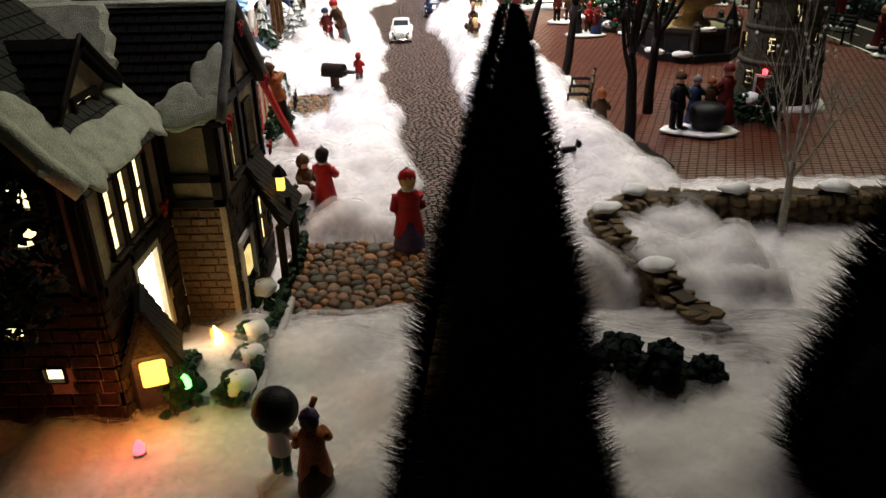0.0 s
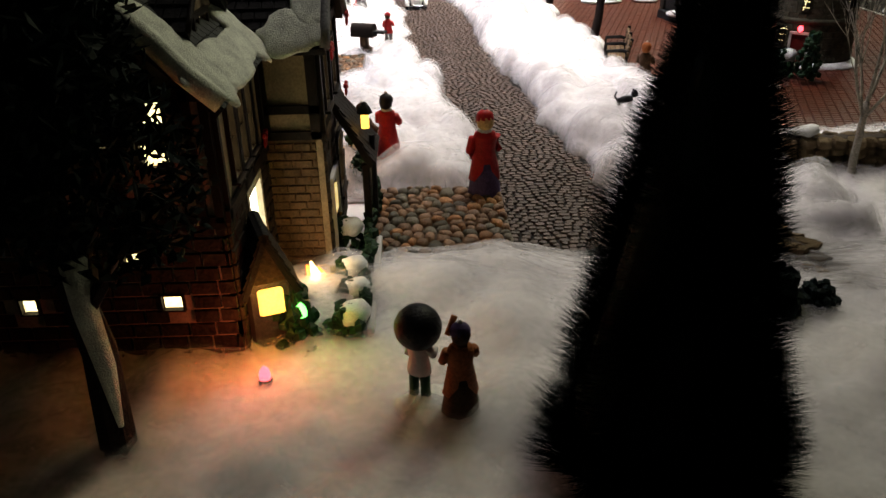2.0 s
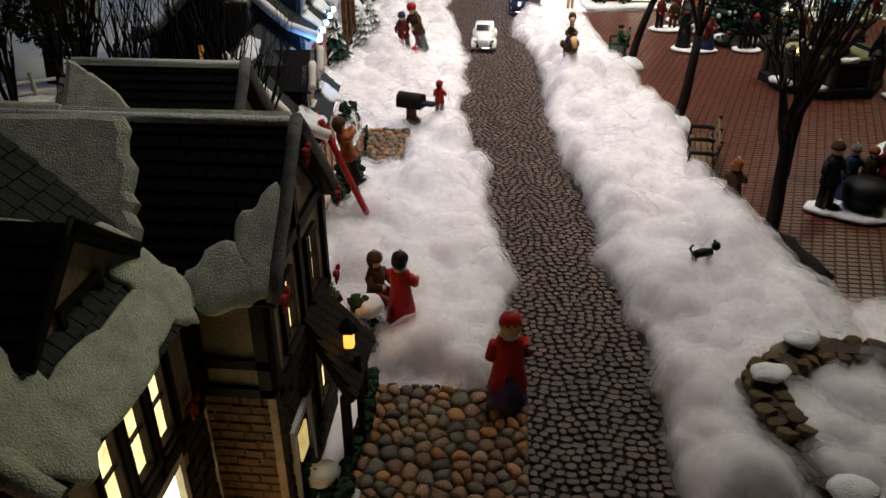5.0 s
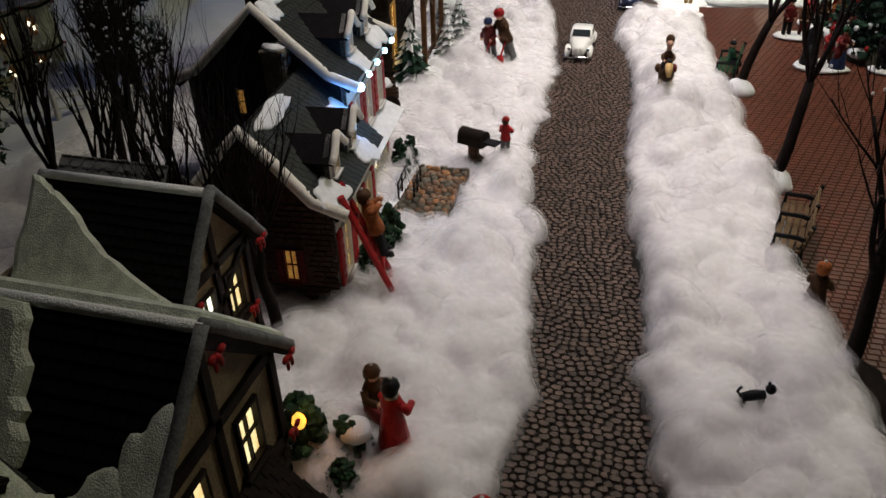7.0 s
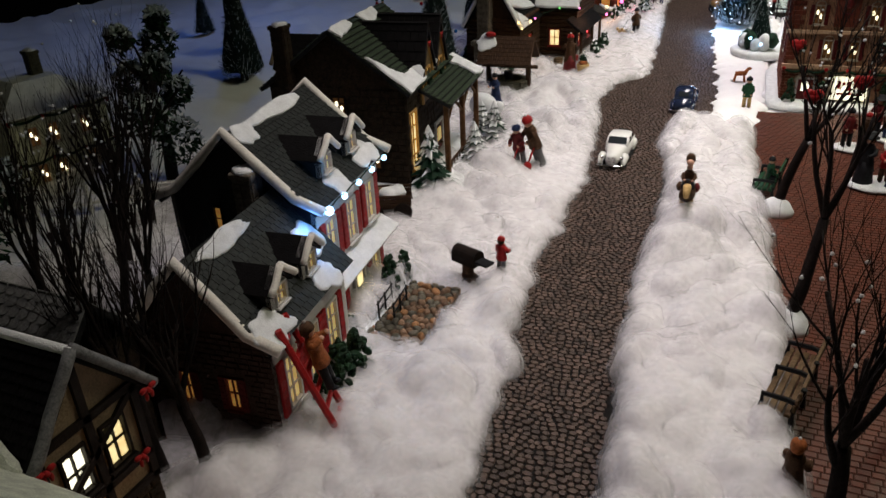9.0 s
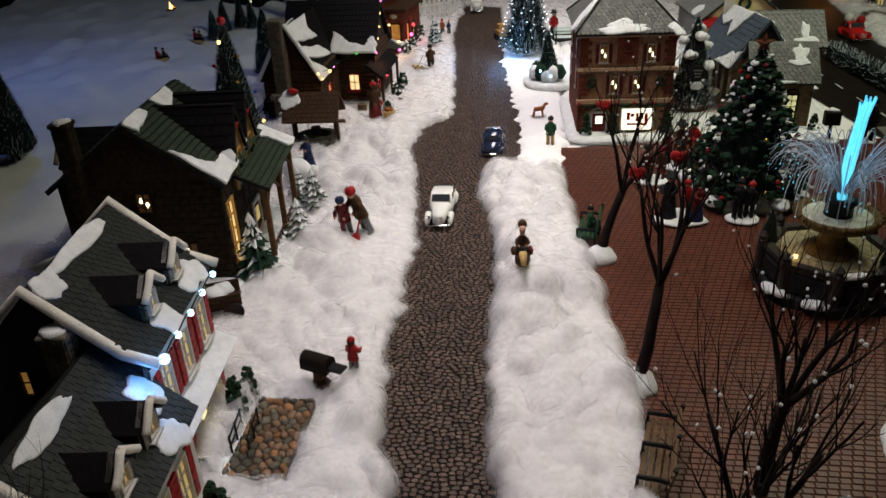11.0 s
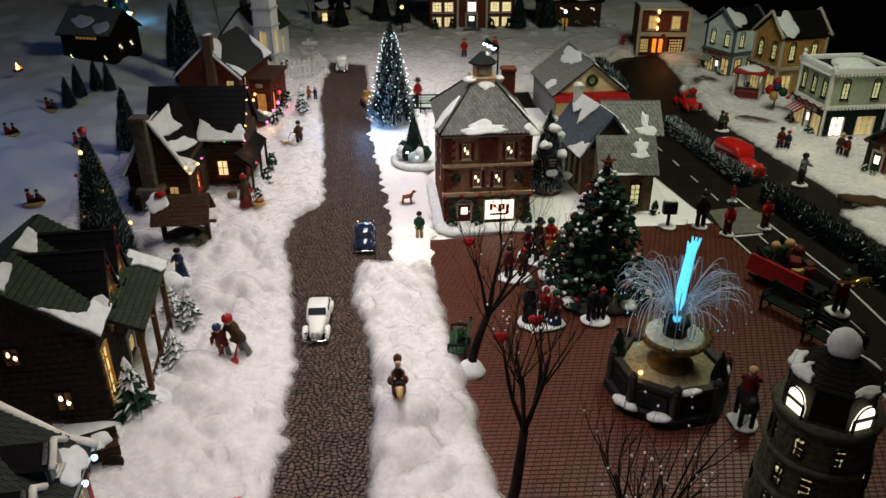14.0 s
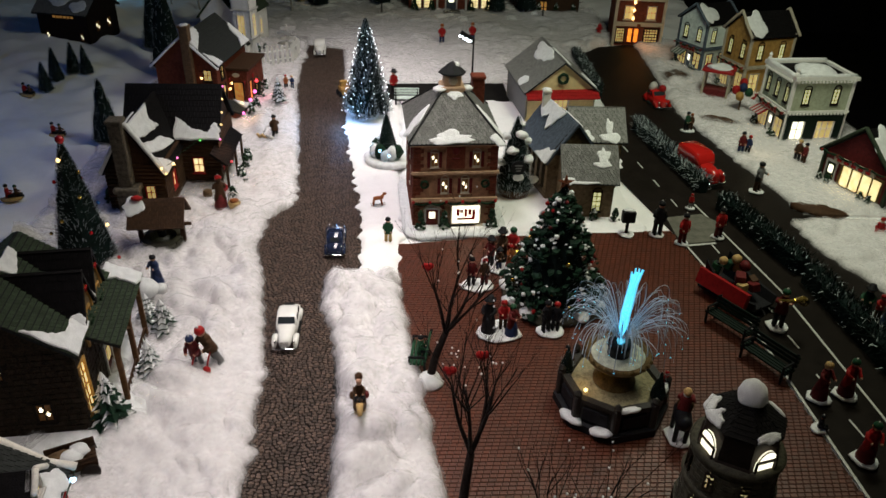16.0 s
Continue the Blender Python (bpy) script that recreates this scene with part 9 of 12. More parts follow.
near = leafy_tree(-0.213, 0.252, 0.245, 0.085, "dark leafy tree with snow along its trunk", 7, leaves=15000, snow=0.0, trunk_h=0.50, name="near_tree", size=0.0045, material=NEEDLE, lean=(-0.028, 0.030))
bm = bmesh.new()
tube(bm, [(0.006, -0.003, 0.030), (0.003, 0.002, 0.055), (-0.001, 0.006, 0.080), (-0.004, 0.010, 0.102)], [0.0012, 0.0042, 0.0050, 0.0060], 8)
for v in bm.verts:
    v.co += noise.noise_vector(v.co * 120) * 0.0015
part("snow_streak", bm, GLITTER_DIM, near, "snow lying along the trunk", True)
# the decorated tree on the square and the basket tree
big = brush_tree(0.364, 1.548, 0.220, 0.074, "big dark Christmas tree with white and red ornaments", 0, dense=11000, frost=0.06, seed=9, name="square_christmas_tree", trunk=0.06, length=0.5)

# ---- painted figures, all small ceramic dolls ----
FIG = [SKIN, REDP, BROWN, BLACKP, WHITEP, NAVY, ORANGE, BLOND, PURPLE, GREENP, MAROON, GREYP, GLITTER, GOLDBALL]
SK, RD, BR, BK, WH, NV, OR, BL, PU, GN, MA, GY, SN, GO = range(14)


def doll(bm, x, y, z, h, rz, coat, lower, hat, skirt=False, arms=(25, 25), lean=0.0, brim=False, hair=None, sit=False, carry=None):
    """One small figure in plain shapes, joined into bm."""
    h *= 0.90
    M = pose(x, y, z, lean, 0, rz)
    T = lambda p: M @ Vector(p)
    n = 10
    if sit:
        z0 = 0.10 * h
        for s in (-1, 1):
            tube(bm, [T((s * 0.09 * h, 0, z0 + 0.05 * h)), T((s * 0.10 * h, -0.26 * h, z0 + 0.04 * h)), T((s * 0.10 * h, -0.30 * h, 0))], [0.085 * h, 0.075 * h, 0.06 * h], 7, lower)
        hip = z0
    elif skirt:
        lathe(bm, [(0.20 * h, 0), (0.205 * h, 0.03 * h), (0.17 * h, 0.25 * h), (0.11 * h, 0.5 * h)], n=n, mi=lower, m=M)
        hip = 0.42 * h
    else:
        for s in (-1, 1):
            tube(bm, [T((s * 0.075 * h, -0.03 * h, 0.0)), T((s * 0.08 * h, 0, 0.03 * h)), T((s * 0.075 * h, 0, 0.26 * h)), T((s * 0.06 * h, 0, 0.48 * h))], [0.05 * h, 0.062 * h, 0.062 * h, 0.08 * h], 7, lower)
            ball(bm, T((s * 0.08 * h, -0.045 * h, 0.02 * h)), 0.055 * h, BK, s=(0.8, 1.5, 0.6), n=7, k=4)
        hip = 0.40 * h
    top = hip + 0.42 * h
    lathe(bm, [(0.155 * h if not skirt else 0.185 * h, hip - (0.14 * h if skirt else 0.02 * h)), (0.15 * h, hip + 0.05 * h), (0.125 * h, hip + 0.18 * h), (0.14 * h, top - 0.10 * h), (0.115 * h, top - 0.03 * h), (0.05 * h, top)], n=n, mi=coat, m=M, sy=0.78)
    lathe(bm, [(0.075 * h, top - 0.03 * h), (0.085 * h, top), (0.05 * h, top + 0.02 * h)], n=8, mi=carry if carry is not None and carry == WH else coat, m=M)
    head = top + 0.085 * h
    ball(bm, T((0, 0, head)), 0.088 * h, SK, s=(0.9, 0.95, 1.1), n=9, k=6)
    if hair is not None:
        ball(bm, T((0, 0.02 * h, head + 0.01 * h)), 0.097 * h, hair, s=(1, 0.95, 1.05), n=9, k=6)
    if hat is not None:
        if brim:
            lathe(bm, [(0.16 * h, head + 0.045 * h), (0.16 * h, head + 0.06 * h), (0.098 * h, head + 0.065 * h), (0.09 * h, head + 0.17 * h), (0.02 * h, head + 0.175 * h)], n=n, mi=hat, m=M)
        else:
            lathe(bm, [(0.098 * h, head + 0.015 * h), (0.103 * h, head + 0.05 * h), (0.085 * h, head + 0.10 * h), (0.03 * h, head + 0.14 * h)], n=n, mi=hat, m=M)
            ball(bm, T((0, 0, head + 0.145 * h)), 0.026 * h, WH, n=6, k=4)
    for s, a in zip((-1, 1), arms):
        q = math.radians(a)
        sh = Vector((s * 0.125 * h, 0, top - 0.08 * h))
        el = sh + Vector((s * 0.035 * h, -0.06 * h * math.sin(q), -0.17 * h * math.cos(q * 0.8)))
        ha = el + Vector((-s * 0.055 * h, -0.15 * h * math.sin(q + 0.35), -0.13 * h * math.cos(q + 0.35)))
        tube(bm, [M @ sh, M @ el, M @ ha], [0.055 * h, 0.05 * h, 0.042 * h], 7, coat)
        ball(bm, M @ ha, 0.038 * h, SK if coat != BK else BK, n=6, k=4)


def base_disc(bm, r=0.016, x=0.0, y=0.0, sx=1.0):
    vs = lathe(bm, [(r, 0), (r, 0.0025), (r * 0.85, 0.004)], (x, y, 0), 14, SN, sx=sx)
    for v in vs:
        v.co += Vector((noise.noise(v.co * 70 + Vector((x * 9, y * 9, 1))), noise.noise(v.co * 70 + Vector((4, x, y))), 0)) * r * 0.25


SNOWZ = 0.012


def figure(name, x, y, rz, label, build, z=0.004, category="figurine", group=""):
    """A figure or small group on one base: one mesh, with no parts."""
    bm = bmesh.new()
    build(bm)
    ob = part(name, bm, FIG, None, "", True)
    if z == SNOWZ:
        z = snow_top(x, y, z + 0.002) - 0.003
    ob.matrix_world = pose(x, y, z, 0, 0, rz)
    return tagged(ob, label, category, group)


def one(h, coat, lower, hat, base=0.0, **k):
    def f(bm):
        if base:
            base_disc(bm, base)
        doll(bm, 0, 0, 0.003 if base else 0, h, 0, coat, lower, hat, **k)
    return f


figure("lady_figurine", -0.031, 0.535, 190, "painted figurine of a lady in red coat and purple skirt", one(0.076, RD, PU, RD, 0.0, skirt=True, hair=BL, carry=WH, arms=(35, 20)), 0.004)
figure("red_coat_figurine", -0.107, 0.616, 160, "painted figurine in a long red coat and black hat", one(0.066, RD, RD, BK, skirt=True, hair=BK, carry=WH, arms=(60, 60)), SNOWZ)
figure("dark_coat_figurine", -0.129, 0.640, 60, "crouching painted figurine in a dark brown coat", one(0.066, BR, MA, BR, sit=True, hair=BK, arms=(70, 60)), SNOWZ)


def drummer_pair(bm):
    base_disc(bm, 0.013, 0, 0, 1.3)
    doll(bm, 0.004, -0.004, 0.003, 0.036, 190, OR, BR, PU, hair=BR, arms=(70, 50), skirt=True)
    doll(bm, -0.009, 0.005, 0.003, 0.031, 150, WH, GN, None, hair=BL, arms=(60, 30))
    ball(bm, (-0.009, 0.006, 0.0300), 0.0078, BK, s=(1, 1, 0.98), n=16, k=10)
    tube(bm, [(0.0005, 0.010, 0.024), (0.003, 0.012, 0.030)], 0.0011, 6, OR)
    for v in bm.verts:
        v.co *= 1.42


figure("child_pair_figurine", -0.069, 0.274, 0, "figurine pair, one with a big round black hat", drummer_pair, SNOWZ)


def sled_pair(bm):
    doll(bm, 0.014, 0.004, 0, 0.086, -48, BR, GY, RD, lean=20, arms=(75, 60))
    doll(bm, -0.015, 0.002, 0, 0.070, -18, MA, GY, NV, lean=16, arms=(60, 60))
    for x, y in ((-0.024, -0.024), (-0.002, -0.022)):
        tube(bm, [(x, y, 0.006), (x + 0.004, y + 0.006, 0.020), (x + 0.008, y + 0.010, 0.030)], 0.0014, 5, RD)
        ball(bm, (x, y - 0.002, 0.005), 0.0075, RD, s=(0.8, 0.5, 1.0), n=8, k=5)


figure("skating_couple_figurine", -0.189, 1.366, 10, "painted figurine pair leaning together with small red shovels", sled_pair, snow_top(-0.189, 1.366, 0.014) + 0.001)


def child_snowball(bm):
    doll(bm, 0.006, 0.020, 0, 0.060, -20, NV, NV, BK, skirt=True, lean=3, arms=(70, 70))
    ball(bm, (-0.004, -0.018, 0.014), 0.021, SN, s=(1.1, 0.9, 0.9), n=16, k=10, jitter=0.10)
    ball(bm, (0.020, -0.010, 0.008), 0.010, SN, n=12, k=8, jitter=0.15)


figure("snowball_child_figurine", -0.318, 1.538, 0, "blue-coated child figurine rolling a big snowball", child_snowball, snow_top(-0.318, 1.538, 0.014) + 0.002)


def rider(bm):
    # a pony with a rider on its back, facing south, packs at its sides
    tube(bm, [(0, 0.028, 0.034), (0, 0.010, 0.037), (0, -0.014, 0.036), (0, -0.026, 0.044), (0, -0.033, 0.056)], [0.009, 0.0115, 0.0115, 0.008, 0.0055], 9, BR)
    tube(bm, [(0, -0.032, 0.057), (0, -0.042, 0.052), (0, -0.048, 0.046)], [0.006, 0.005, 0.0035], 8, BL)
    tube(bm, [(0, -0.020, 0.052), (0, -0.028, 0.063), (0, -0.034, 0.064)], [0.003, 0.0042, 0.002], 6, BK)
    for sx in (-0.006, 0.006):
        for y in (0.022, -0.014):
            tube(bm, [(sx, y, 0.034), (sx, y - 0.002, 0.016), (sx, y, 0.004), (sx, y, 0.0)], [0.0042, 0.003, 0.003, 0.0036], 6, BL if y < 0 else BR)
        ball(bm, (sx * 0.5, -0.030, 0.063), 0.0024, BR, n=5, k=3)
        ball(bm, (sx * 2.0, 0.012, 0.038), 0.007, BR if sx < 0 else MA, s=(0.7, 1.1, 1.0), n=8, k=6)
    tube(bm, [(0, 0.034, 0.038), (0, 0.040, 0.024), (0, 0.038, 0.012)], [0.003, 0.004, 0.001], 6, BK)
    doll(bm, 0, 0.002, 0.040, 0.060, 0, BR, BK, None, sit=True, arms=(60, 60))
    ball(bm, (0, 0.003, 0.085), 0.0070, BR, s=(1, 1, 1.2), n=9, k=6)
    ball(bm, (0, -0.003, 0.081), 0.0052, SK, n=8, k=5)
    base_disc(bm, 0.02, 0, 0, 0.8)


def small_rider(bm):
    rider(bm)
    for v in bm.verts:
        v.co *= 0.80


figure("pony_rider_figurine", 0.043, 1.226, 4, "brown pony figurine with a small rider in brown", small_rider, SNOWZ)
figure("girl_figurine", -0.120, 1.046, 160, "small girl figurine in a red coat and hat", one(0.046, RD, GY, RD, hair=BR, arms=(60, 20)), SNOWZ)


def dog_walker(bm):
    doll(bm, 0.010, 0, 0, 0.068, 200, BR, BK, BK, lean=6, arms=(75, 40))
    for x, y, m in ((-0.012, -0.010, BL), (-0.024, -0.006, BL), (0.0, -0.014, WH)):
        ball(bm, (x, y, 0.010), 0.006, m, s=(1.4, 0.8, 0.8), n=8, k=5)
        ball(bm, (x - 0.009, y, 0.015), 0.004, m, n=7, k=4)
        for q in (-0.005, 0.005):
            cyl(bm, (x + q, y, 0), (x + q, y, 0.009), 0.0015, n=5, mi=m)
    tube(bm, [(0.006, -0.012, 0.036), (-0.008, -0.012, 0.04), (-0.018, -0.01, 0.018)], 0.0008, 4, BK)


figure("dog_walker_figurine", -0.222, 2.258, 0, "dark figurine of a skater with small dogs", dog_walker, SNOWZ)


def basket_woman(bm):
    doll(bm, 0, 0, 0, 0.078, 200, BR, MA, RD, skirt=True, arms=(50, 60), hair=BR)
    lathe(bm, [(0.010, 0), (0.013, 0.012), (0.013, 0.014)], (0.028, -0.006, 0.004), 10, BL)
    tube(bm, [(0.016, -0.006, 0.016), (0.020, -0.006, 0.034), (0.028, -0.006, 0.040), (0.036, -0.006, 0.034), (0.040, -0.006, 0.016)], 0.0016, 5, WH)
    ball(bm, (0.028, -0.006, 0.020), 0.009, OR, s=(1, 1, 0.6), n=8, k=5, jitter=0.3)


figure("basket_woman_figurine", -0.268, 1.866, 0, "brown-coated figurine with a basket beside the cabin", basket_woman, SNOWZ)


def pair(h1, h2, c1, c2, l1, l2, hat1, hat2, base=0.022, gap=0.024, **k):
    def f(bm):
        if base:
            base_disc(bm, base, 0, 0, 1.35)
        doll(bm, -gap / 2, 0, 0.003, h1, 20, c1, l1, hat1, **k)
        doll(bm, gap / 2, 0.003, 0.003, h2, -15, c2, l2, hat2, **k)
    return f


def trio(cs, hs, base=0.03):
    def f(bm):
        base_disc(bm, base, 0, 0, 1.25)
        for i, (c, h) in enumerate(zip(cs, hs)):
            a = -0.8 + i * 1.1
            doll(bm, 0.020 * math.sin(a * 1.3), 0.010 * math.cos(a * 2), 0.003, h, 30 * a, c, (BK, BR, NV)[i % 3], (BK, RD, GN, BR)[i % 4], skirt=i % 2 == 0, brim=i % 3 == 0, arms=(65, 65), hair=(BR, BL, BK)[i % 3])
    return f


def music_group(bm):
    base_disc(bm, 0.040, 0, 0, 1.0)
    for i, (x, y, h, c, l, hat) in enumerate(((-0.022, -0.004, 0.062, MA, BK, BK), (0.0, 0.010, 0.070, BR, BK, BK), (0.020, 0.012, 0.074, RD, MA, GN), (0.014, -0.014, 0.050, OR, RD, RD), (-0.008, -0.020, 0.046, BR, NV, BK), (0.030, -0.006, 0.050, MA, BR, BR))):
        doll(bm, x, y, 0.003, h, 20 * i - 50, c, l, hat, skirt=i % 2 == 1, brim=hat == BK, arms=(60, 60), hair=BR)
    ball(bm, (0.024, -0.016, 0.034), 0.007, GO, n=8, k=5)


figure("music_group_figurine", 0.288, 1.660, 0, "crowded group of carolling figurines on a snow base", music_group)
figure("carol_pair_figurine", 0.236, 1.586, 0, "pair of carolling figurines in dark red on a snow base", pair(0.062, 0.056, MA, BR, BK, MA, BK, RD))
figure("carol_group_figurine", 0.258, 1.448, 0, "group of dark-coated carolling figurines on a snow base", trio((BK, RD, MA), (0.070, 0.058, 0.062)))
figure("dark_pair_figurine", 0.343, 1.447, 0, "pair of black-coated figurines on a round snow base", pair(0.064, 0.058, BK, BK, BK, BK, BK, RD, 0.018, 0.016))


def horn_rider(bm):
    base_disc(bm, 0.022, 0, 0, 0.8)
    tube(bm, [(0, 0.02, 0.036), (0, 0, 0.040), (0, -0.018, 0.040), (0, -0.026, 0.052)], [0.010, 0.012, 0.011, 0.006], 9, BK)
    for sx in (-0.007, 0.007):
        for y in (0.014, -0.014):
            cyl(bm, (sx, y, 0.036), (sx, y, 0.003), 0.0034, 0.003, 6, BK)
    doll(bm, 0, 0.002, 0.042, 0.068, 160, MA, BR, None, sit=True, hair=BL, arms=(80, 70), carry=WH)


figure("horse_rider_figurine", 0.478, 1.205, -12, "black horse figurine with a blond rider on a snow base", horn_rider)
figure("policeman_figurine", 0.616, 1.768, 0, "tall dark-blue policeman figurine on a snow base", one(0.080, BK, BK, BK, 0.014, arms=(10, 30)))
for x, y in ((0.656, 1.734), (0.738, 1.758)):
    figure("red_guard_figurine", x, y, 15, "red-uniformed toy guard figurine with a dark hat", one(0.070, RD, MA, BK, 0.013, arms=(20, 20)), group="red guards")
for x, y in ((0.250, 3.152), (0.360, 3.178)):
    figure("far_guard_figurine", x, y, 0, "orange-red toy guard figurine with navy trousers", one(0.074, RD, NV, OR, 0.014, arms=(15, 15)), SNOWZ, group="guards before the mansion")
figure("lamp_man_figurine", 0.082, 2.622, 0, "slim figurine in red jacket and tall black hat", one(0.076, RD, BK, BK, 0.0, brim=True), 0.004)
figure("nutcracker_figurine", 0.075, 1.742, 0, "dark green toy soldier figurine with golden trim", one(0.058, GN, BL, BK, 0.0, arms=(10, 10)), 0.006)
figure("walking_man_figurine", 0.905, 1.968, 30, "grey-coated walking man figurine on a snow base", one(0.076, GY, BR, BK, 0.016, arms=(30, 70)))
figure("shopper_figurine", 0.870, 2.335, 0, "dark shopper figurine with parcels on a snow base", pair(0.056, 0.050, GN, BR, BK, BR, BK, OR, 0.014, 0.012))
figure("trumpeter_figurine", 0.728, 1.455, -20, "red-coated trumpeter figurine with a golden horn", lambda bm: (base_disc(bm, 0.018), doll(bm, 0, 0, 0.003, 0.078, 0, MA, BK, GN, arms=(95, 95)), tube(bm, [(-0.012, -0.016, 0.062), (0.004, -0.024, 0.068), (0.022, -0.020, 0.074), (0.026, -0.010, 0.064)], [0.002, 0.003, 0.005, 0.009], 8, GO)))
for k, (x, y) in enumerate(((0.713, 1.278), (0.756, 1.284), (0.716, 1.155))):
    figure("caroler_figurine", x, y, 20 - 15 * k, "red-robed caroler figurine with a dark hat", one(0.068, RD if k else MA, MA, GN if k else BL, 0.017, skirt=True, arms=(60, 60), hair=BL), group="carolers on the road")
figure("crouching_figurine", 0.683, 1.214, 60, "dark crouching figurine with a dog", one(0.036, BK, BK, BK, 0.012, sit=True))
figure("family_figurine", 0.902, 1.470, -20, "family figurine in dark clothes on a snow base", trio((GN, RD, BK), (0.068, 0.05, 0.062), 0.024))
figure("red_suit_figurine", 1.082, 1.770, -40, "seated figurine in a red suit with white trim", one(0.056, RD, RD, RD, 0.0, sit=True, carry=WH, hair=WH), SNOWZ)
figure("parcel_family_figurine", 0.958, 2.175, -30, "family figurine with parcels in blue and red", pair(0.062, 0.054, MA, NV, NV, BK, BK, RD, 0.014, 0.016), SNOWZ)
figure("waiting_pair_figurine", 1.075, 2.120, -60, "pair of figurines waiting before the shop", pair(0.062, 0.058, BR, MA, BK, BR, BL, BK, 0.014, 0.016), SNOWZ)
figure("bench_woman_figurine", 0.170, 0.826, 150, "figurine of a woman in brown with a rust-red headscarf", one(0.058, BR, BR, OR, 0.0, skirt=True, hair=OR, arms=(60, 60)), 0.005)
figure("square_man_figurine", 0.261, 0.845, 20, "dark-coated man figurine on a snow base", one(0.070, BK, BK, BR, 0.016, arms=(20, 60)))


def cauldron_group(bm):
    base_disc(bm, 0.030, 0, 0, 1.2)
    lathe(bm, [(0.014, 0), (0.020, 0.010), (0.021, 0.022), (0.017, 0.028)], (0, 0, 0.003), 12, BK)
    doll(bm, -0.008, 0.022, 0.003, 0.058, 180, NV, NV, GY, skirt=True, arms=(70, 70))
    doll(bm, 0.026, 0.020, 0.003, 0.072, 200, MA, MA, MA, skirt=True, arms=(60, 60))
    doll(bm, 0.010, 0.024, 0.003, 0.056, 170, BR, BK, OR, arms=(70, 70))


figure("kettle_group_figurine", 0.295, 0.845, 0, "group of figurines round a big black kettle", cauldron_group)


def small_dog(bm):
    terrier(bm)
    for v in bm.verts:
        v.co *= 0.72


def terrier(bm):
    tube(bm, [(-0.010, 0, 0.014), (0.0, 0, 0.0155), (0.010, 0, 0.015)], [0.0042, 0.005, 0.0045], 8, BK)
    ball(bm, (0.015, 0, 0.021), 0.005, BK, n=8, k=5)
    for s in (-0.0025, 0.0025):
        ball(bm, (0.014, s, 0.026), 0.0018, BK, n=5, k=3)
        for x in (-0.009, 0.009):
            cyl(bm, (x, s, 0.013), (x, s, 0), 0.0018, n=5, mi=WH if x > 0 else BK)
    tube(bm, [(-0.012, 0, 0.016), (-0.016, 0, 0.022), (-0.013, 0, 0.027)], 0.0014, 5, BK)


figure("dog_figurine", 0.114, 0.690, 20, "small black and white dog figurine on the snow", small_dog, SNOWZ, "toy dog")


def rocking_horse(bm):
    tube(bm, [(-0.014, 0, 0.026), (0.0, 0, 0.027), (0.012, 0, 0.028), (0.018, 0, 0.038)], [0.006, 0.007, 0.007, 0.004], 8, OR)
    ball(bm, (0.022, 0, 0.041), 0.005, OR, s=(1.4, 0.8, 0.9), n=8, k=5)
    for s in (-0.006, 0.006):
        for x in (-0.012, 0.010):
            cyl(bm, (x, s * 0.6, 0.024), (x * 1.3, s, 0.004), 0.0026, n=6, mi=OR)
        tube(bm, [(-0.024, s, 0.006), (-0.01, s, 0.002), (0.01, s, 0.002), (0.024, s, 0.006)], 0.0016, 5, WH)


def small_horse(bm):
    rocking_horse(bm)
    for v in bm.verts:
        v.co *= 0.66


figure("rocking_horse", 0.052, 1.892, 10, "small orange-brown rocking horse toy on the snow", small_horse, 0.008, "toy horse")


def sledder(bm):
    lathe(bm, [(0.020, 0), (0.022, 0.004), (0.016, 0.006)], n=12, mi=BL, sy=0.6)
    doll(bm, -0.006, 0, 0.004, 0.048, 90, RD, BK, BK, sit=True, arms=(60, 60))
    doll(bm, 0.010, 0, 0.004, 0.042, 90, BR, BK, GN, sit=True, arms=(60, 60))


for k, (x, y, z, r) in enumerate(((-0.70, 1.90, 0.045, 20), (-0.905, 2.49, 0.062, -15), (-0.915, 2.28, 0.062, 40), (-0.735, 2.235, 0.045, 0), (-0.63, 2.0, 0.04, 60))):
    figure("sledding_figurine", x, y, r, "small sledding figurines on the snowy hill", sledder, hill(x, y) + 0.001, group="sledders on the hill")
figure("street_children_figurine", -0.221, 2.616, 0, "two small figurines in blue and orange beside the street", pair(0.044, 0.040, OR, NV, BK, NV, RD, BL, 0.0, 0.018), SNOWZ)
figure("bench_sitter_figurine", 0.128, 1.368, 90, "dark green seated figurine on a park bench", one(0.050, GN, BK, BK, 0.0, sit=True, arms=(40, 40)), 0.026)
figure("gift_child_figurine", 0.724, 1.884, 0, "tiny child figurine in red and white", one(0.036, RD, WH, RD, 0.010))

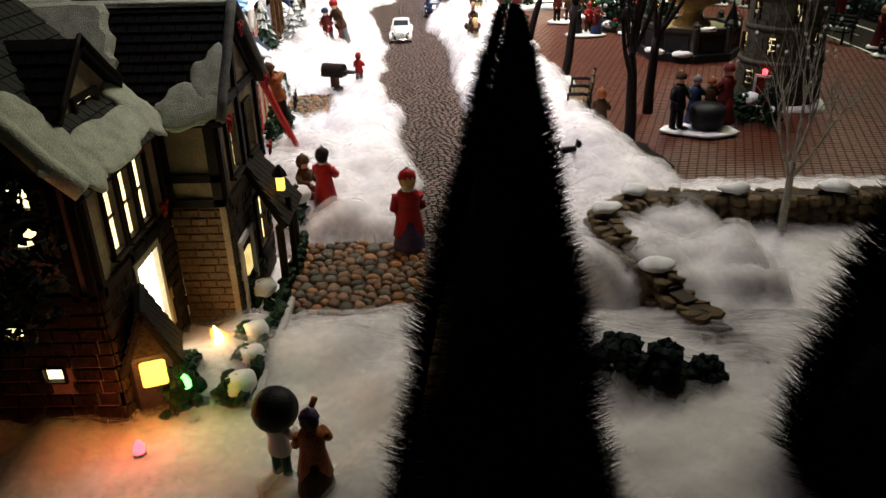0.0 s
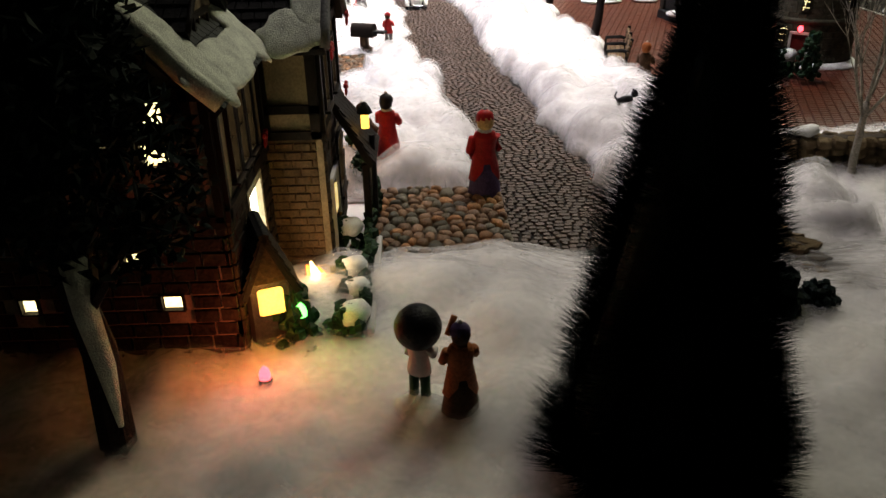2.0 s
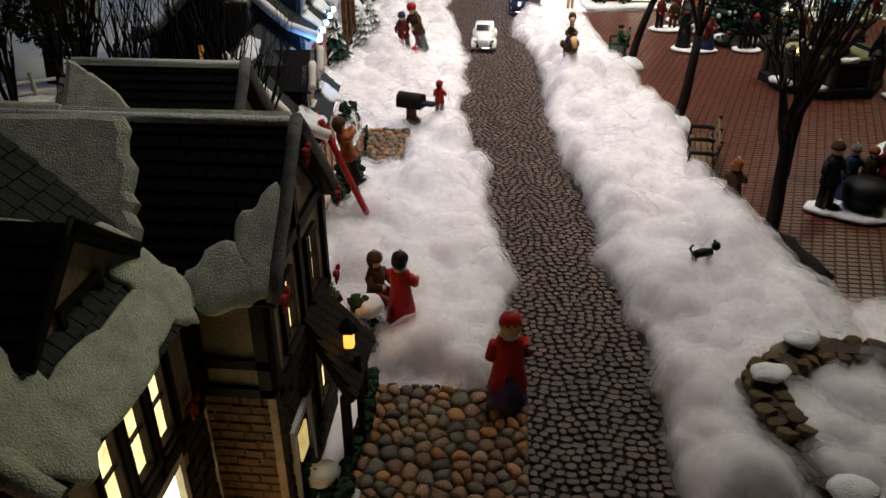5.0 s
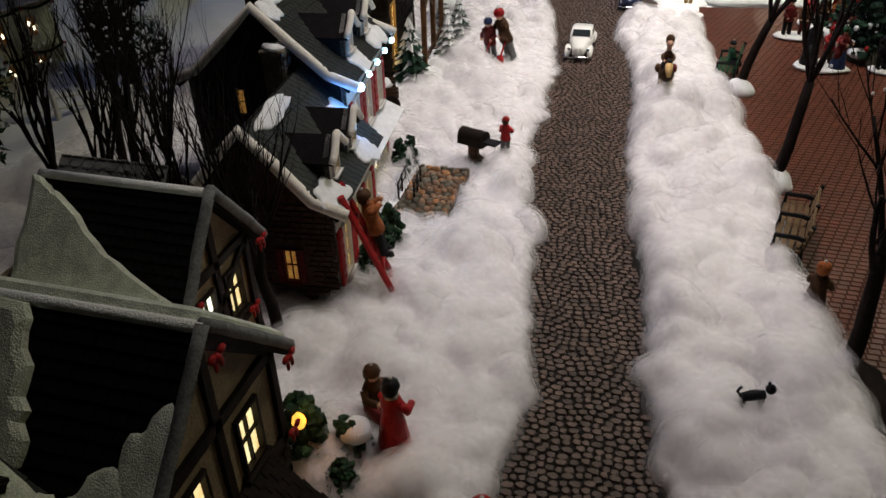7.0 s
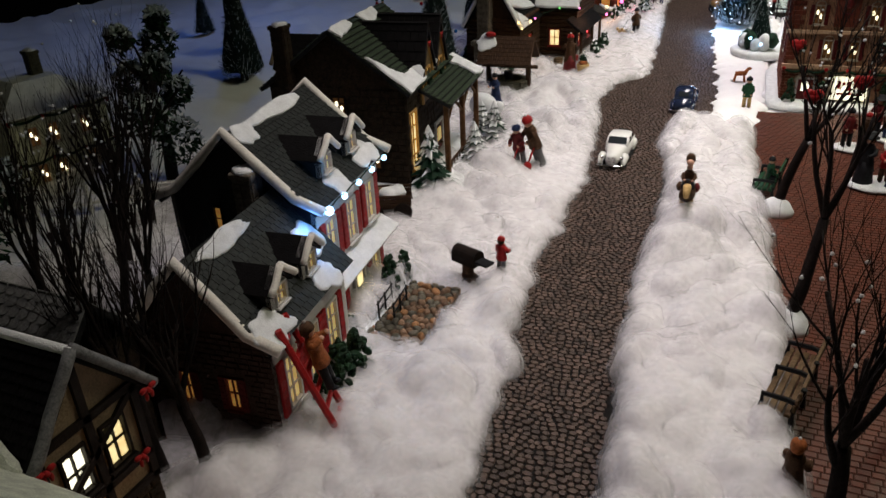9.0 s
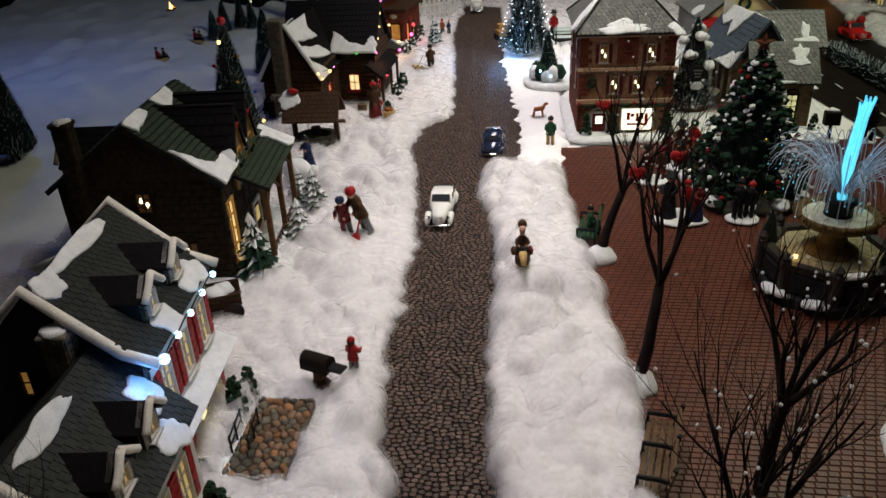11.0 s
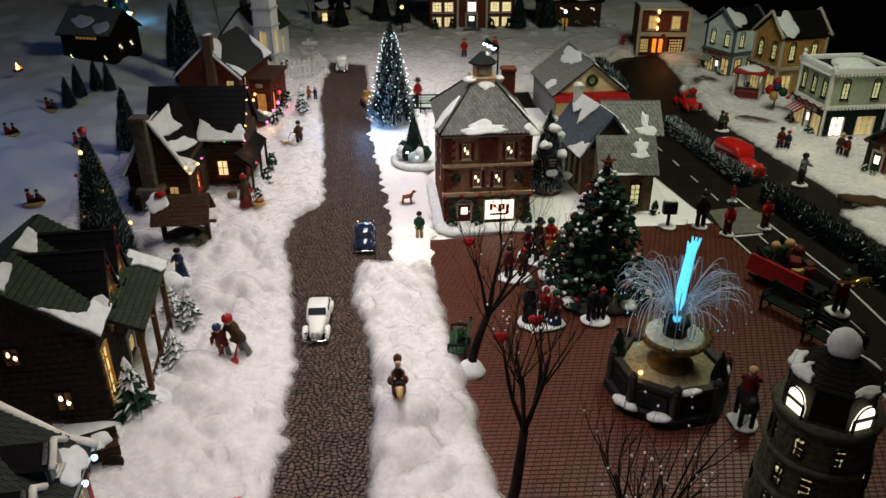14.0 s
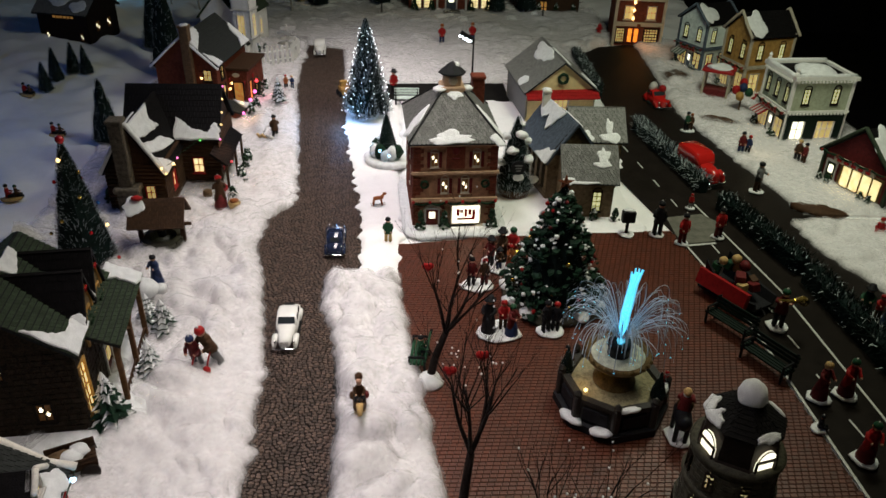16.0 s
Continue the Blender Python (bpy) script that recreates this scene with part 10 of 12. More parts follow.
# ---- vehicles ----
def car(x, y, rz, paint, label, length=0.105, width=0.042, high=0.036, z=0.0028, name="model_car", van=False):
    """An old-fashioned saloon: hood, cabin, round fenders, wheels, lamps; it faces local south."""
    c = thing(name, x, y, z, rz, label, "model car")
    L, Wd, H = length, width, high
    def loft(rows, mi=0, bm=None):
        bm = bm or bmesh.new()
        n = 12
        vs = []
        for yy, w, z0, z1, p in rows:
            for i in range(n):
                a = 2 * math.pi * i / n
                ca, sa = math.cos(a), math.sin(a)
                vs.append((w / 2 * math.copysign(abs(ca) ** p, ca), yy, (z0 + z1) / 2 + (z1 - z0) / 2 * math.copysign(abs(sa) ** p, sa)))
        fs = [(k * n + i, k * n + (i + 1) % n, (k + 1) * n + (i + 1) % n, (k + 1) * n + i) for k in range(len(rows) - 1) for i in range(n)]
        quads(bm, vs, [f[::-1] for f in fs] + [tuple(range(n)), tuple(range(len(rows) * n - 1, (len(rows) - 1) * n - 1, -1))], mi)
        return bm
    lo = 0.16 * H
    bm = loft([(-0.48 * L, 0.20 * Wd, lo, 0.55 * H, 0.6), (-0.44 * L, 0.44 * Wd, lo, 0.62 * H, 0.6), (-0.20 * L, 0.62 * Wd, lo, 0.70 * H, 0.55), (-0.10 * L, 0.86 * Wd, lo, 0.70 * H, 0.5), (0.2 * L, 0.90 * Wd, lo, 0.70 * H, 0.5),
               (0.38 * L, 0.84 * Wd, lo, 0.66 * H, 0.5), (0.49 * L, 0.62 * Wd, lo, 0.45 * H, 0.6)])
    part("body", bm, paint, c, "", True)
    back = 0.46 if van else 0.34
    bm = loft([(-0.13 * L, 0.80 * Wd, 0.60 * H, 0.70 * H, 0.5), (-0.06 * L, 0.80 * Wd, 0.60 * H, 0.96 * H, 0.5), (0.05 * L, 0.82 * Wd, 0.60 * H, 1.0 * H, 0.5), (back * 0.6 * L, 0.80 * Wd, 0.60 * H, (1.0 if van else 0.97) * H, 0.5), (back * L, 0.74 * Wd, 0.55 * H, (0.94 if van else 0.72) * H, 0.6)])
    if van:
        bm = loft([(-0.15 * L, 0.78 * Wd, 0.60 * H, 0.72 * H, 0.35), (-0.09 * L, 0.86 * Wd, 0.55 * H, 1.0 * H, 0.32), (-0.02 * L, 0.90 * Wd, 0.50 * H, 1.07 * H, 0.30), (0.30 * L, 0.90 * Wd, 0.45 * H, 1.08 * H, 0.30), (0.46 * L, 0.87 * Wd, 0.40 * H, 1.05 * H, 0.32), (0.49 * L, 0.80 * Wd, 0.40 * H, 0.98 * H, 0.35)])
    part("cabin", bm, paint, c, "", True)
    for s in (-1, 1):
        for y0, y1, nm in ((-0.46, -0.14, "front_fender"), (0.18, 0.46, "rear_fender")):
            m = (y0 + y1) / 2
            bm = loft([(y0 * L, 0.10 * Wd, 0.14 * H, 0.30 * H, 0.8), ((y0 * 0.7 + m * 0.3) * L, 0.20 * Wd, 0.14 * H, 0.50 * H, 0.8), (m * L, 0.24 * Wd, 0.16 * H, 0.56 * H, 0.8), ((y1 * 0.6 + m * 0.4) * L, 0.20 * Wd, 0.14 * H, 0.40 * H, 0.8), (y1 * L, 0.10 * Wd, 0.12 * H, 0.20 * H, 0.8)])
            for v in bm.verts:
                v.co.x += s * 0.40 * Wd
            part(nm, bm, paint, c, "", True)
        bm = bmesh.new()
        box(bm, (s * 0.43 * Wd, 0.02 * L, 0.15 * H), (0.10 * Wd, 0.36 * L, 0.05 * H))
        part("running_board", bm, RUBBER, c)
        for y in (-0.31, 0.32):
            bm = bmesh.new()
            lathe(bm, [(0.17 * H, -0.05 * Wd), (0.215 * H, -0.045 * Wd), (0.22 * H, 0), (0.215 * H, 0.045 * Wd), (0.17 * H, 0.05 * Wd)], n=16, m=pose(s * 0.42 * Wd, y * L, 0.215 * H, 0, 90, 0))
            wh = part("wheel", bm, RUBBER, c, "", True)
            bm = bmesh.new()
            lathe(bm, [(0.13 * H, 0), (0.12 * H, 0.012 * Wd), (0.05 * H, 0.022 * Wd)], n=14, m=pose(s * (0.42 * Wd + 0.05 * Wd), y * L, 0.215 * H, 0, 90 * s, 0))
            part("hubcap", bm, CHROME, wh, "", True)
        bm = bmesh.new()
        ball(bm, (s * 0.34 * Wd, -0.455 * L, 0.50 * H), 0.065 * Wd, s=(1, 0.9, 1))
        part("headlight", bm, CHROME, c, "", True)
        for y0, y1 in ((-0.045, 0.08), (0.10, 0.22)):
            bm = bmesh.new()
            slab(bm, [(s * 0.414 * Wd, y0 * L, 0.74 * H), (s * 0.414 * Wd, y1 * L, 0.74 * H), (s * 0.390 * Wd, (y1 - 0.01) * L, 0.92 * H), (s * 0.390 * Wd, (y0 + 0.02) * L, 0.92 * H)][::s], 0.0008)
            part("side_window", bm, CARGLASS, c)
    bm = bmesh.new()
    slab(bm, [(-0.33 * Wd, -0.122 * L, 0.72 * H), (0.33 * Wd, -0.122 * L, 0.72 * H), (0.31 * Wd, -0.062 * L, 0.955 * H), (-0.31 * Wd, -0.062 * L, 0.955 * H)], 0.001)
    for v in bm.verts:
        v.co.y -= 0.004 * L
    part("windscreen", bm, CARGLASS, c)
    bm = bmesh.new()
    yb = back * L
    slab(bm, [(0.20 * Wd, yb * 0.98 + 0.001, 0.76 * H if van else 0.74 * H), (-0.20 * Wd, yb * 0.98 + 0.001, 0.76 * H if van else 0.74 * H), (-0.18 * Wd, yb * 0.86 + 0.001, 0.92 * H), (0.18 * Wd, yb * 0.86 + 0.001, 0.92 * H)], 0.001)
    part("rear_window", bm, CARGLASS, c)
    bm = bmesh.new()
    for k in range(7):
        box(bm, ((k - 3) * 0.045 * Wd, -0.478 * L, 0.40 * H), (0.014 * Wd, 0.012 * L, 0.30 * H))
    part("grille", bm, CHROME, c)
    for y, nm in ((-0.50, "front_bumper"), (0.50, "rear_bumper")):
        bm = bmesh.new()
        tube(bm, [(-0.46 * Wd, y * L * 0.95, 0.20 * H), (-0.3 * Wd, y * L, 0.20 * H), (0.3 * Wd, y * L, 0.20 * H), (0.46 * Wd, y * L * 0.95, 0.20 * H)], 0.045 * H, 8)
        part(nm, bm, CHROME, c, "", True)
    return c


car(-0.083, 1.457, 1, CAR_WHITE, "cream white 1940s model saloon car on the cobbles", 0.114, 0.041, 0.036)
car(-0.026, 1.735, 182, CAR_BLUE, "dark blue shiny model saloon car on the cobbles", 0.104, 0.041, 0.038)
car(-0.168, 3.02, 3, CAR_WHITE, "small white model truck at the far end of the street", 0.085, 0.040, 0.042, van=True)
car(0.800, 2.050, 16, CAR_RED, "bright red model van on the dark road", 0.135, 0.056, 0.062, van=True)
car(0.846, 2.545, 8, CAR_RED, "red model car carrying presents on the road", 0.105, 0.050, 0.044)
bm = bmesh.new()
for k, (x, y, z, r) in enumerate(((-0.008, 0.02, 0.052, 0.012), (0.012, 0.0, 0.050, 0.011), (0.0, 0.03, 0.05, 0.011))):
    ball(bm, (x, y, z), r, k % 2, n=10, k=6, jitter=0.2)
ob = part("gift_sack", bm, [WHITEP, REDP], None, "", True)
ob.matrix_world = pose(0.846, 2.545, 0, 0, 0, 8)
tagged(ob, "white and red sacks piled on the red car", "gift sack")


# ---- the fountain ----
def fountain():
    f = thing("fountain", 0.400, 1.275, 0.002, 12, "octagonal stone fountain with glowing blue fibre-optic jet", "fountain")
    def octa(bm, rows, n=8):
        lathe(bm, rows, n=n, turn=math.pi / 8)
    bm = bmesh.new()
    octa(bm, [(0.082, 0), (0.082, 0.012), (0.077, 0.014)])
    part("step", bm, BLACKP, f, "dark lowest step")
    bm = bmesh.new()
    octa(bm, [(0.072, 0.013), (0.072, 0.042), (0.0745, 0.044), (0.0745, 0.050), (0.063, 0.050), (0.061, 0.043), (0.030, 0.043)])
    part("basin", bm, DARKSTONE, f)
    bm = bmesh.new()
    lathe(bm, [(0.062, 0.0435), (0.060, 0.0455), (0.026, 0.0460)], n=8, turn=math.pi / 8)
    part("basin_fill", bm, BASINPALE, f, "pale greenish-gold basin bottom")
    for k in range(8):
        a = 2 * math.pi * k / 8 + math.pi / 8
        bm = bmesh.new()
        cbox(bm, (0.0735 * math.cos(a), 0.0735 * math.sin(a), 0.032), (0.010, 0.010, 0.044), 0.002)
        lathe(bm, [(0.005, 0.054), (0.006, 0.058), (0.002, 0.063)], (0.0735 * math.cos(a), 0.0735 * math.sin(a), 0), 8)
        part("pillar", bm, DARKSTONE, f)
        bm = bmesh.new()
        b = a + math.pi / 8
        m = pose(0.0682 * math.cos(b), 0.0682 * math.sin(b), 0.028, 0, 0, math.degrees(b) + 90)
        box(bm, (0, 0, 0), (0.036, 0.004, 0.020), 0, m)
        part("panel", bm, BLACKP, f, "dark side panel")
    bm = bmesh.new()
    lathe(bm, [(0.030, 0.043), (0.030, 0.050), (0.018, 0.058), (0.014, 0.068), (0.020, 0.074), (0.042, 0.084), (0.046, 0.092), (0.044, 0.096), (0.040, 0.094), (0.034, 0.088), (0.012, 0.088)], n=22)
    bowl = part("bowl", bm, GOLDSTONE, f, "gold-toned stone bowl", True)
    bm = bmesh.new()
    for k in range(26):
        a = 2 * math.pi * k / 26
        ball(bm, (0.0455 * math.cos(a), 0.0455 * math.sin(a), 0.094), 0.0034, n=6, k=4)
    part("beaded_rim", bm, GOLDSTONE, bowl)
    bm = bmesh.new()
    lathe(bm, [(0.038, 0.0905), (0.037, 0.0925), (0.016, 0.0930)], n=20)
    part("bowl_snow", bm, GLITTER_DIM, bowl, "greenish snow in the bowl", True)
    bm = bmesh.new()
    lathe(bm, [(0.016, 0.088), (0.015, 0.104), (0.019, 0.110), (0.016, 0.114), (0.008, 0.112)], n=16)
    part("cup", bm, BLACKP, f, "", True)
    # the fibre bundle and its falling strands
    bm = bmesh.new()
    rng = random.Random(4)
    for k in range(26):
        a, r = rng.uniform(0, 6.28), 0.0060 * math.sqrt(rng.random())
        x, y = r * math.cos(a), r * math.sin(a)
        bm = bmesh.new()
        tube(bm, [(x * 0.7, y * 0.7, 0.108), (x, y, 0.16), (x * 0.9 + 0.004, y * 0.9, 0.208), (x * 1.4 + 0.006, y * 1.4, 0.224 + rng.uniform(-0.006, 0.008))], [0.0015, 0.0014, 0.0012, 0.0009], 5)
        part("jet_fibre", bm, FIBRE_GLOW, f, "glowing blue-cyan fibre")
    vs, fs = [], []
    for k in range(190):
        # sheaves of strands that rise, arch over and hang
        a = (k % 7) * 0.897 + rng.gauss(0, 0.17)
        low = k % 5 == 0
        R, top = (rng.uniform(0.020, 0.032), rng.uniform(0.132, 0.146)) if low else (rng.uniform(0.052, 0.086), rng.uniform(0.154, 0.184))
        end = rng.uniform(0.100, 0.118) if low else rng.uniform(0.112, 0.156)
        pts = []
        for i in range(9):
            s = i / 8
            u = math.sin(0.5 * math.pi * s)
            z = 0.114 + (top - 0.114) * math.sin(0.5 * math.pi * min(1, s / 0.52)) if s < 0.52 else top - (top - end) * ((s - 0.52) / 0.48) ** 2
            pts.append(Vector((R * u * math.cos(a), R * u * math.sin(a), z)))
        w = Vector((-math.sin(a), math.cos(a), 0)) * 0.00045
        i0 = len(vs)
        for p in pts:
            vs += [p - w, p + w, p + Vector((0, 0, 0.0006))]
        for i in range(8):
            b = i0 + 3 * i
            fs += [(b, b + 3, b + 4, b + 1), (b + 1, b + 4, b + 5, b + 2), (b + 2, b + 5, b + 3, b)]
    me = bpy.data.meshes.new("fibre_spray")
    me.from_pydata([tuple(v) for v in vs], [], fs)
    me.materials.append(FIBRE)
    o = new("fibre_spray", me)
    o.parent = f
    tagged(o, "thin clear fibre strands", kind="stuff")
    bm = bmesh.new()
    for k in range(0, 190, 3):
        ball(bm, vs[k * 27 + 25], 0.0007, n=5, k=3)
    o = part("fibre_glow_dots", bm, FIBRE_GLOW, f, "tiny glowing tips")
    tagged(o, kind="stuff")
    for a, r, z, s in ((200, 0.078, 0.014, (0.9, 2.0, 0.5)), (262, 0.069, 0.050, (0.6, 1.6, 0.4)), (330, 0.069, 0.050, (0.6, 1.4, 0.4)), (60, 0.069, 0.050, (0.6, 1.8, 0.4)), (235, 0.078, 0.014, (0.9, 1.6, 0.5))):
        bm = bmesh.new()
        ball(bm, (0, 0, 0), 0.0105, s=s, jitter=0.3, n=12, k=6)
        m = pose(r * math.cos(math.radians(a)), r * math.sin(math.radians(a)), z, 0, 0, a)
        for v in bm.verts:
            v.co = m @ v.co
        part("snow_patch", bm, GLITTER, f, "", True)
    bm = bmesh.new()
    ball(bm, (-0.052, -0.018, 0.052), 0.0028, n=8, k=6)
    part("basin_lamp", bm, BULB_WARM, f, "small warm lamp", True)


fountain()
for k, (x, y, h) in enumerate(((0.335, 1.295, 0.045), (0.452, 1.238, 0.045))):
    brush_tree(x, y, h, 0.014, "tiny frosted fir on the fountain's edge", 0.046, dense=500, frost=0.4, seed=70 + k, name="tiny_fir", group="firs on the fountain")
figure("fountain_child_figurine", 0.340, 1.318, 40, "small figurine sitting on the fountain's edge", one(0.040, OR, BR, BK, 0.0, sit=True), 0.050)
figure("fountain_bird_figurine", 0.470, 1.262, 200, "small red and white figurine on the fountain's edge", one(0.034, RD, RD, RD, 0.0, sit=True, carry=WH, hair=WH), 0.050)


# ---- ornaments and base of the big square tree ----
def square_tree_base():
    rng = random.Random(6)
    h, r = 0.215, 0.084
    for k in range(64):
        f = rng.random() ** 0.8 * 0.9
        a = rng.uniform(0, 6.28)
        R = r * (1 - f) ** 0.82 * rng.uniform(0.92, 1.08) + 0.004
        bm = bmesh.new()
        ball(bm, (R * math.cos(a), R * math.sin(a), 0.025 + f * (h - 0.02)), rng.uniform(0.0022, 0.0044), n=8, k=5, jitter=0.3)
        part("ornament", bm, (GLITTER, REDP, GOLDBALL, GLITTER, MAROON)[k % 5], big, "", True)
    # ragged bough tips, dark, with flecks of snow
    for name, n, m, size in (("bough_fringe", 420, FIRGREEN, 0.0080), ("snow_dusting", 110, GLITTER, 0.0042)):
        bm = bmesh.new()
        for k in range(n):
            f, a = rng.random() ** 1.25 * 0.96, rng.uniform(0, 6.28)
            R = r * (1 - f) ** 0.82 * rng.uniform(0.86, 1.14) + 0.003
            ball(bm, (R * math.cos(a), R * math.sin(a), 0.018 + f * (h - 0.02)), size * rng.uniform(0.5, 1.1), s=(1, 1, 0.55), n=6, k=3, jitter=0.7)
        tagged(part(name, bm, m, big), kind="stuff")
    bm = bmesh.new()
    pts = [((0.015 if i % 2 == 0 else 0.006) * math.cos(math.pi * (i / 5 + 0.5)), -0.002, h + 0.012 + (0.015 if i % 2 == 0 else 0.006) * math.sin(math.pi * (i / 5 + 0.5))) for i in range(10)]
    quads(bm, pts + [(0, -0.006, h + 0.012), (0, 0.004, h + 0.012)], [(i, (i + 1) % 10, 10) for i in range(10)] + [((i + 1) % 10, i, 11) for i in range(10)])
    part("star", bm, RUST, big, "rust-brown star")
    bm = bmesh.new()
    for k in range(9):
        ball(bm, (rng.uniform(-0.012, 0.012), rng.uniform(-0.014, 0.004), h - 0.012 + rng.uniform(-0.008, 0.006)), rng.uniform(0.004, 0.007), s=(1, 1, 0.6), n=7, k=4, jitter=0.4)
    part("crown_snow", bm, GLITTER, big, "snow under the star", True)
    bm = bmesh.new()
    lathe(bm, [(0.088, 0), (0.090, 0.010), (0.080, 0.018), (0.03, 0.020)], n=22)
    for v in bm.verts:
        v.co += Vector((noise.noise(v.co * 40), noise.noise(v.co * 40 + Vector((7, 7, 7))), 0)) * 0.008
    part("tree_base", bm, STONEGREY, big, "grey stone ring with snow", True)
    for k in range(11):
        bm = bmesh.new()
        a = k * 0.571
        ball(bm, (0.082 * math.cos(a), 0.082 * math.sin(a), 0.016), 0.013, s=(1.1, 1.1, 0.5), jitter=0.35)
        part("base_snow", bm, GLITTER, big, "", True)


square_tree_base()
snowtree = brush_tree(0.348, 1.955, 0.185, 0.050, "snow-laden fir in a round basket with a dark sign", 0, dense=4000, frost=0.45, seed=13, name="basket_tree", trunk=0.12, length=0.5)
bm = bmesh.new()
lathe(bm, [(0.030, 0), (0.036, 0.012), (0.037, 0.026), (0.030, 0.028)], n=16)
part("basket", bm, BROWN, snowtree, "brown woven basket")
bm = bmesh.new()
lathe(bm, [(0.016, 0), (0.016, 0.003), (0.013, 0.004)], n=16, m=pose(0, -0.044, 0.088, 90, 0, 0))
sg = part("sign_plate", bm, BLACKP, snowtree, "dark oval sign")
for k in range(3):
    bm = bmesh.new()
    box(bm, (0, -0.0486, 0.094 - k * 0.006), (0.016 - 0.003 * k, 0.001, 0.0026))
    part("sign_bar", bm, GREYP, sg)
for k in range(12):
    bm = bmesh.new()
    a, z = k * 2.4, 0.04 + 0.011 * k
    R = 0.046 * (1.05 - z / 0.22)
    ball(bm, (R * math.cos(a), R * math.sin(a), z), 0.013, s=(1, 1, 0.6), jitter=0.4)
    part("snow_clump", bm, GLITTER, snowtree, "", True)


# ---- street furniture ----
def bench(x, y, rz, label, wood=None, z=0.003, length=0.060, middle=False):
    b = thing("park_bench", x, y, z, rz, label, "bench", "benches by the square")
    wood = wood or WOOD
    for k in range(4):
        bm = bmesh.new()
        cbox(bm, (0, -0.010 + k * 0.0062, 0.021), (length, 0.0048, 0.0028), 0.0006)
        part("seat_slat", bm, wood, b)
    for k in range(3):
        bm = bmesh.new()
        cbox(bm, (0, 0.0125 + k * 0.0012, 0.028 + k * 0.0068), (length, 0.0026, 0.0050), 0.0006)
        part("back_slat", bm, wood, b)
    for s in (-1, 0, 1) if middle else (-1, 1):
        bm = bmesh.new()
        u = s * length * 0.44
        tube(bm, [(u, -0.011, 0), (u, -0.012, 0.020), (u, -0.012, 0.031), (u, 0.006, 0.032), (u, 0.014, 0.030)], 0.0022, 6)
        tube(bm, [(u, 0.013, 0), (u, 0.011, 0.020), (u, 0.0165, 0.046)], 0.0022, 6)
        part("end_frame", bm, IRON, b)
    return b


bench(0.166, 0.942, 258, "long wooden park bench with black iron supports beside the snow strip", length=0.092, middle=True)
bench(0.126, 1.372, 262, "dark green park bench beside a bare tree", GREENP)
bench(0.640, 1.445, -60, "nearly black park bench facing the square", DARKGREEN, length=0.085)
bench(0.662, 1.350, -62, "nearly black park bench facing the square", DARKGREEN, length=0.085)
bench(0.119, 2.530, 0, "pale green bench beside the side street", TEALP, length=0.07)


def mailbox(x, y, rz, label, z=0.012):
    z = snow_top(x, y, z) - 0.003
    m = thing("mailbox", x, y, z, rz, label, "mailbox")
    bm = bmesh.new()
    cbox(bm, (0, 0, 0.014), (0.013, 0.013, 0.028), 0.002)
    ball(bm, (0, 0, 0.004), 0.013, s=(1, 1, 0.6), jitter=0.3)
    part("post", bm, BROWN, m)
    bm = bmesh.new()
    n = 9
    prof = [(-0.011, 0)] + [(0.011 * math.cos(math.pi - math.pi * i / n), 0.010 + 0.011 * math.sin(math.pi * i / n)) for i in range(n + 1)] + [(0.011, 0)]
    vs = [(-0.020, p, 0.028 + q) for p, q in prof] + [(0.020, p, 0.028 + q) for p, q in prof]
    k = len(prof)
    quads(bm, vs, [(i, (i + 1) % k, k + (i + 1) % k, k + i) for i in range(k)] + [tuple(range(k - 1, -1, -1)), tuple(range(k, 2 * k))])
    part("box", bm, TIMBER, m)
    bm = bmesh.new()
    box(bm, (0.030, 0, 0.036), (0.020, 0.016, 0.003))
    part("lid", bm, BLACKP, m, "open lid")
    m.scale = (0.78, 0.78, 0.80)
    return m


mailbox(-0.152, 1.030, -20, "big brown wooden mailbox with its lid open in the snow")


def post_box(x, y):
    p = thing("post_box", x, y, 0.004, 0, "black letter box on a post with a snow base", "mailbox")
    bm = bmesh.new()
    base_disc(bm, 0.016)
    for f in bm.faces:
        f.material_index = 0
    part("snow_foot", bm, GLITTER, p)
    bm = bmesh.new()
    cyl(bm, (0, 0, 0), (0, 0, 0.030), 0.0034)
    part("post", bm, BLACKP, p)
    bm = bmesh.new()
    cbox(bm, (0, 0, 0.042), (0.026, 0.016, 0.024), 0.002)
    part("box", bm, BLACKP, p)
    bm = bmesh.new()
    ball(bm, (0, 0, 0.055), 0.012, s=(1, 0.6, 0.3), jitter=0.2)
    part("snow_cap", bm, GLITTER, p, "", True)


post_box(0.554, 1.772)


def ladder():
    l = thing("ladder", -0.163, 0.778, 0.010, 22, "bright red wooden ladder leaning against the clapboard house", "ladder")
    top = Vector((-0.034, 0.0, 0.100))
    for s in (-0.013, 0.013):
        bm = bmesh.new()
        cyl(bm, (0.004, s * 1.15, 0), (top.x, s * 0.85, top.z), 0.0030, n=6)
        part("rail", bm, REDP, l)
    for k in range(6):
        f = (k + 0.7) / 6.4
        bm = bmesh.new()
        cyl(bm, (0.004 + (top.x - 0.004) * f, -0.0145, top.z * f), (0.004 + (top.x - 0.004) * f, 0.0145, top.z * f), 0.0021, n=6)
        part("rung", bm, REDP, l)


ladder()


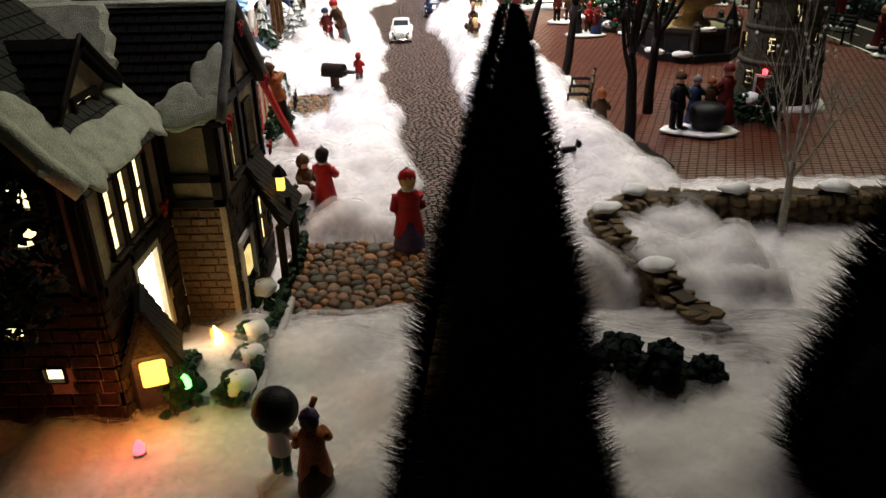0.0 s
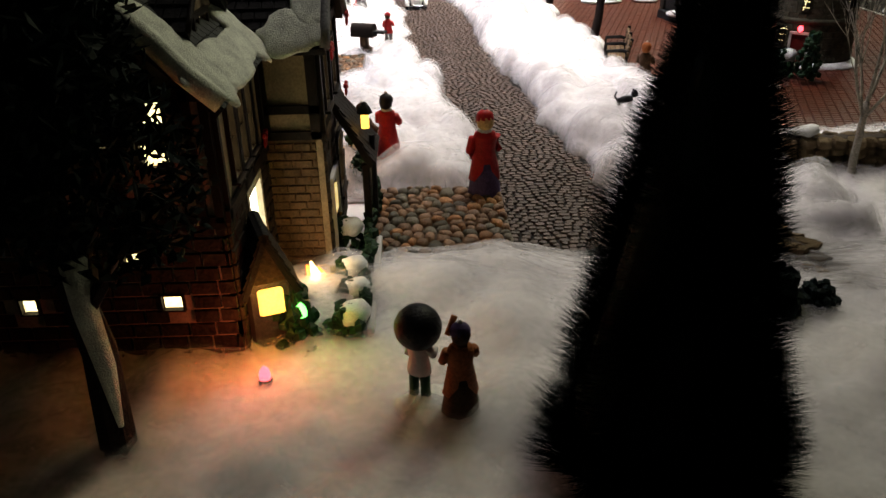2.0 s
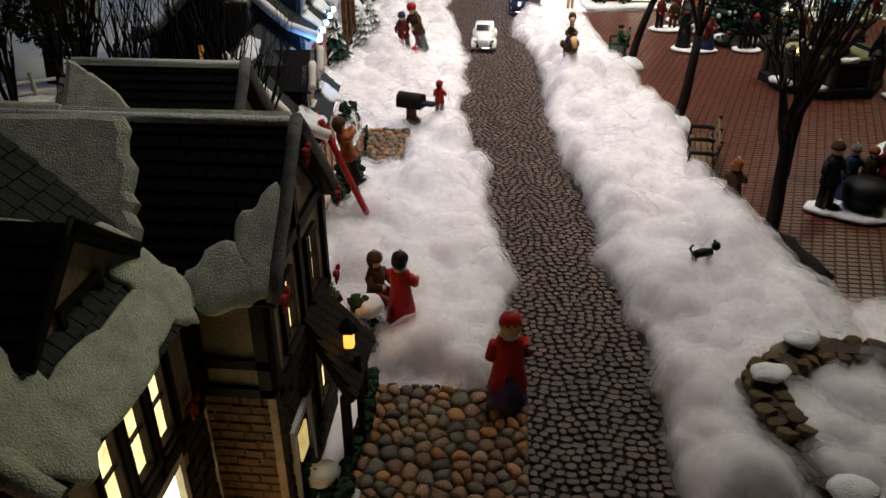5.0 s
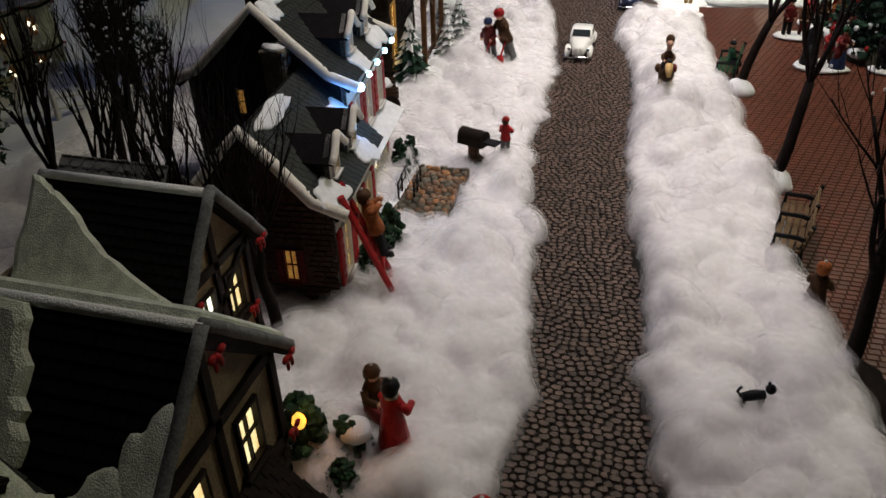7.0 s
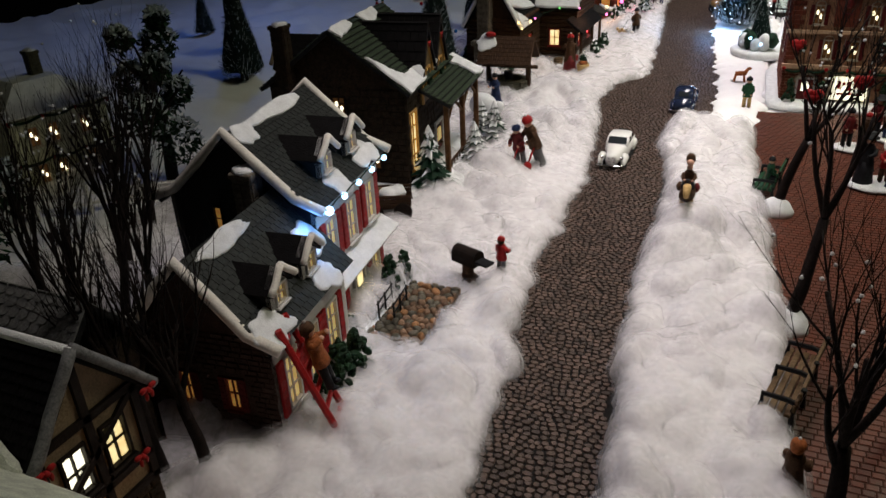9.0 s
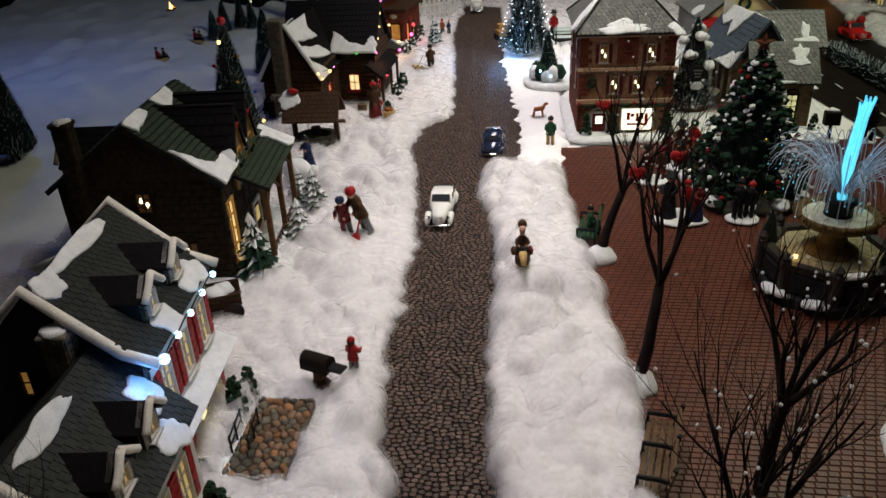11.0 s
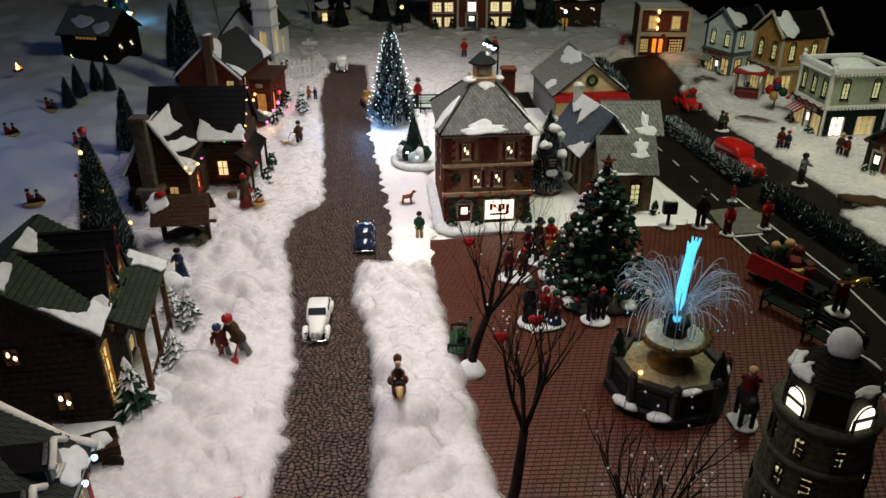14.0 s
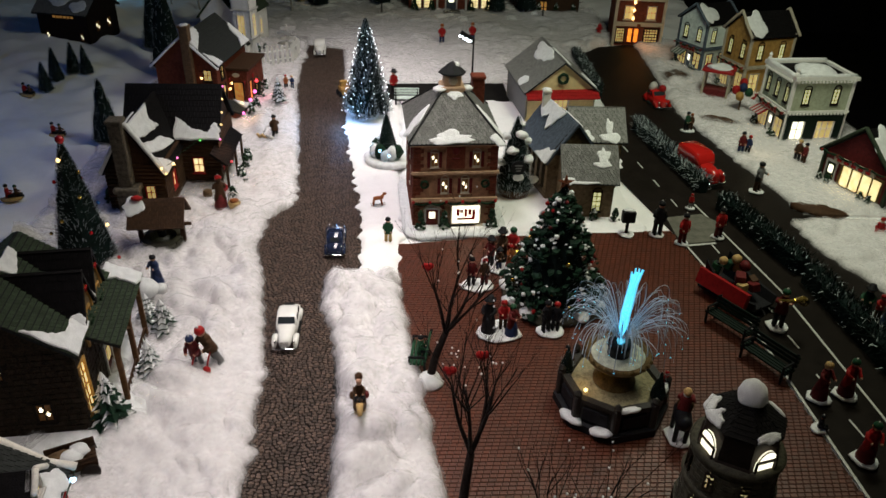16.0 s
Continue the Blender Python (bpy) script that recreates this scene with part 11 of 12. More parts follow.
def log(x, y, x2, y2, r):
    bm = bmesh.new()
    pts = [Vector((x, y, r)).lerp(Vector((x2, y2, r * 0.9)), k / 5) for k in range(6)]
    vs = tube(bm, pts, [r * q for q in (0.9, 1.1, 1.0, 1.05, 0.9, 0.8)], 9)
    for v in vs:
        v.co += noise.noise_vector(v.co * 90) * r * 0.35
    tagged(part("fallen_log", bm, BARK, None, "", True), "dark knobbly log lying at the foot of a bare tree", "log")


log(0.193, 0.768, 0.214, 0.702, 0.010)
figure("ladder_man_figurine", -0.168, 0.782, 112, "painted man figurine in a rust jacket climbing the red ladder", one(0.066, OR, BK, BR, 0.0, lean=-14, arms=(110, 100), hair=BR), 0.046)


def wishing_well():
    w = thing("wishing_well", -0.345, 1.715, 0.010, 4, "stone wishing well with a brown shingled roof and snow", "well")
    bm = bmesh.new()
    lathe(bm, [(0.036, 0), (0.036, 0.024), (0.034, 0.027), (0.026, 0.027), (0.025, 0.010), (0.004, 0.010)], n=18)
    part("well_wall", bm, STONEGREY, w)
    rng = random.Random(3)
    bm = bmesh.new()
    for k in range(3):
        for i in range(15):
            a = 360 * (i + 0.5 * (k % 2)) / 15
            box(bm, (0, 0.036, 0), (0.013, 0.003 + rng.uniform(0, 0.002), 0.0072), 0, pose(0, 0, 0.005 + k * 0.0085, 0, 0, a))
    tagged(part("stone_facing", bm, STONEGREY, w), kind="stuff")
    for s in (-1, 1):
        bm = bmesh.new()
        cbox(bm, (s * 0.038, 0, 0.036), (0.008, 0.010, 0.072), 0.001)
        part("post", bm, LOGS, w)
    bm = bmesh.new()
    cyl(bm, (-0.05, 0, 0.050), (0.055, 0, 0.050), 0.0035)
    part("winch", bm, LOGS, w)
    bm = bmesh.new()
    lathe(bm, [(0.007, 0), (0.009, 0.013), (0.0085, 0.014)], (0, 0, 0.026), 10)
    part("bucket", bm, BLACKP, w)
    S, N = gable_roof(w, -0.046, 0.046, -0.036, 0.036, 0.066, 0.104, "x", LOGS, BROWN, 0.004, 7, 12)
    snow_on(w, *S, [(0.12, 0.75, 0.2, 0.28)], 0.004, 5)
    bm = bmesh.new()
    ball(bm, (-0.032, -0.006, 0.108), 0.006, s=(1.8, 1, 0.8), jitter=0.2)
    part("bird", bm, REDP, w, "small red bird", True)


wishing_well()


def garden_cart():
    c = thing("wooden_cart", -0.312, 1.158, 0.008, 25, "small brown wooden cart with snow on its load", "cart")
    bm = bmesh.new()
    for k in range(5):
        box(bm, (0, -0.014 + 0.007 * k, 0.016), (0.056, 0.006, 0.003))
    part("bed", bm, LOGS, c)
    for s in (-1, 1):
        bm = bmesh.new()
        for k in range(3):
            box(bm, (0, s * 0.018, 0.021 + 0.005 * k), (0.058, 0.002, 0.004))
        part("side", bm, LOGS, c)
        for x in (-0.018, 0.018):
            bm = bmesh.new()
            lathe(bm, [(0.010, -0.0015), (0.012, -0.0015), (0.012, 0.0015), (0.010, 0.0015)], n=14, m=pose(x, s * 0.022, 0.012, 90, 0, 0))
            for k in range(4):
                box(bm, (0, 0, 0), (0.020, 0.0016, 0.0016), 0, pose(x, s * 0.022, 0.012, 0, 45 * k, 0))
            part("wheel", bm, TIMBER, c)
    for x, y, m in ((-0.012, 0, WOOD), (0.010, 0.004, GLITTER), (0.0, -0.006, GLITTER)):
        bm = bmesh.new()
        ball(bm, (x, y, 0.030), 0.013, s=(1.1, 0.9, 0.6), jitter=0.35)
        part("load", bm, m, c, "", True)


garden_cart()


def picket_fence():
    f = thing("picket_fence", 0, 0, 0.010, 0, "white wooden picket fence before the church", "fence")
    path = [(-0.430, 2.86), (-0.330, 2.845), (-0.245, 2.90), (-0.230, 2.985)]
    for (a, b) in zip(path, path[1:]):
        a, b = Vector((*a, 0)), Vector((*b, 0))
        n = int((b - a).length / 0.015)
        for k in range(n):
            p = a.lerp(b, k / n)
            bm = bmesh.new()
            hh = 0.056 + 0.008 * (k % 2)
            quads(bm, [(p.x - 0.0042, p.y, 0), (p.x + 0.0042, p.y, 0), (p.x + 0.0042, p.y, hh), (p.x, p.y, hh + 0.005), (p.x - 0.0042, p.y, hh),
                       (p.x - 0.0042, p.y + 0.002, 0), (p.x + 0.0042, p.y + 0.002, 0), (p.x + 0.0042, p.y + 0.002, hh), (p.x, p.y + 0.002, hh + 0.005), (p.x - 0.0042, p.y + 0.002, hh)],
                  [(0, 1, 2, 3, 4), (9, 8, 7, 6, 5), (0, 5, 6, 1), (1, 6, 7, 2), (2, 7, 8, 3), (3, 8, 9, 4), (4, 9, 5, 0)])
            part("picket", bm, PALEWHITE, f)
        for z in (0.016, 0.044):
            bm = bmesh.new()
            cyl(bm, a + Vector((0, 0.003, z)), b + Vector((0, 0.003, z)), 0.0018, n=5)
            part("rail", bm, PALEWHITE, f)


picket_fence()


def sign_post():
    s = thing("sign_post", -0.262, 2.925, 0.010, 0, "white post with many white direction boards", "sign post")
    bm = bmesh.new()
    cyl(bm, (0, 0, 0), (0, 0, 0.115), 0.004)
    part("post", bm, WHITEP, s)
    for k in range(5):
        bm = bmesh.new()
        m = pose((-1) ** k * 0.006, -0.005, 0.040 + k * 0.016, 0, 0, (-1) ** k * 10)
        box(bm, (0, 0, 0), (0.048, 0.003, 0.010), 0, m)
        part("board", bm, WHITEP, s)


sign_post()


def hedge(a, b, w, h, label, seed, frost=0.3):
    """A clipped row of frosted bristles."""
    t = thing("hedge", 0, 0, 0.002, 0, label, "hedge", "hedges along the road")
    a, b = Vector(a), Vector(b)
    rng = random.Random(seed)
    d = (b - a)
    L = d.length
    d.normalize()
    n2 = Vector((-d.y, d.x))
    bm = bmesh.new()
    m = pose((a.x + b.x) / 2, (a.y + b.y) / 2, h * 0.44, 0, 0, math.degrees(math.atan2(d.y, d.x)))
    cbox(bm, (0, 0, 0), (L, w * 0.8, h * 0.88), 0.004, 0, m)
    part("hedge_core", bm, NEEDLE, t)
    for nm, mt, cnt in (("needles", NEEDLE, int(L * 5200)), ("frosted_needles", NEEDLE_SNOW, int(L * 5200 * frost))):
        vs, fs = [], []
        for k in range(cnt):
            s, u = rng.uniform(0, L), rng.uniform(-0.5, 0.5)
            z = h * rng.uniform(0.1, 1.0)
            side = rng.random()
            if side < 0.5:
                u, out = math.copysign(0.44, u), Vector((n2.x, n2.y, 0)) * math.copysign(1, u)
            else:
                z, out = h * 0.9, Vector((0, 0, 1))
            p = Vector((a.x + d.x * s + n2.x * u * w, a.y + d.y * s + n2.y * u * w, z))
            q = p + (out + Vector((rng.gauss(0, 0.5), rng.gauss(0, 0.5), rng.gauss(0.2, 0.4)))) * 0.0075
            r = Vector((rng.gauss(0, 1), rng.gauss(0, 1), 0)).normalized() * 0.0011
            i = len(vs)
            vs += [p - r, p + r, q]
            fs.append((i, i + 1, i + 2))
        me = bpy.data.meshes.new(nm)
        me.from_pydata([tuple(v) for v in vs], [], fs)
        me.materials.append(mt)
        o = new(nm, me)
        o.parent = t
        tagged(o, kind="stuff")


hedge((0.735, 2.36), (0.782, 1.965), 0.030, 0.036, "frosted dark green hedge between the two roads", 1, 0.55)
hedge((0.795, 1.895), (0.850, 1.62), 0.034, 0.040, "dark green hedge along the road", 2, 0.12)
hedge((0.850, 1.60), (0.868, 1.18), 0.036, 0.042, "dark green hedge along the road", 3, 0.12)
hedge((0.700, 3.02), (0.692, 2.62), 0.030, 0.034, "frosted dark hedge behind the station", 4, 0.3)


def sleigh():
    s = thing("sleigh", 0.690, 1.545, 0.003, 28, "red and black toy sleigh loaded with presents", "sleigh")
    bm = bmesh.new()
    vs = []
    rows = [(-0.060, 0.030, 0.012, 0.030), (-0.030, 0.036, 0.010, 0.030), (0.020, 0.036, 0.010, 0.040), (0.050, 0.032, 0.014, 0.062)]
    for y, w, z0, z1 in rows:
        vs += [(-w, y, z1), (-w * 0.8, y, z0), (w * 0.8, y, z0), (w, y, z1), (w * 0.86, y, z1), (w * 0.68, y, z0 + 0.004), (-w * 0.68, y, z0 + 0.004), (-w * 0.86, y, z1)]
    quads(bm, vs, [(k * 8 + i, k * 8 + (i + 1) % 8, (k + 1) * 8 + (i + 1) % 8, (k + 1) * 8 + i) for k in range(3) for i in range(8)] + [tuple(range(7, -1, -1)), tuple(range(24, 32))])
    part("body", bm, BLACKP, s)
    bm = bmesh.new()
    box(bm, (-0.046, 0.0, 0.022), (0.010, 0.105, 0.028), 0, pose(0, 0, 0, 0, 14, 0))
    part("side_board", bm, REDP, s, "bright red side board")
    for k in (-0.026, 0.026):
        bm = bmesh.new()
        tube(bm, [(k, 0.06, 0.002), (k, -0.05, 0.002), (k, -0.075, 0.010), (k, -0.08, 0.024), (k, -0.07, 0.03)], 0.0022, 6)
        part("runner", bm, IRON, s)
    rng = random.Random(5)
    for k in range(9):
        bm = bmesh.new()
        q = rng.uniform(0.014, 0.024)
        cbox(bm, (0, 0, 0), (q, q * 0.8, q * 0.7), 0.001, 0, pose(rng.uniform(-0.02, 0.02), rng.uniform(-0.03, 0.045), 0.036 + rng.uniform(0, 0.014), rng.uniform(-15, 15), rng.uniform(-15, 15), rng.uniform(0, 90)))
        part("present", bm, (GREENP, BLOND, MAROON, BROWN, BLACKP)[k % 5], s)
    bm = bmesh.new()
    ball(bm, (0.010, 0.02, 0.066), 0.009, 0, n=9, k=6), ball(bm, (0.016, 0.005, 0.058), 0.010, 1, n=9, k=6, jitter=0.2), ball(bm, (-0.012, 0.03, 0.064), 0.008, 0, n=9, k=6)
    part("toy_load", bm, [BLOND, MAROON], s, "stuffed toys", True)


sleigh()


def street_lamp(x, y, h, label, bulb, arm=0.0, z=0.006, name="street_lamp"):
    l = thing(name, x, y, z, 0, label, "street lamp")
    bm = bmesh.new()
    lathe(bm, [(0.010, 0), (0.009, 0.006), (0.004, 0.010), (0.0028, h * 0.5), (0.0022, h)], n=10)
    if arm:
        tube(bm, [(0, 0, h * 0.96), (-arm * 0.5, 0, h * 1.05), (-arm, 0, h * 1.12)], 0.0024, 6)
    part("pole", bm, IRON, l)
    if arm:
        bm = bmesh.new()
        tube(bm, [(0, 0, h), (-arm, 0, h * 1.16)], [0.009, 0.012], 8)
        part("lamp_head", bm, IRON, l)
        for k in range(3):
            bm = bmesh.new()
            ball(bm, (-arm * (0.35 + 0.3 * k), -0.008, h * (1.03 + 0.05 * k)), 0.006, s=(1.4, 0.8, 0.7))
            part("bulb", bm, bulb, l, "", True)
    else:
        bm = bmesh.new()
        ball(bm, (0, 0, h + 0.006), 0.0065, n=10, k=7)
        part("bulb", bm, bulb, l, "", True)
    return l


street_lamp(0.318, 2.690, 0.135, "black tall lamp with slanted blue-white light heads", BULB, 0.040)
street_lamp(0.672, 3.52, 0.085, "thin black street lamp with a white globe", BULB)
street_lamp(0.03, 3.56, 0.10, "thin black street lamp with a warm globe", BULB_WARM)
# the lantern by the porch of the timbered house
l = thing("porch_lantern", -0.112, 0.492, 0.004, 0, "small brass lantern with a warm glow on a post", "lantern")
bm = bmesh.new()
cyl(bm, (0, 0, 0), (0, 0, 0.070), 0.0022)
part("post", bm, IRON, l)
bm = bmesh.new()
cbox(bm, (-0.004, 0, 0.080), (0.0052, 0.0052, 0.010), 0.0008)
part("glass", bm, AMBER, l, "glowing warm glass")
bm = bmesh.new()
lathe(bm, [(0.0055, 0.0852), (0.004, 0.089), (0.001, 0.093)], (-0.004, 0, 0), 6)
part("cap", bm, IRON, l)


def fir_shrub(name, x, y, h, r, label, snowy, seed, z=0.008, material=None):
    t = thing(name, x, y, z, 0, label, "shrub")
    rng = random.Random(seed)
    bm = bmesh.new()
    for k in range(90):
        a, f = rng.uniform(0, 6.28), rng.random()
        q = r * (1 - 0.7 * f) * rng.uniform(0.5, 1)
        ball(bm, (q * math.cos(a), q * math.sin(a), f * h), r * 0.2, n=5, k=3, jitter=0.5)
    part("foliage", bm, material or LEAF, t)
    for k in range(snowy):
        bm = bmesh.new()
        a = k * 2.1
        ball(bm, (r * 0.35 * math.cos(a), r * 0.35 * math.sin(a), h * (0.75 + 0.12 * (k % 3))), r * 0.62, s=(1, 1, 0.8), jitter=0.2, n=12, k=8)
        part("snow_clump", bm, GLITTER, t, "", True)


# planting before the timbered house
fir_shrub("snowy_bush", -0.132, 0.456, 0.018, 0.014, "round green bush under a white snow ball", 1, 1)
fir_shrub("snowy_bush", -0.126, 0.402, 0.016, 0.014, "round green bush under a white snow ball", 1, 2)
fir_shrub("snowy_bush", -0.122, 0.376, 0.016, 0.013, "round green bush under a white snow ball", 1, 3)
fir_shrub("snowy_bush", -0.122, 0.346, 0.018, 0.015, "round green bush under a white snow ball", 1, 4)
fir_shrub("dark_bush", -0.152, 0.344, 0.030, 0.020, "dark green bush before the timbered house", 0, 5)
fir_shrub("dark_bush", -0.152, 0.368, 0.018, 0.014, "dark green bush before the timbered house", 0, 6)
fir_shrub("snow_topped_bush", -0.134, 0.604, 0.030, 0.017, "dark bush with a snow top beside the timbered house", 1, 7)
fir_shrub("dark_bush", -0.128, 0.578, 0.020, 0.014, "small green bush by the slab's corner", 0, 15)
fir_shrub("dark_bush", -0.160, 0.594, 0.048, 0.023, "dark green bush with an amber light beside the timbered house", 0, 14)
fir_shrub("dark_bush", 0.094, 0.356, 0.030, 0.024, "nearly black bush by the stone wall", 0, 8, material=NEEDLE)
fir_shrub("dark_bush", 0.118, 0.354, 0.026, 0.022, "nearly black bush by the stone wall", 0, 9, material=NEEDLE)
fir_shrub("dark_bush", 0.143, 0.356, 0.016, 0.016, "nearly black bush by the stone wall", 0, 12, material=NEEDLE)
fir_shrub("tower_bush", 0.352, 0.892, 0.024, 0.020, "snowy green bush at the tower's foot", 1, 10)
fir_shrub("tower_bush", 0.372, 0.862, 0.050, 0.018, "dark clipped bush at the tower's foot", 0, 11)


def garland_edge():
    g = thing("garland_edging", 0, 0, 0.010, 0, "low green garland edging with a white curb beside the house", "edging")
    bm = bmesh.new()
    rng = random.Random(2)
    for k in range(150):
        y = 0.335 + 0.215 * k / 150
        ball(bm, (-0.114 + 0.0015 * math.sin(y * 90) + rng.uniform(-0.002, 0.002), y, 0.006 + rng.uniform(-0.002, 0.005)), 0.0036, n=5, k=3, jitter=0.5)
    part("garland", bm, LEAF, g)
    bm = bmesh.new()
    cbox(bm, (-0.108, 0.395, 0.002), (0.004, 0.115, 0.010), 0.001)
    part("curb", bm, WHITEP, g)


garland_edge()


# coloured lights round the timbered house
def ground_light(x, y, z, bulb, label, r=0.0055, name="coloured_light"):
    t = thing(name, x, y, z, 0, label, "light bulb")
    bm = bmesh.new()
    lathe(bm, [(0.0035, -0.006), (0.0035, 0.0)], n=8)
    part("socket", bm, CABLE, t)
    bm = bmesh.new()
    lathe(bm, [(0.003, 0), (r, r * 0.8), (r * 0.8, r * 1.6), (r * 0.2, r * 2.4)], n=10)
    part("bulb", bm, bulb, t, "", True)


ground_light(-0.158, 0.300, snow_top(-0.158, 0.300, 0.016) + 0.006, BULB_RED, "glowing red bulb lying in the cotton snow", 0.0030)
ground_light(-0.144, 0.338, 0.026, BULB_GREEN, "glowing green bulb in the dark bush", 0.0032)
ground_light(-0.322, 2.430, 0.030, BULB_WARM, "bright warm lamp before the brown shop", 0.0055)
ground_light(-0.153, 0.580, 0.052, BULB_AMBER, "glowing amber bulb on the bush beside the timbered house", 0.0046)


def house_lantern():
    t = thing("lantern_house", -0.162, 0.345, 0.002, 20, "dark little steep-roofed lantern house with an amber light", "lantern")
    bm = bmesh.new()
    cbox(bm, (0, 0, 0.024), (0.024, 0.022, 0.048), 0.002)
    part("body", bm, DARKSTONE, t)
    wall(t, (-0.012, -0.0112), (0.012, -0.0112), 0.046, 0.048, STONEBR, gable=0.026, th=0.003)
    gable_roof(t, -0.012, 0.012, -0.013, 0.013, 0.048, 0.076, "y", DARKROOF, DARKROOF, 0.003, 6, 5, thick=0.003)
    bm = bmesh.new()
    cbox(bm, (0, -0.012, 0.036), (0.013, 0.004, 0.014), 0.001)
    part("amber_pane", bm, AMBER, t, "glowing amber pane")


house_lantern()


def campfire(x, y, z, s=1.0, label="small model campfire with glowing orange flames"):
    t = thing("campfire", x, y, z, 0, label, "campfire")
    for k in range(4):
        bm = bmesh.new()
        a = k * 0.785
        cyl(bm, (-0.012 * s * math.cos(a), -0.012 * s * math.sin(a), 0.002 * s), (0.012 * s * math.cos(a), 0.012 * s * math.sin(a), 0.005 * s), 0.0024 * s, n=6)
        part("log", bm, LOGS, t)
    for k, (dx, dy, h) in enumerate(((0, 0, 0.022), (0.005, 0.003, 0.015), (-0.004, 0.004, 0.017))):
        bm = bmesh.new()
        tube(bm, [(dx * s, dy * s, 0.004 * s), (dx * s + 0.001, dy * s, h * 0.5 * s), (dx * s - 0.002 * s, dy * s, h * s)], [0.005 * s, 0.004 * s, 0.0005], 7)
        part("flame", bm, LIT_ORANGE if k else BULB_WARM, t, "", True)


# a flame-shaped ornament; the amber light on it is put in as glowing flames
campfire(-0.146, 0.404, 0.006, 0.8)
campfire(-1.105, 2.77, 0.072, 1.2, "small campfire glowing on the dark snowy hill")
# ice garden with blue lights beside the lit tree
g = thing("ice_garden", 0.075, 2.13, 0.008, 0, "round garden ornament of frosted firs and snow, lit blue", "ornament")
bm = bmesh.new()
lathe(bm, [(0.060, 0), (0.062, 0.010), (0.056, 0.014), (0.02, 0.016)], n=22)
part("base", bm, GLITTER, g, "", True)
for k in range(9):
    bm = bmesh.new()
    a = 1.9 + k * 0.42
    ball(bm, (0.036 * math.cos(a), 0.036 * math.sin(a), 0.026 + 0.004 * (k % 3)), 0.013, s=(1, 1, 1.2 + 0.3 * (k % 2)), jitter=0.4)
    part("clump", bm, (NEEDLE_SNOW, GLITTER, FIRGREEN)[k % 3], g, "", True)
for k in range(8):
    bm = bmesh.new()
    a = 1.7 + k * 0.5
    ball(bm, (0.046 * math.cos(a), 0.046 * math.sin(a), 0.030 + 0.010 * (k % 2)), 0.0028, n=8, k=6)
    part("light_bulb", bm, BULB_BLUE, g, "", True)
brush_tree(0.068, 2.135, 0.105, 0.030, "frosted fir in the blue-lit ice garden", 0.02, dense=1500, frost=0.4, seed=80)
# yellow toy digger at the street's edge
y = thing("yellow_cart", -0.060, 2.600, 0.004, 20, "small yellow toy cart at the edge of the street", "toy cart")
bm = bmesh.new()
cbox(bm, (0, 0, 0.018), (0.030, 0.040, 0.018), 0.003)
cbox(bm, (0, 0.008, 0.034), (0.022, 0.016, 0.016), 0.002)
part("body", bm, OCHRE, y)
for s in (-1, 1):
    for q in (-0.012, 0.012):
        bm = bmesh.new()
        lathe(bm, [(0.008, -0.003), (0.009, 0), (0.008, 0.003)], n=12, m=pose(s * 0.017, q, 0.009, 0, 90, 0))
        part("wheel", bm, RUBBER, y)


def stall(x, y, rz):
    t = thing("market_stall", x, y, 0.006, rz, "red and cream market stall with snow on its roof", "market stall")
    for sx in (-0.036, 0.036):
        for sy in (-0.026, 0.026):
            bm = bmesh.new()
            cbox(bm, (sx, sy, 0.04), (0.006, 0.006, 0.08), 0.001)
            part("post", bm, CREAM, t)
    bm = bmesh.new()
    cbox(bm, (0, 0, 0.014), (0.066, 0.046, 0.028), 0.002)
    part("counter", bm, MAROON, t)
    bm = bmesh.new()
    cbox(bm, (0, 0, 0.083), (0.090, 0.070, 0.008), 0.002)
    part("roof", bm, REDP, t)
    bm = bmesh.new()
    ball(bm, (0, 0, 0.088), 0.036, s=(1.1, 0.85, 0.25), jitter=0.2, n=14, k=8)
    part("roof_snow", bm, GLITTER, t, "", True)


stall(1.045, 2.615, -30)


def balloon_stand(x, y):
    t = thing("balloon_stand", x, y, 0.008, 0, "stand with bright toy balloons and a striped parasol", "toy stand")
    bm = bmesh.new()
    cyl(bm, (0, 0, 0), (0, 0, 0.060), 0.0025)
    part("pole", bm, WOOD, t)
    for k, (dx, dy, z, m) in enumerate(((0, 0, 0.070, NAVY), (-0.018, 0.004, 0.062, REDP), (0.016, -0.006, 0.058, GREENP), (-0.010, -0.010, 0.048, OCHRE), (0.004, 0.012, 0.080, REDP))):
        bm = bmesh.new()
        ball(bm, (dx, dy, z), 0.0115, s=(1, 1, 1.15), n=10, k=7)
        part("balloon", bm, m, t, "", True)
    for k in range(10):
        bm = bmesh.new()
        a0, a1 = 2 * math.pi * k / 10, 2 * math.pi * (k + 1) / 10
        slab(bm, [(0.040 + 0.022 * math.cos(a0), -0.02 + 0.022 * math.sin(a0), 0.046), (0.040 + 0.022 * math.cos(a1), -0.02 + 0.022 * math.sin(a1), 0.046), (0.040, -0.02, 0.060)], 0.0012)
        part("parasol_gore", bm, REDP if k % 2 else WHITEP, t)
    bm = bmesh.new()
    cyl(bm, (0.040, -0.02, 0), (0.040, -0.02, 0.058), 0.0016)
    part("parasol_pole", bm, WHITEP, t)


balloon_stand(1.065, 2.48)


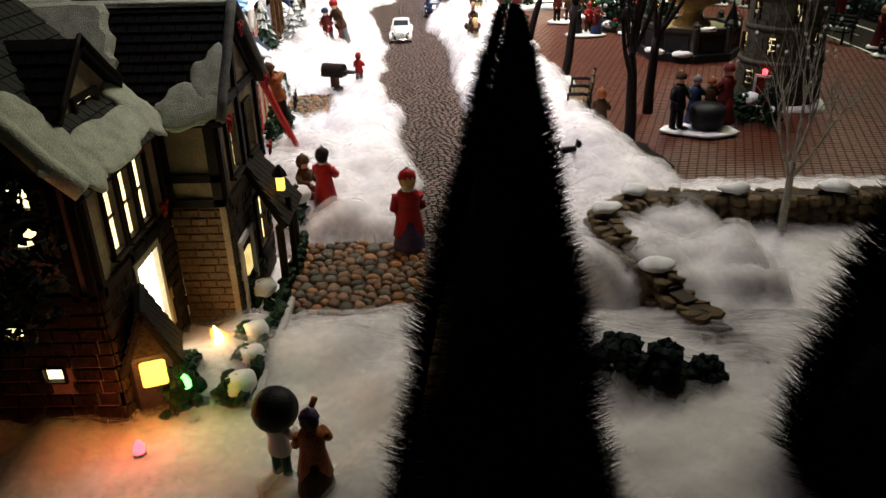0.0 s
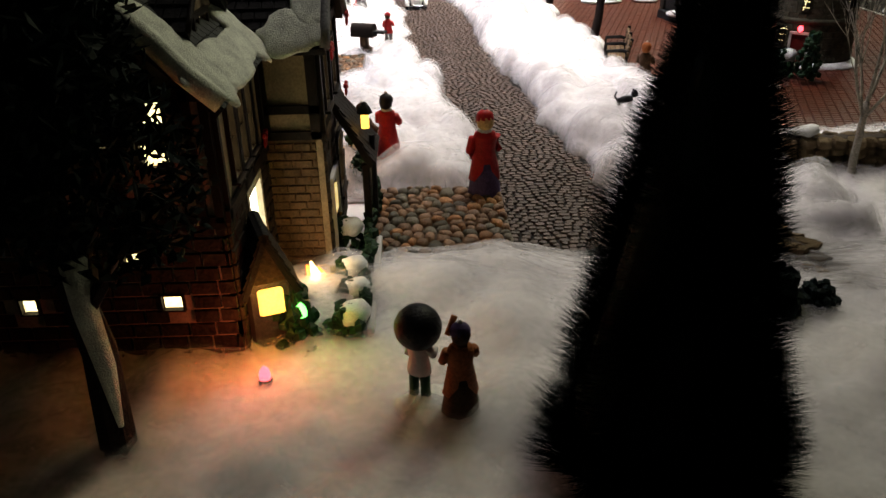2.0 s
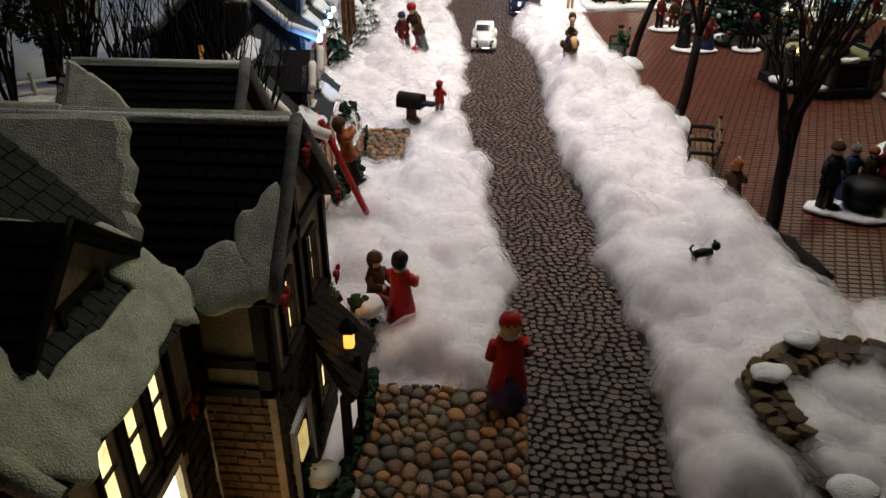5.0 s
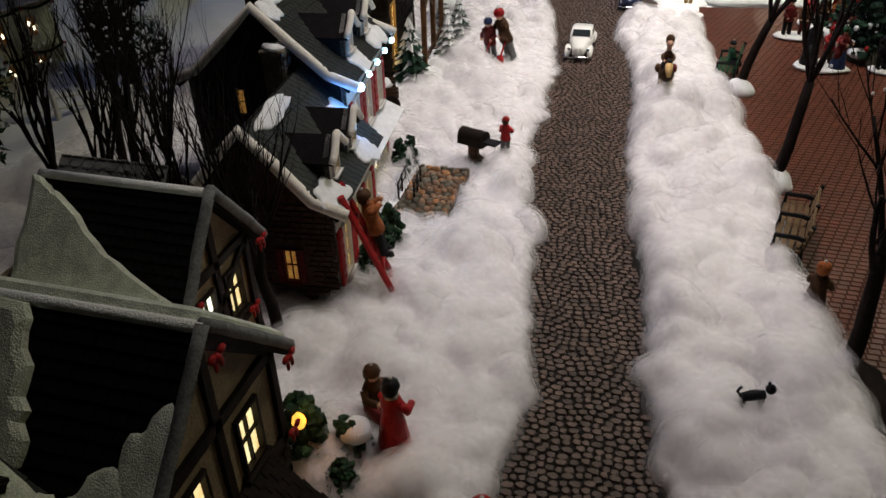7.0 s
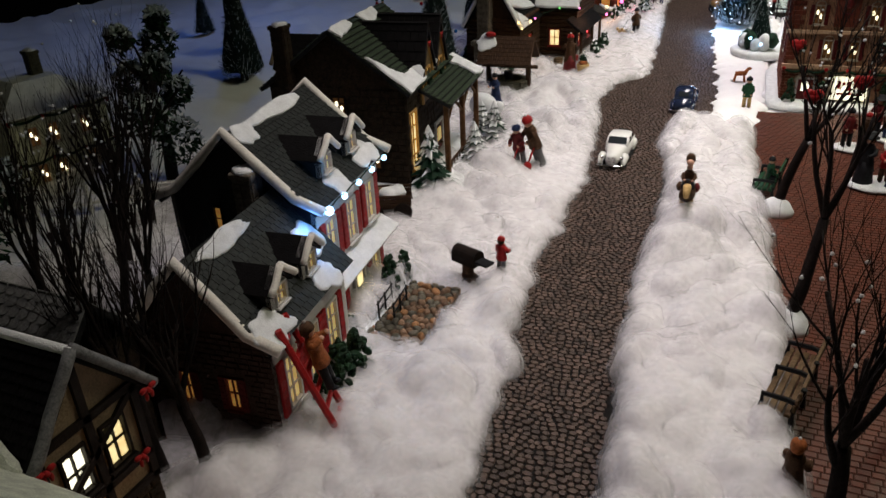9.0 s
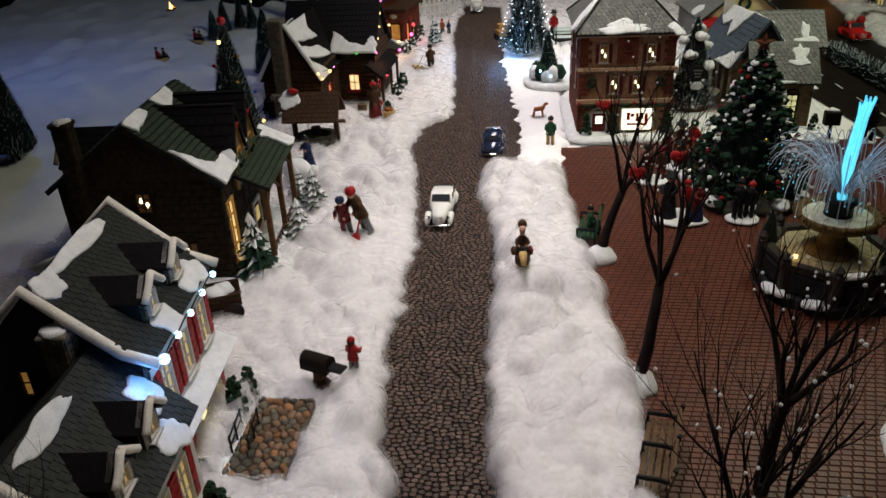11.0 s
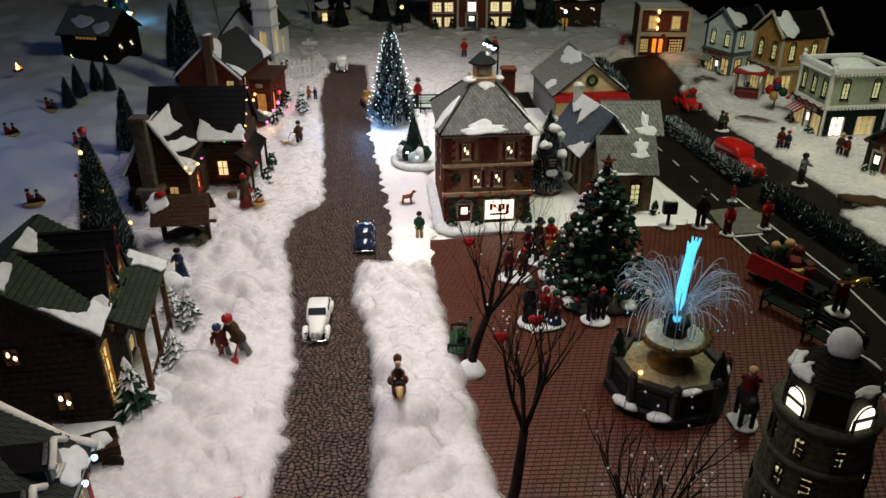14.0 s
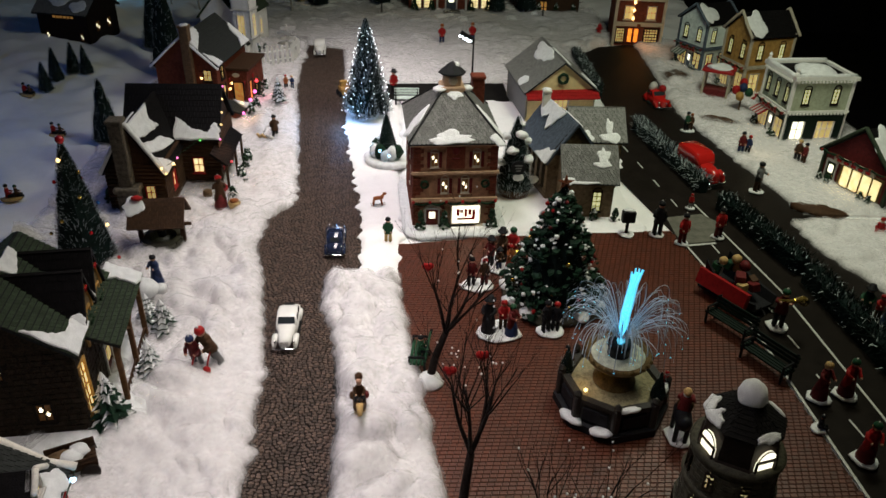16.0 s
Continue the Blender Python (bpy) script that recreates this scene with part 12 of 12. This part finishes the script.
def hydrant(x, y):
    t = thing("fire_hydrant", x, y, 0.010, 0, "small red fire hydrant in the far snow", "hydrant")
    bm = bmesh.new()
    lathe(bm, [(0.010, 0), (0.010, 0.004), (0.007, 0.006), (0.007, 0.026), (0.009, 0.028), (0.006, 0.036), (0.002, 0.040)], n=12)
    part("body", bm, REDP, t, "", True)
    for s in (-1, 1):
        bm = bmesh.new()
        cyl(bm, (s * 0.006, 0, 0.020), (s * 0.012, 0, 0.020), 0.004)
        part("outlet", bm, REDP, t)


hydrant(0.850, 3.30)
# dark garden beds in the cotton before the shops, and the field fence on the hill
for k, (x, y, a, b) in enumerate(((0.985, 2.405, 0.060, 0.022), (0.985, 2.80, 0.05, 0.07), (1.005, 1.87, 0.06, 0.02))):
    bm = bmesh.new()
    ball(bm, (0, 0, 0), 1.0, n=18, k=6)
    for v in bm.verts:
        v.co = Vector((v.co.x * a, v.co.y * b, v.co.z * 0.010)) + noise.noise_vector(v.co * 2 + Vector((k, 0, 0))) * 0.008
    ob = part("earth_bed", bm, BROWN, None, "", True)
    ob.matrix_world = pose(x, y, 0.006, 0, 0, -25)
    tagged(ob, "bare brown patch of ground in the snow", "ground patch")


def field_fence():
    f = thing("field_fence", 0, 0, 0.0, 0, "white two-rail fence on the snowy hill", "fence")
    a, b = Vector((-0.92, 0.80, 0)), Vector((-0.60, 1.12, 0))
    n = 7
    for k in range(n + 1):
        p = a.lerp(b, k / n)
        z = hill(p.x, p.y)
        bm = bmesh.new()
        cbox(bm, (p.x, p.y, z + 0.018), (0.006, 0.006, 0.044), 0.001)
        part("post", bm, WHITEP, f)
    for zz in (0.014, 0.028):
        for k in range(n):
            p, q = a.lerp(b, k / n), a.lerp(b, (k + 1) / n)
            bm = bmesh.new()
            cyl(bm, (p.x, p.y, hill(p.x, p.y) + zz), (q.x, q.y, hill(q.x, q.y) + zz), 0.0024, n=6)
            part("rail", bm, PALEWHITE, f)


field_fence()


def lit_fir():
    """The far fir with coloured lights behind the dark cabin, a blue spotlight beside it."""
    t = brush_tree(-1.09, 3.62, 0.21, 0.05, "far dark fir with small coloured lights", hill(-1.09, 3.62), dense=2200, frost=0.1, seed=88, name="lit_fir")
    baubles(t, 0.21, 0.05, [BULB_WARM, BULB_RED, BULB_GREEN, BULB_WARM], 14, 0.0045, name="fairy_light")
    ground_light(-1.03, 3.55, hill(-1.03, 3.55) + 0.016, BULB_BLUE, "bright blue-white spotlight in the far snow", 0.011, "spotlight")


lit_fir()
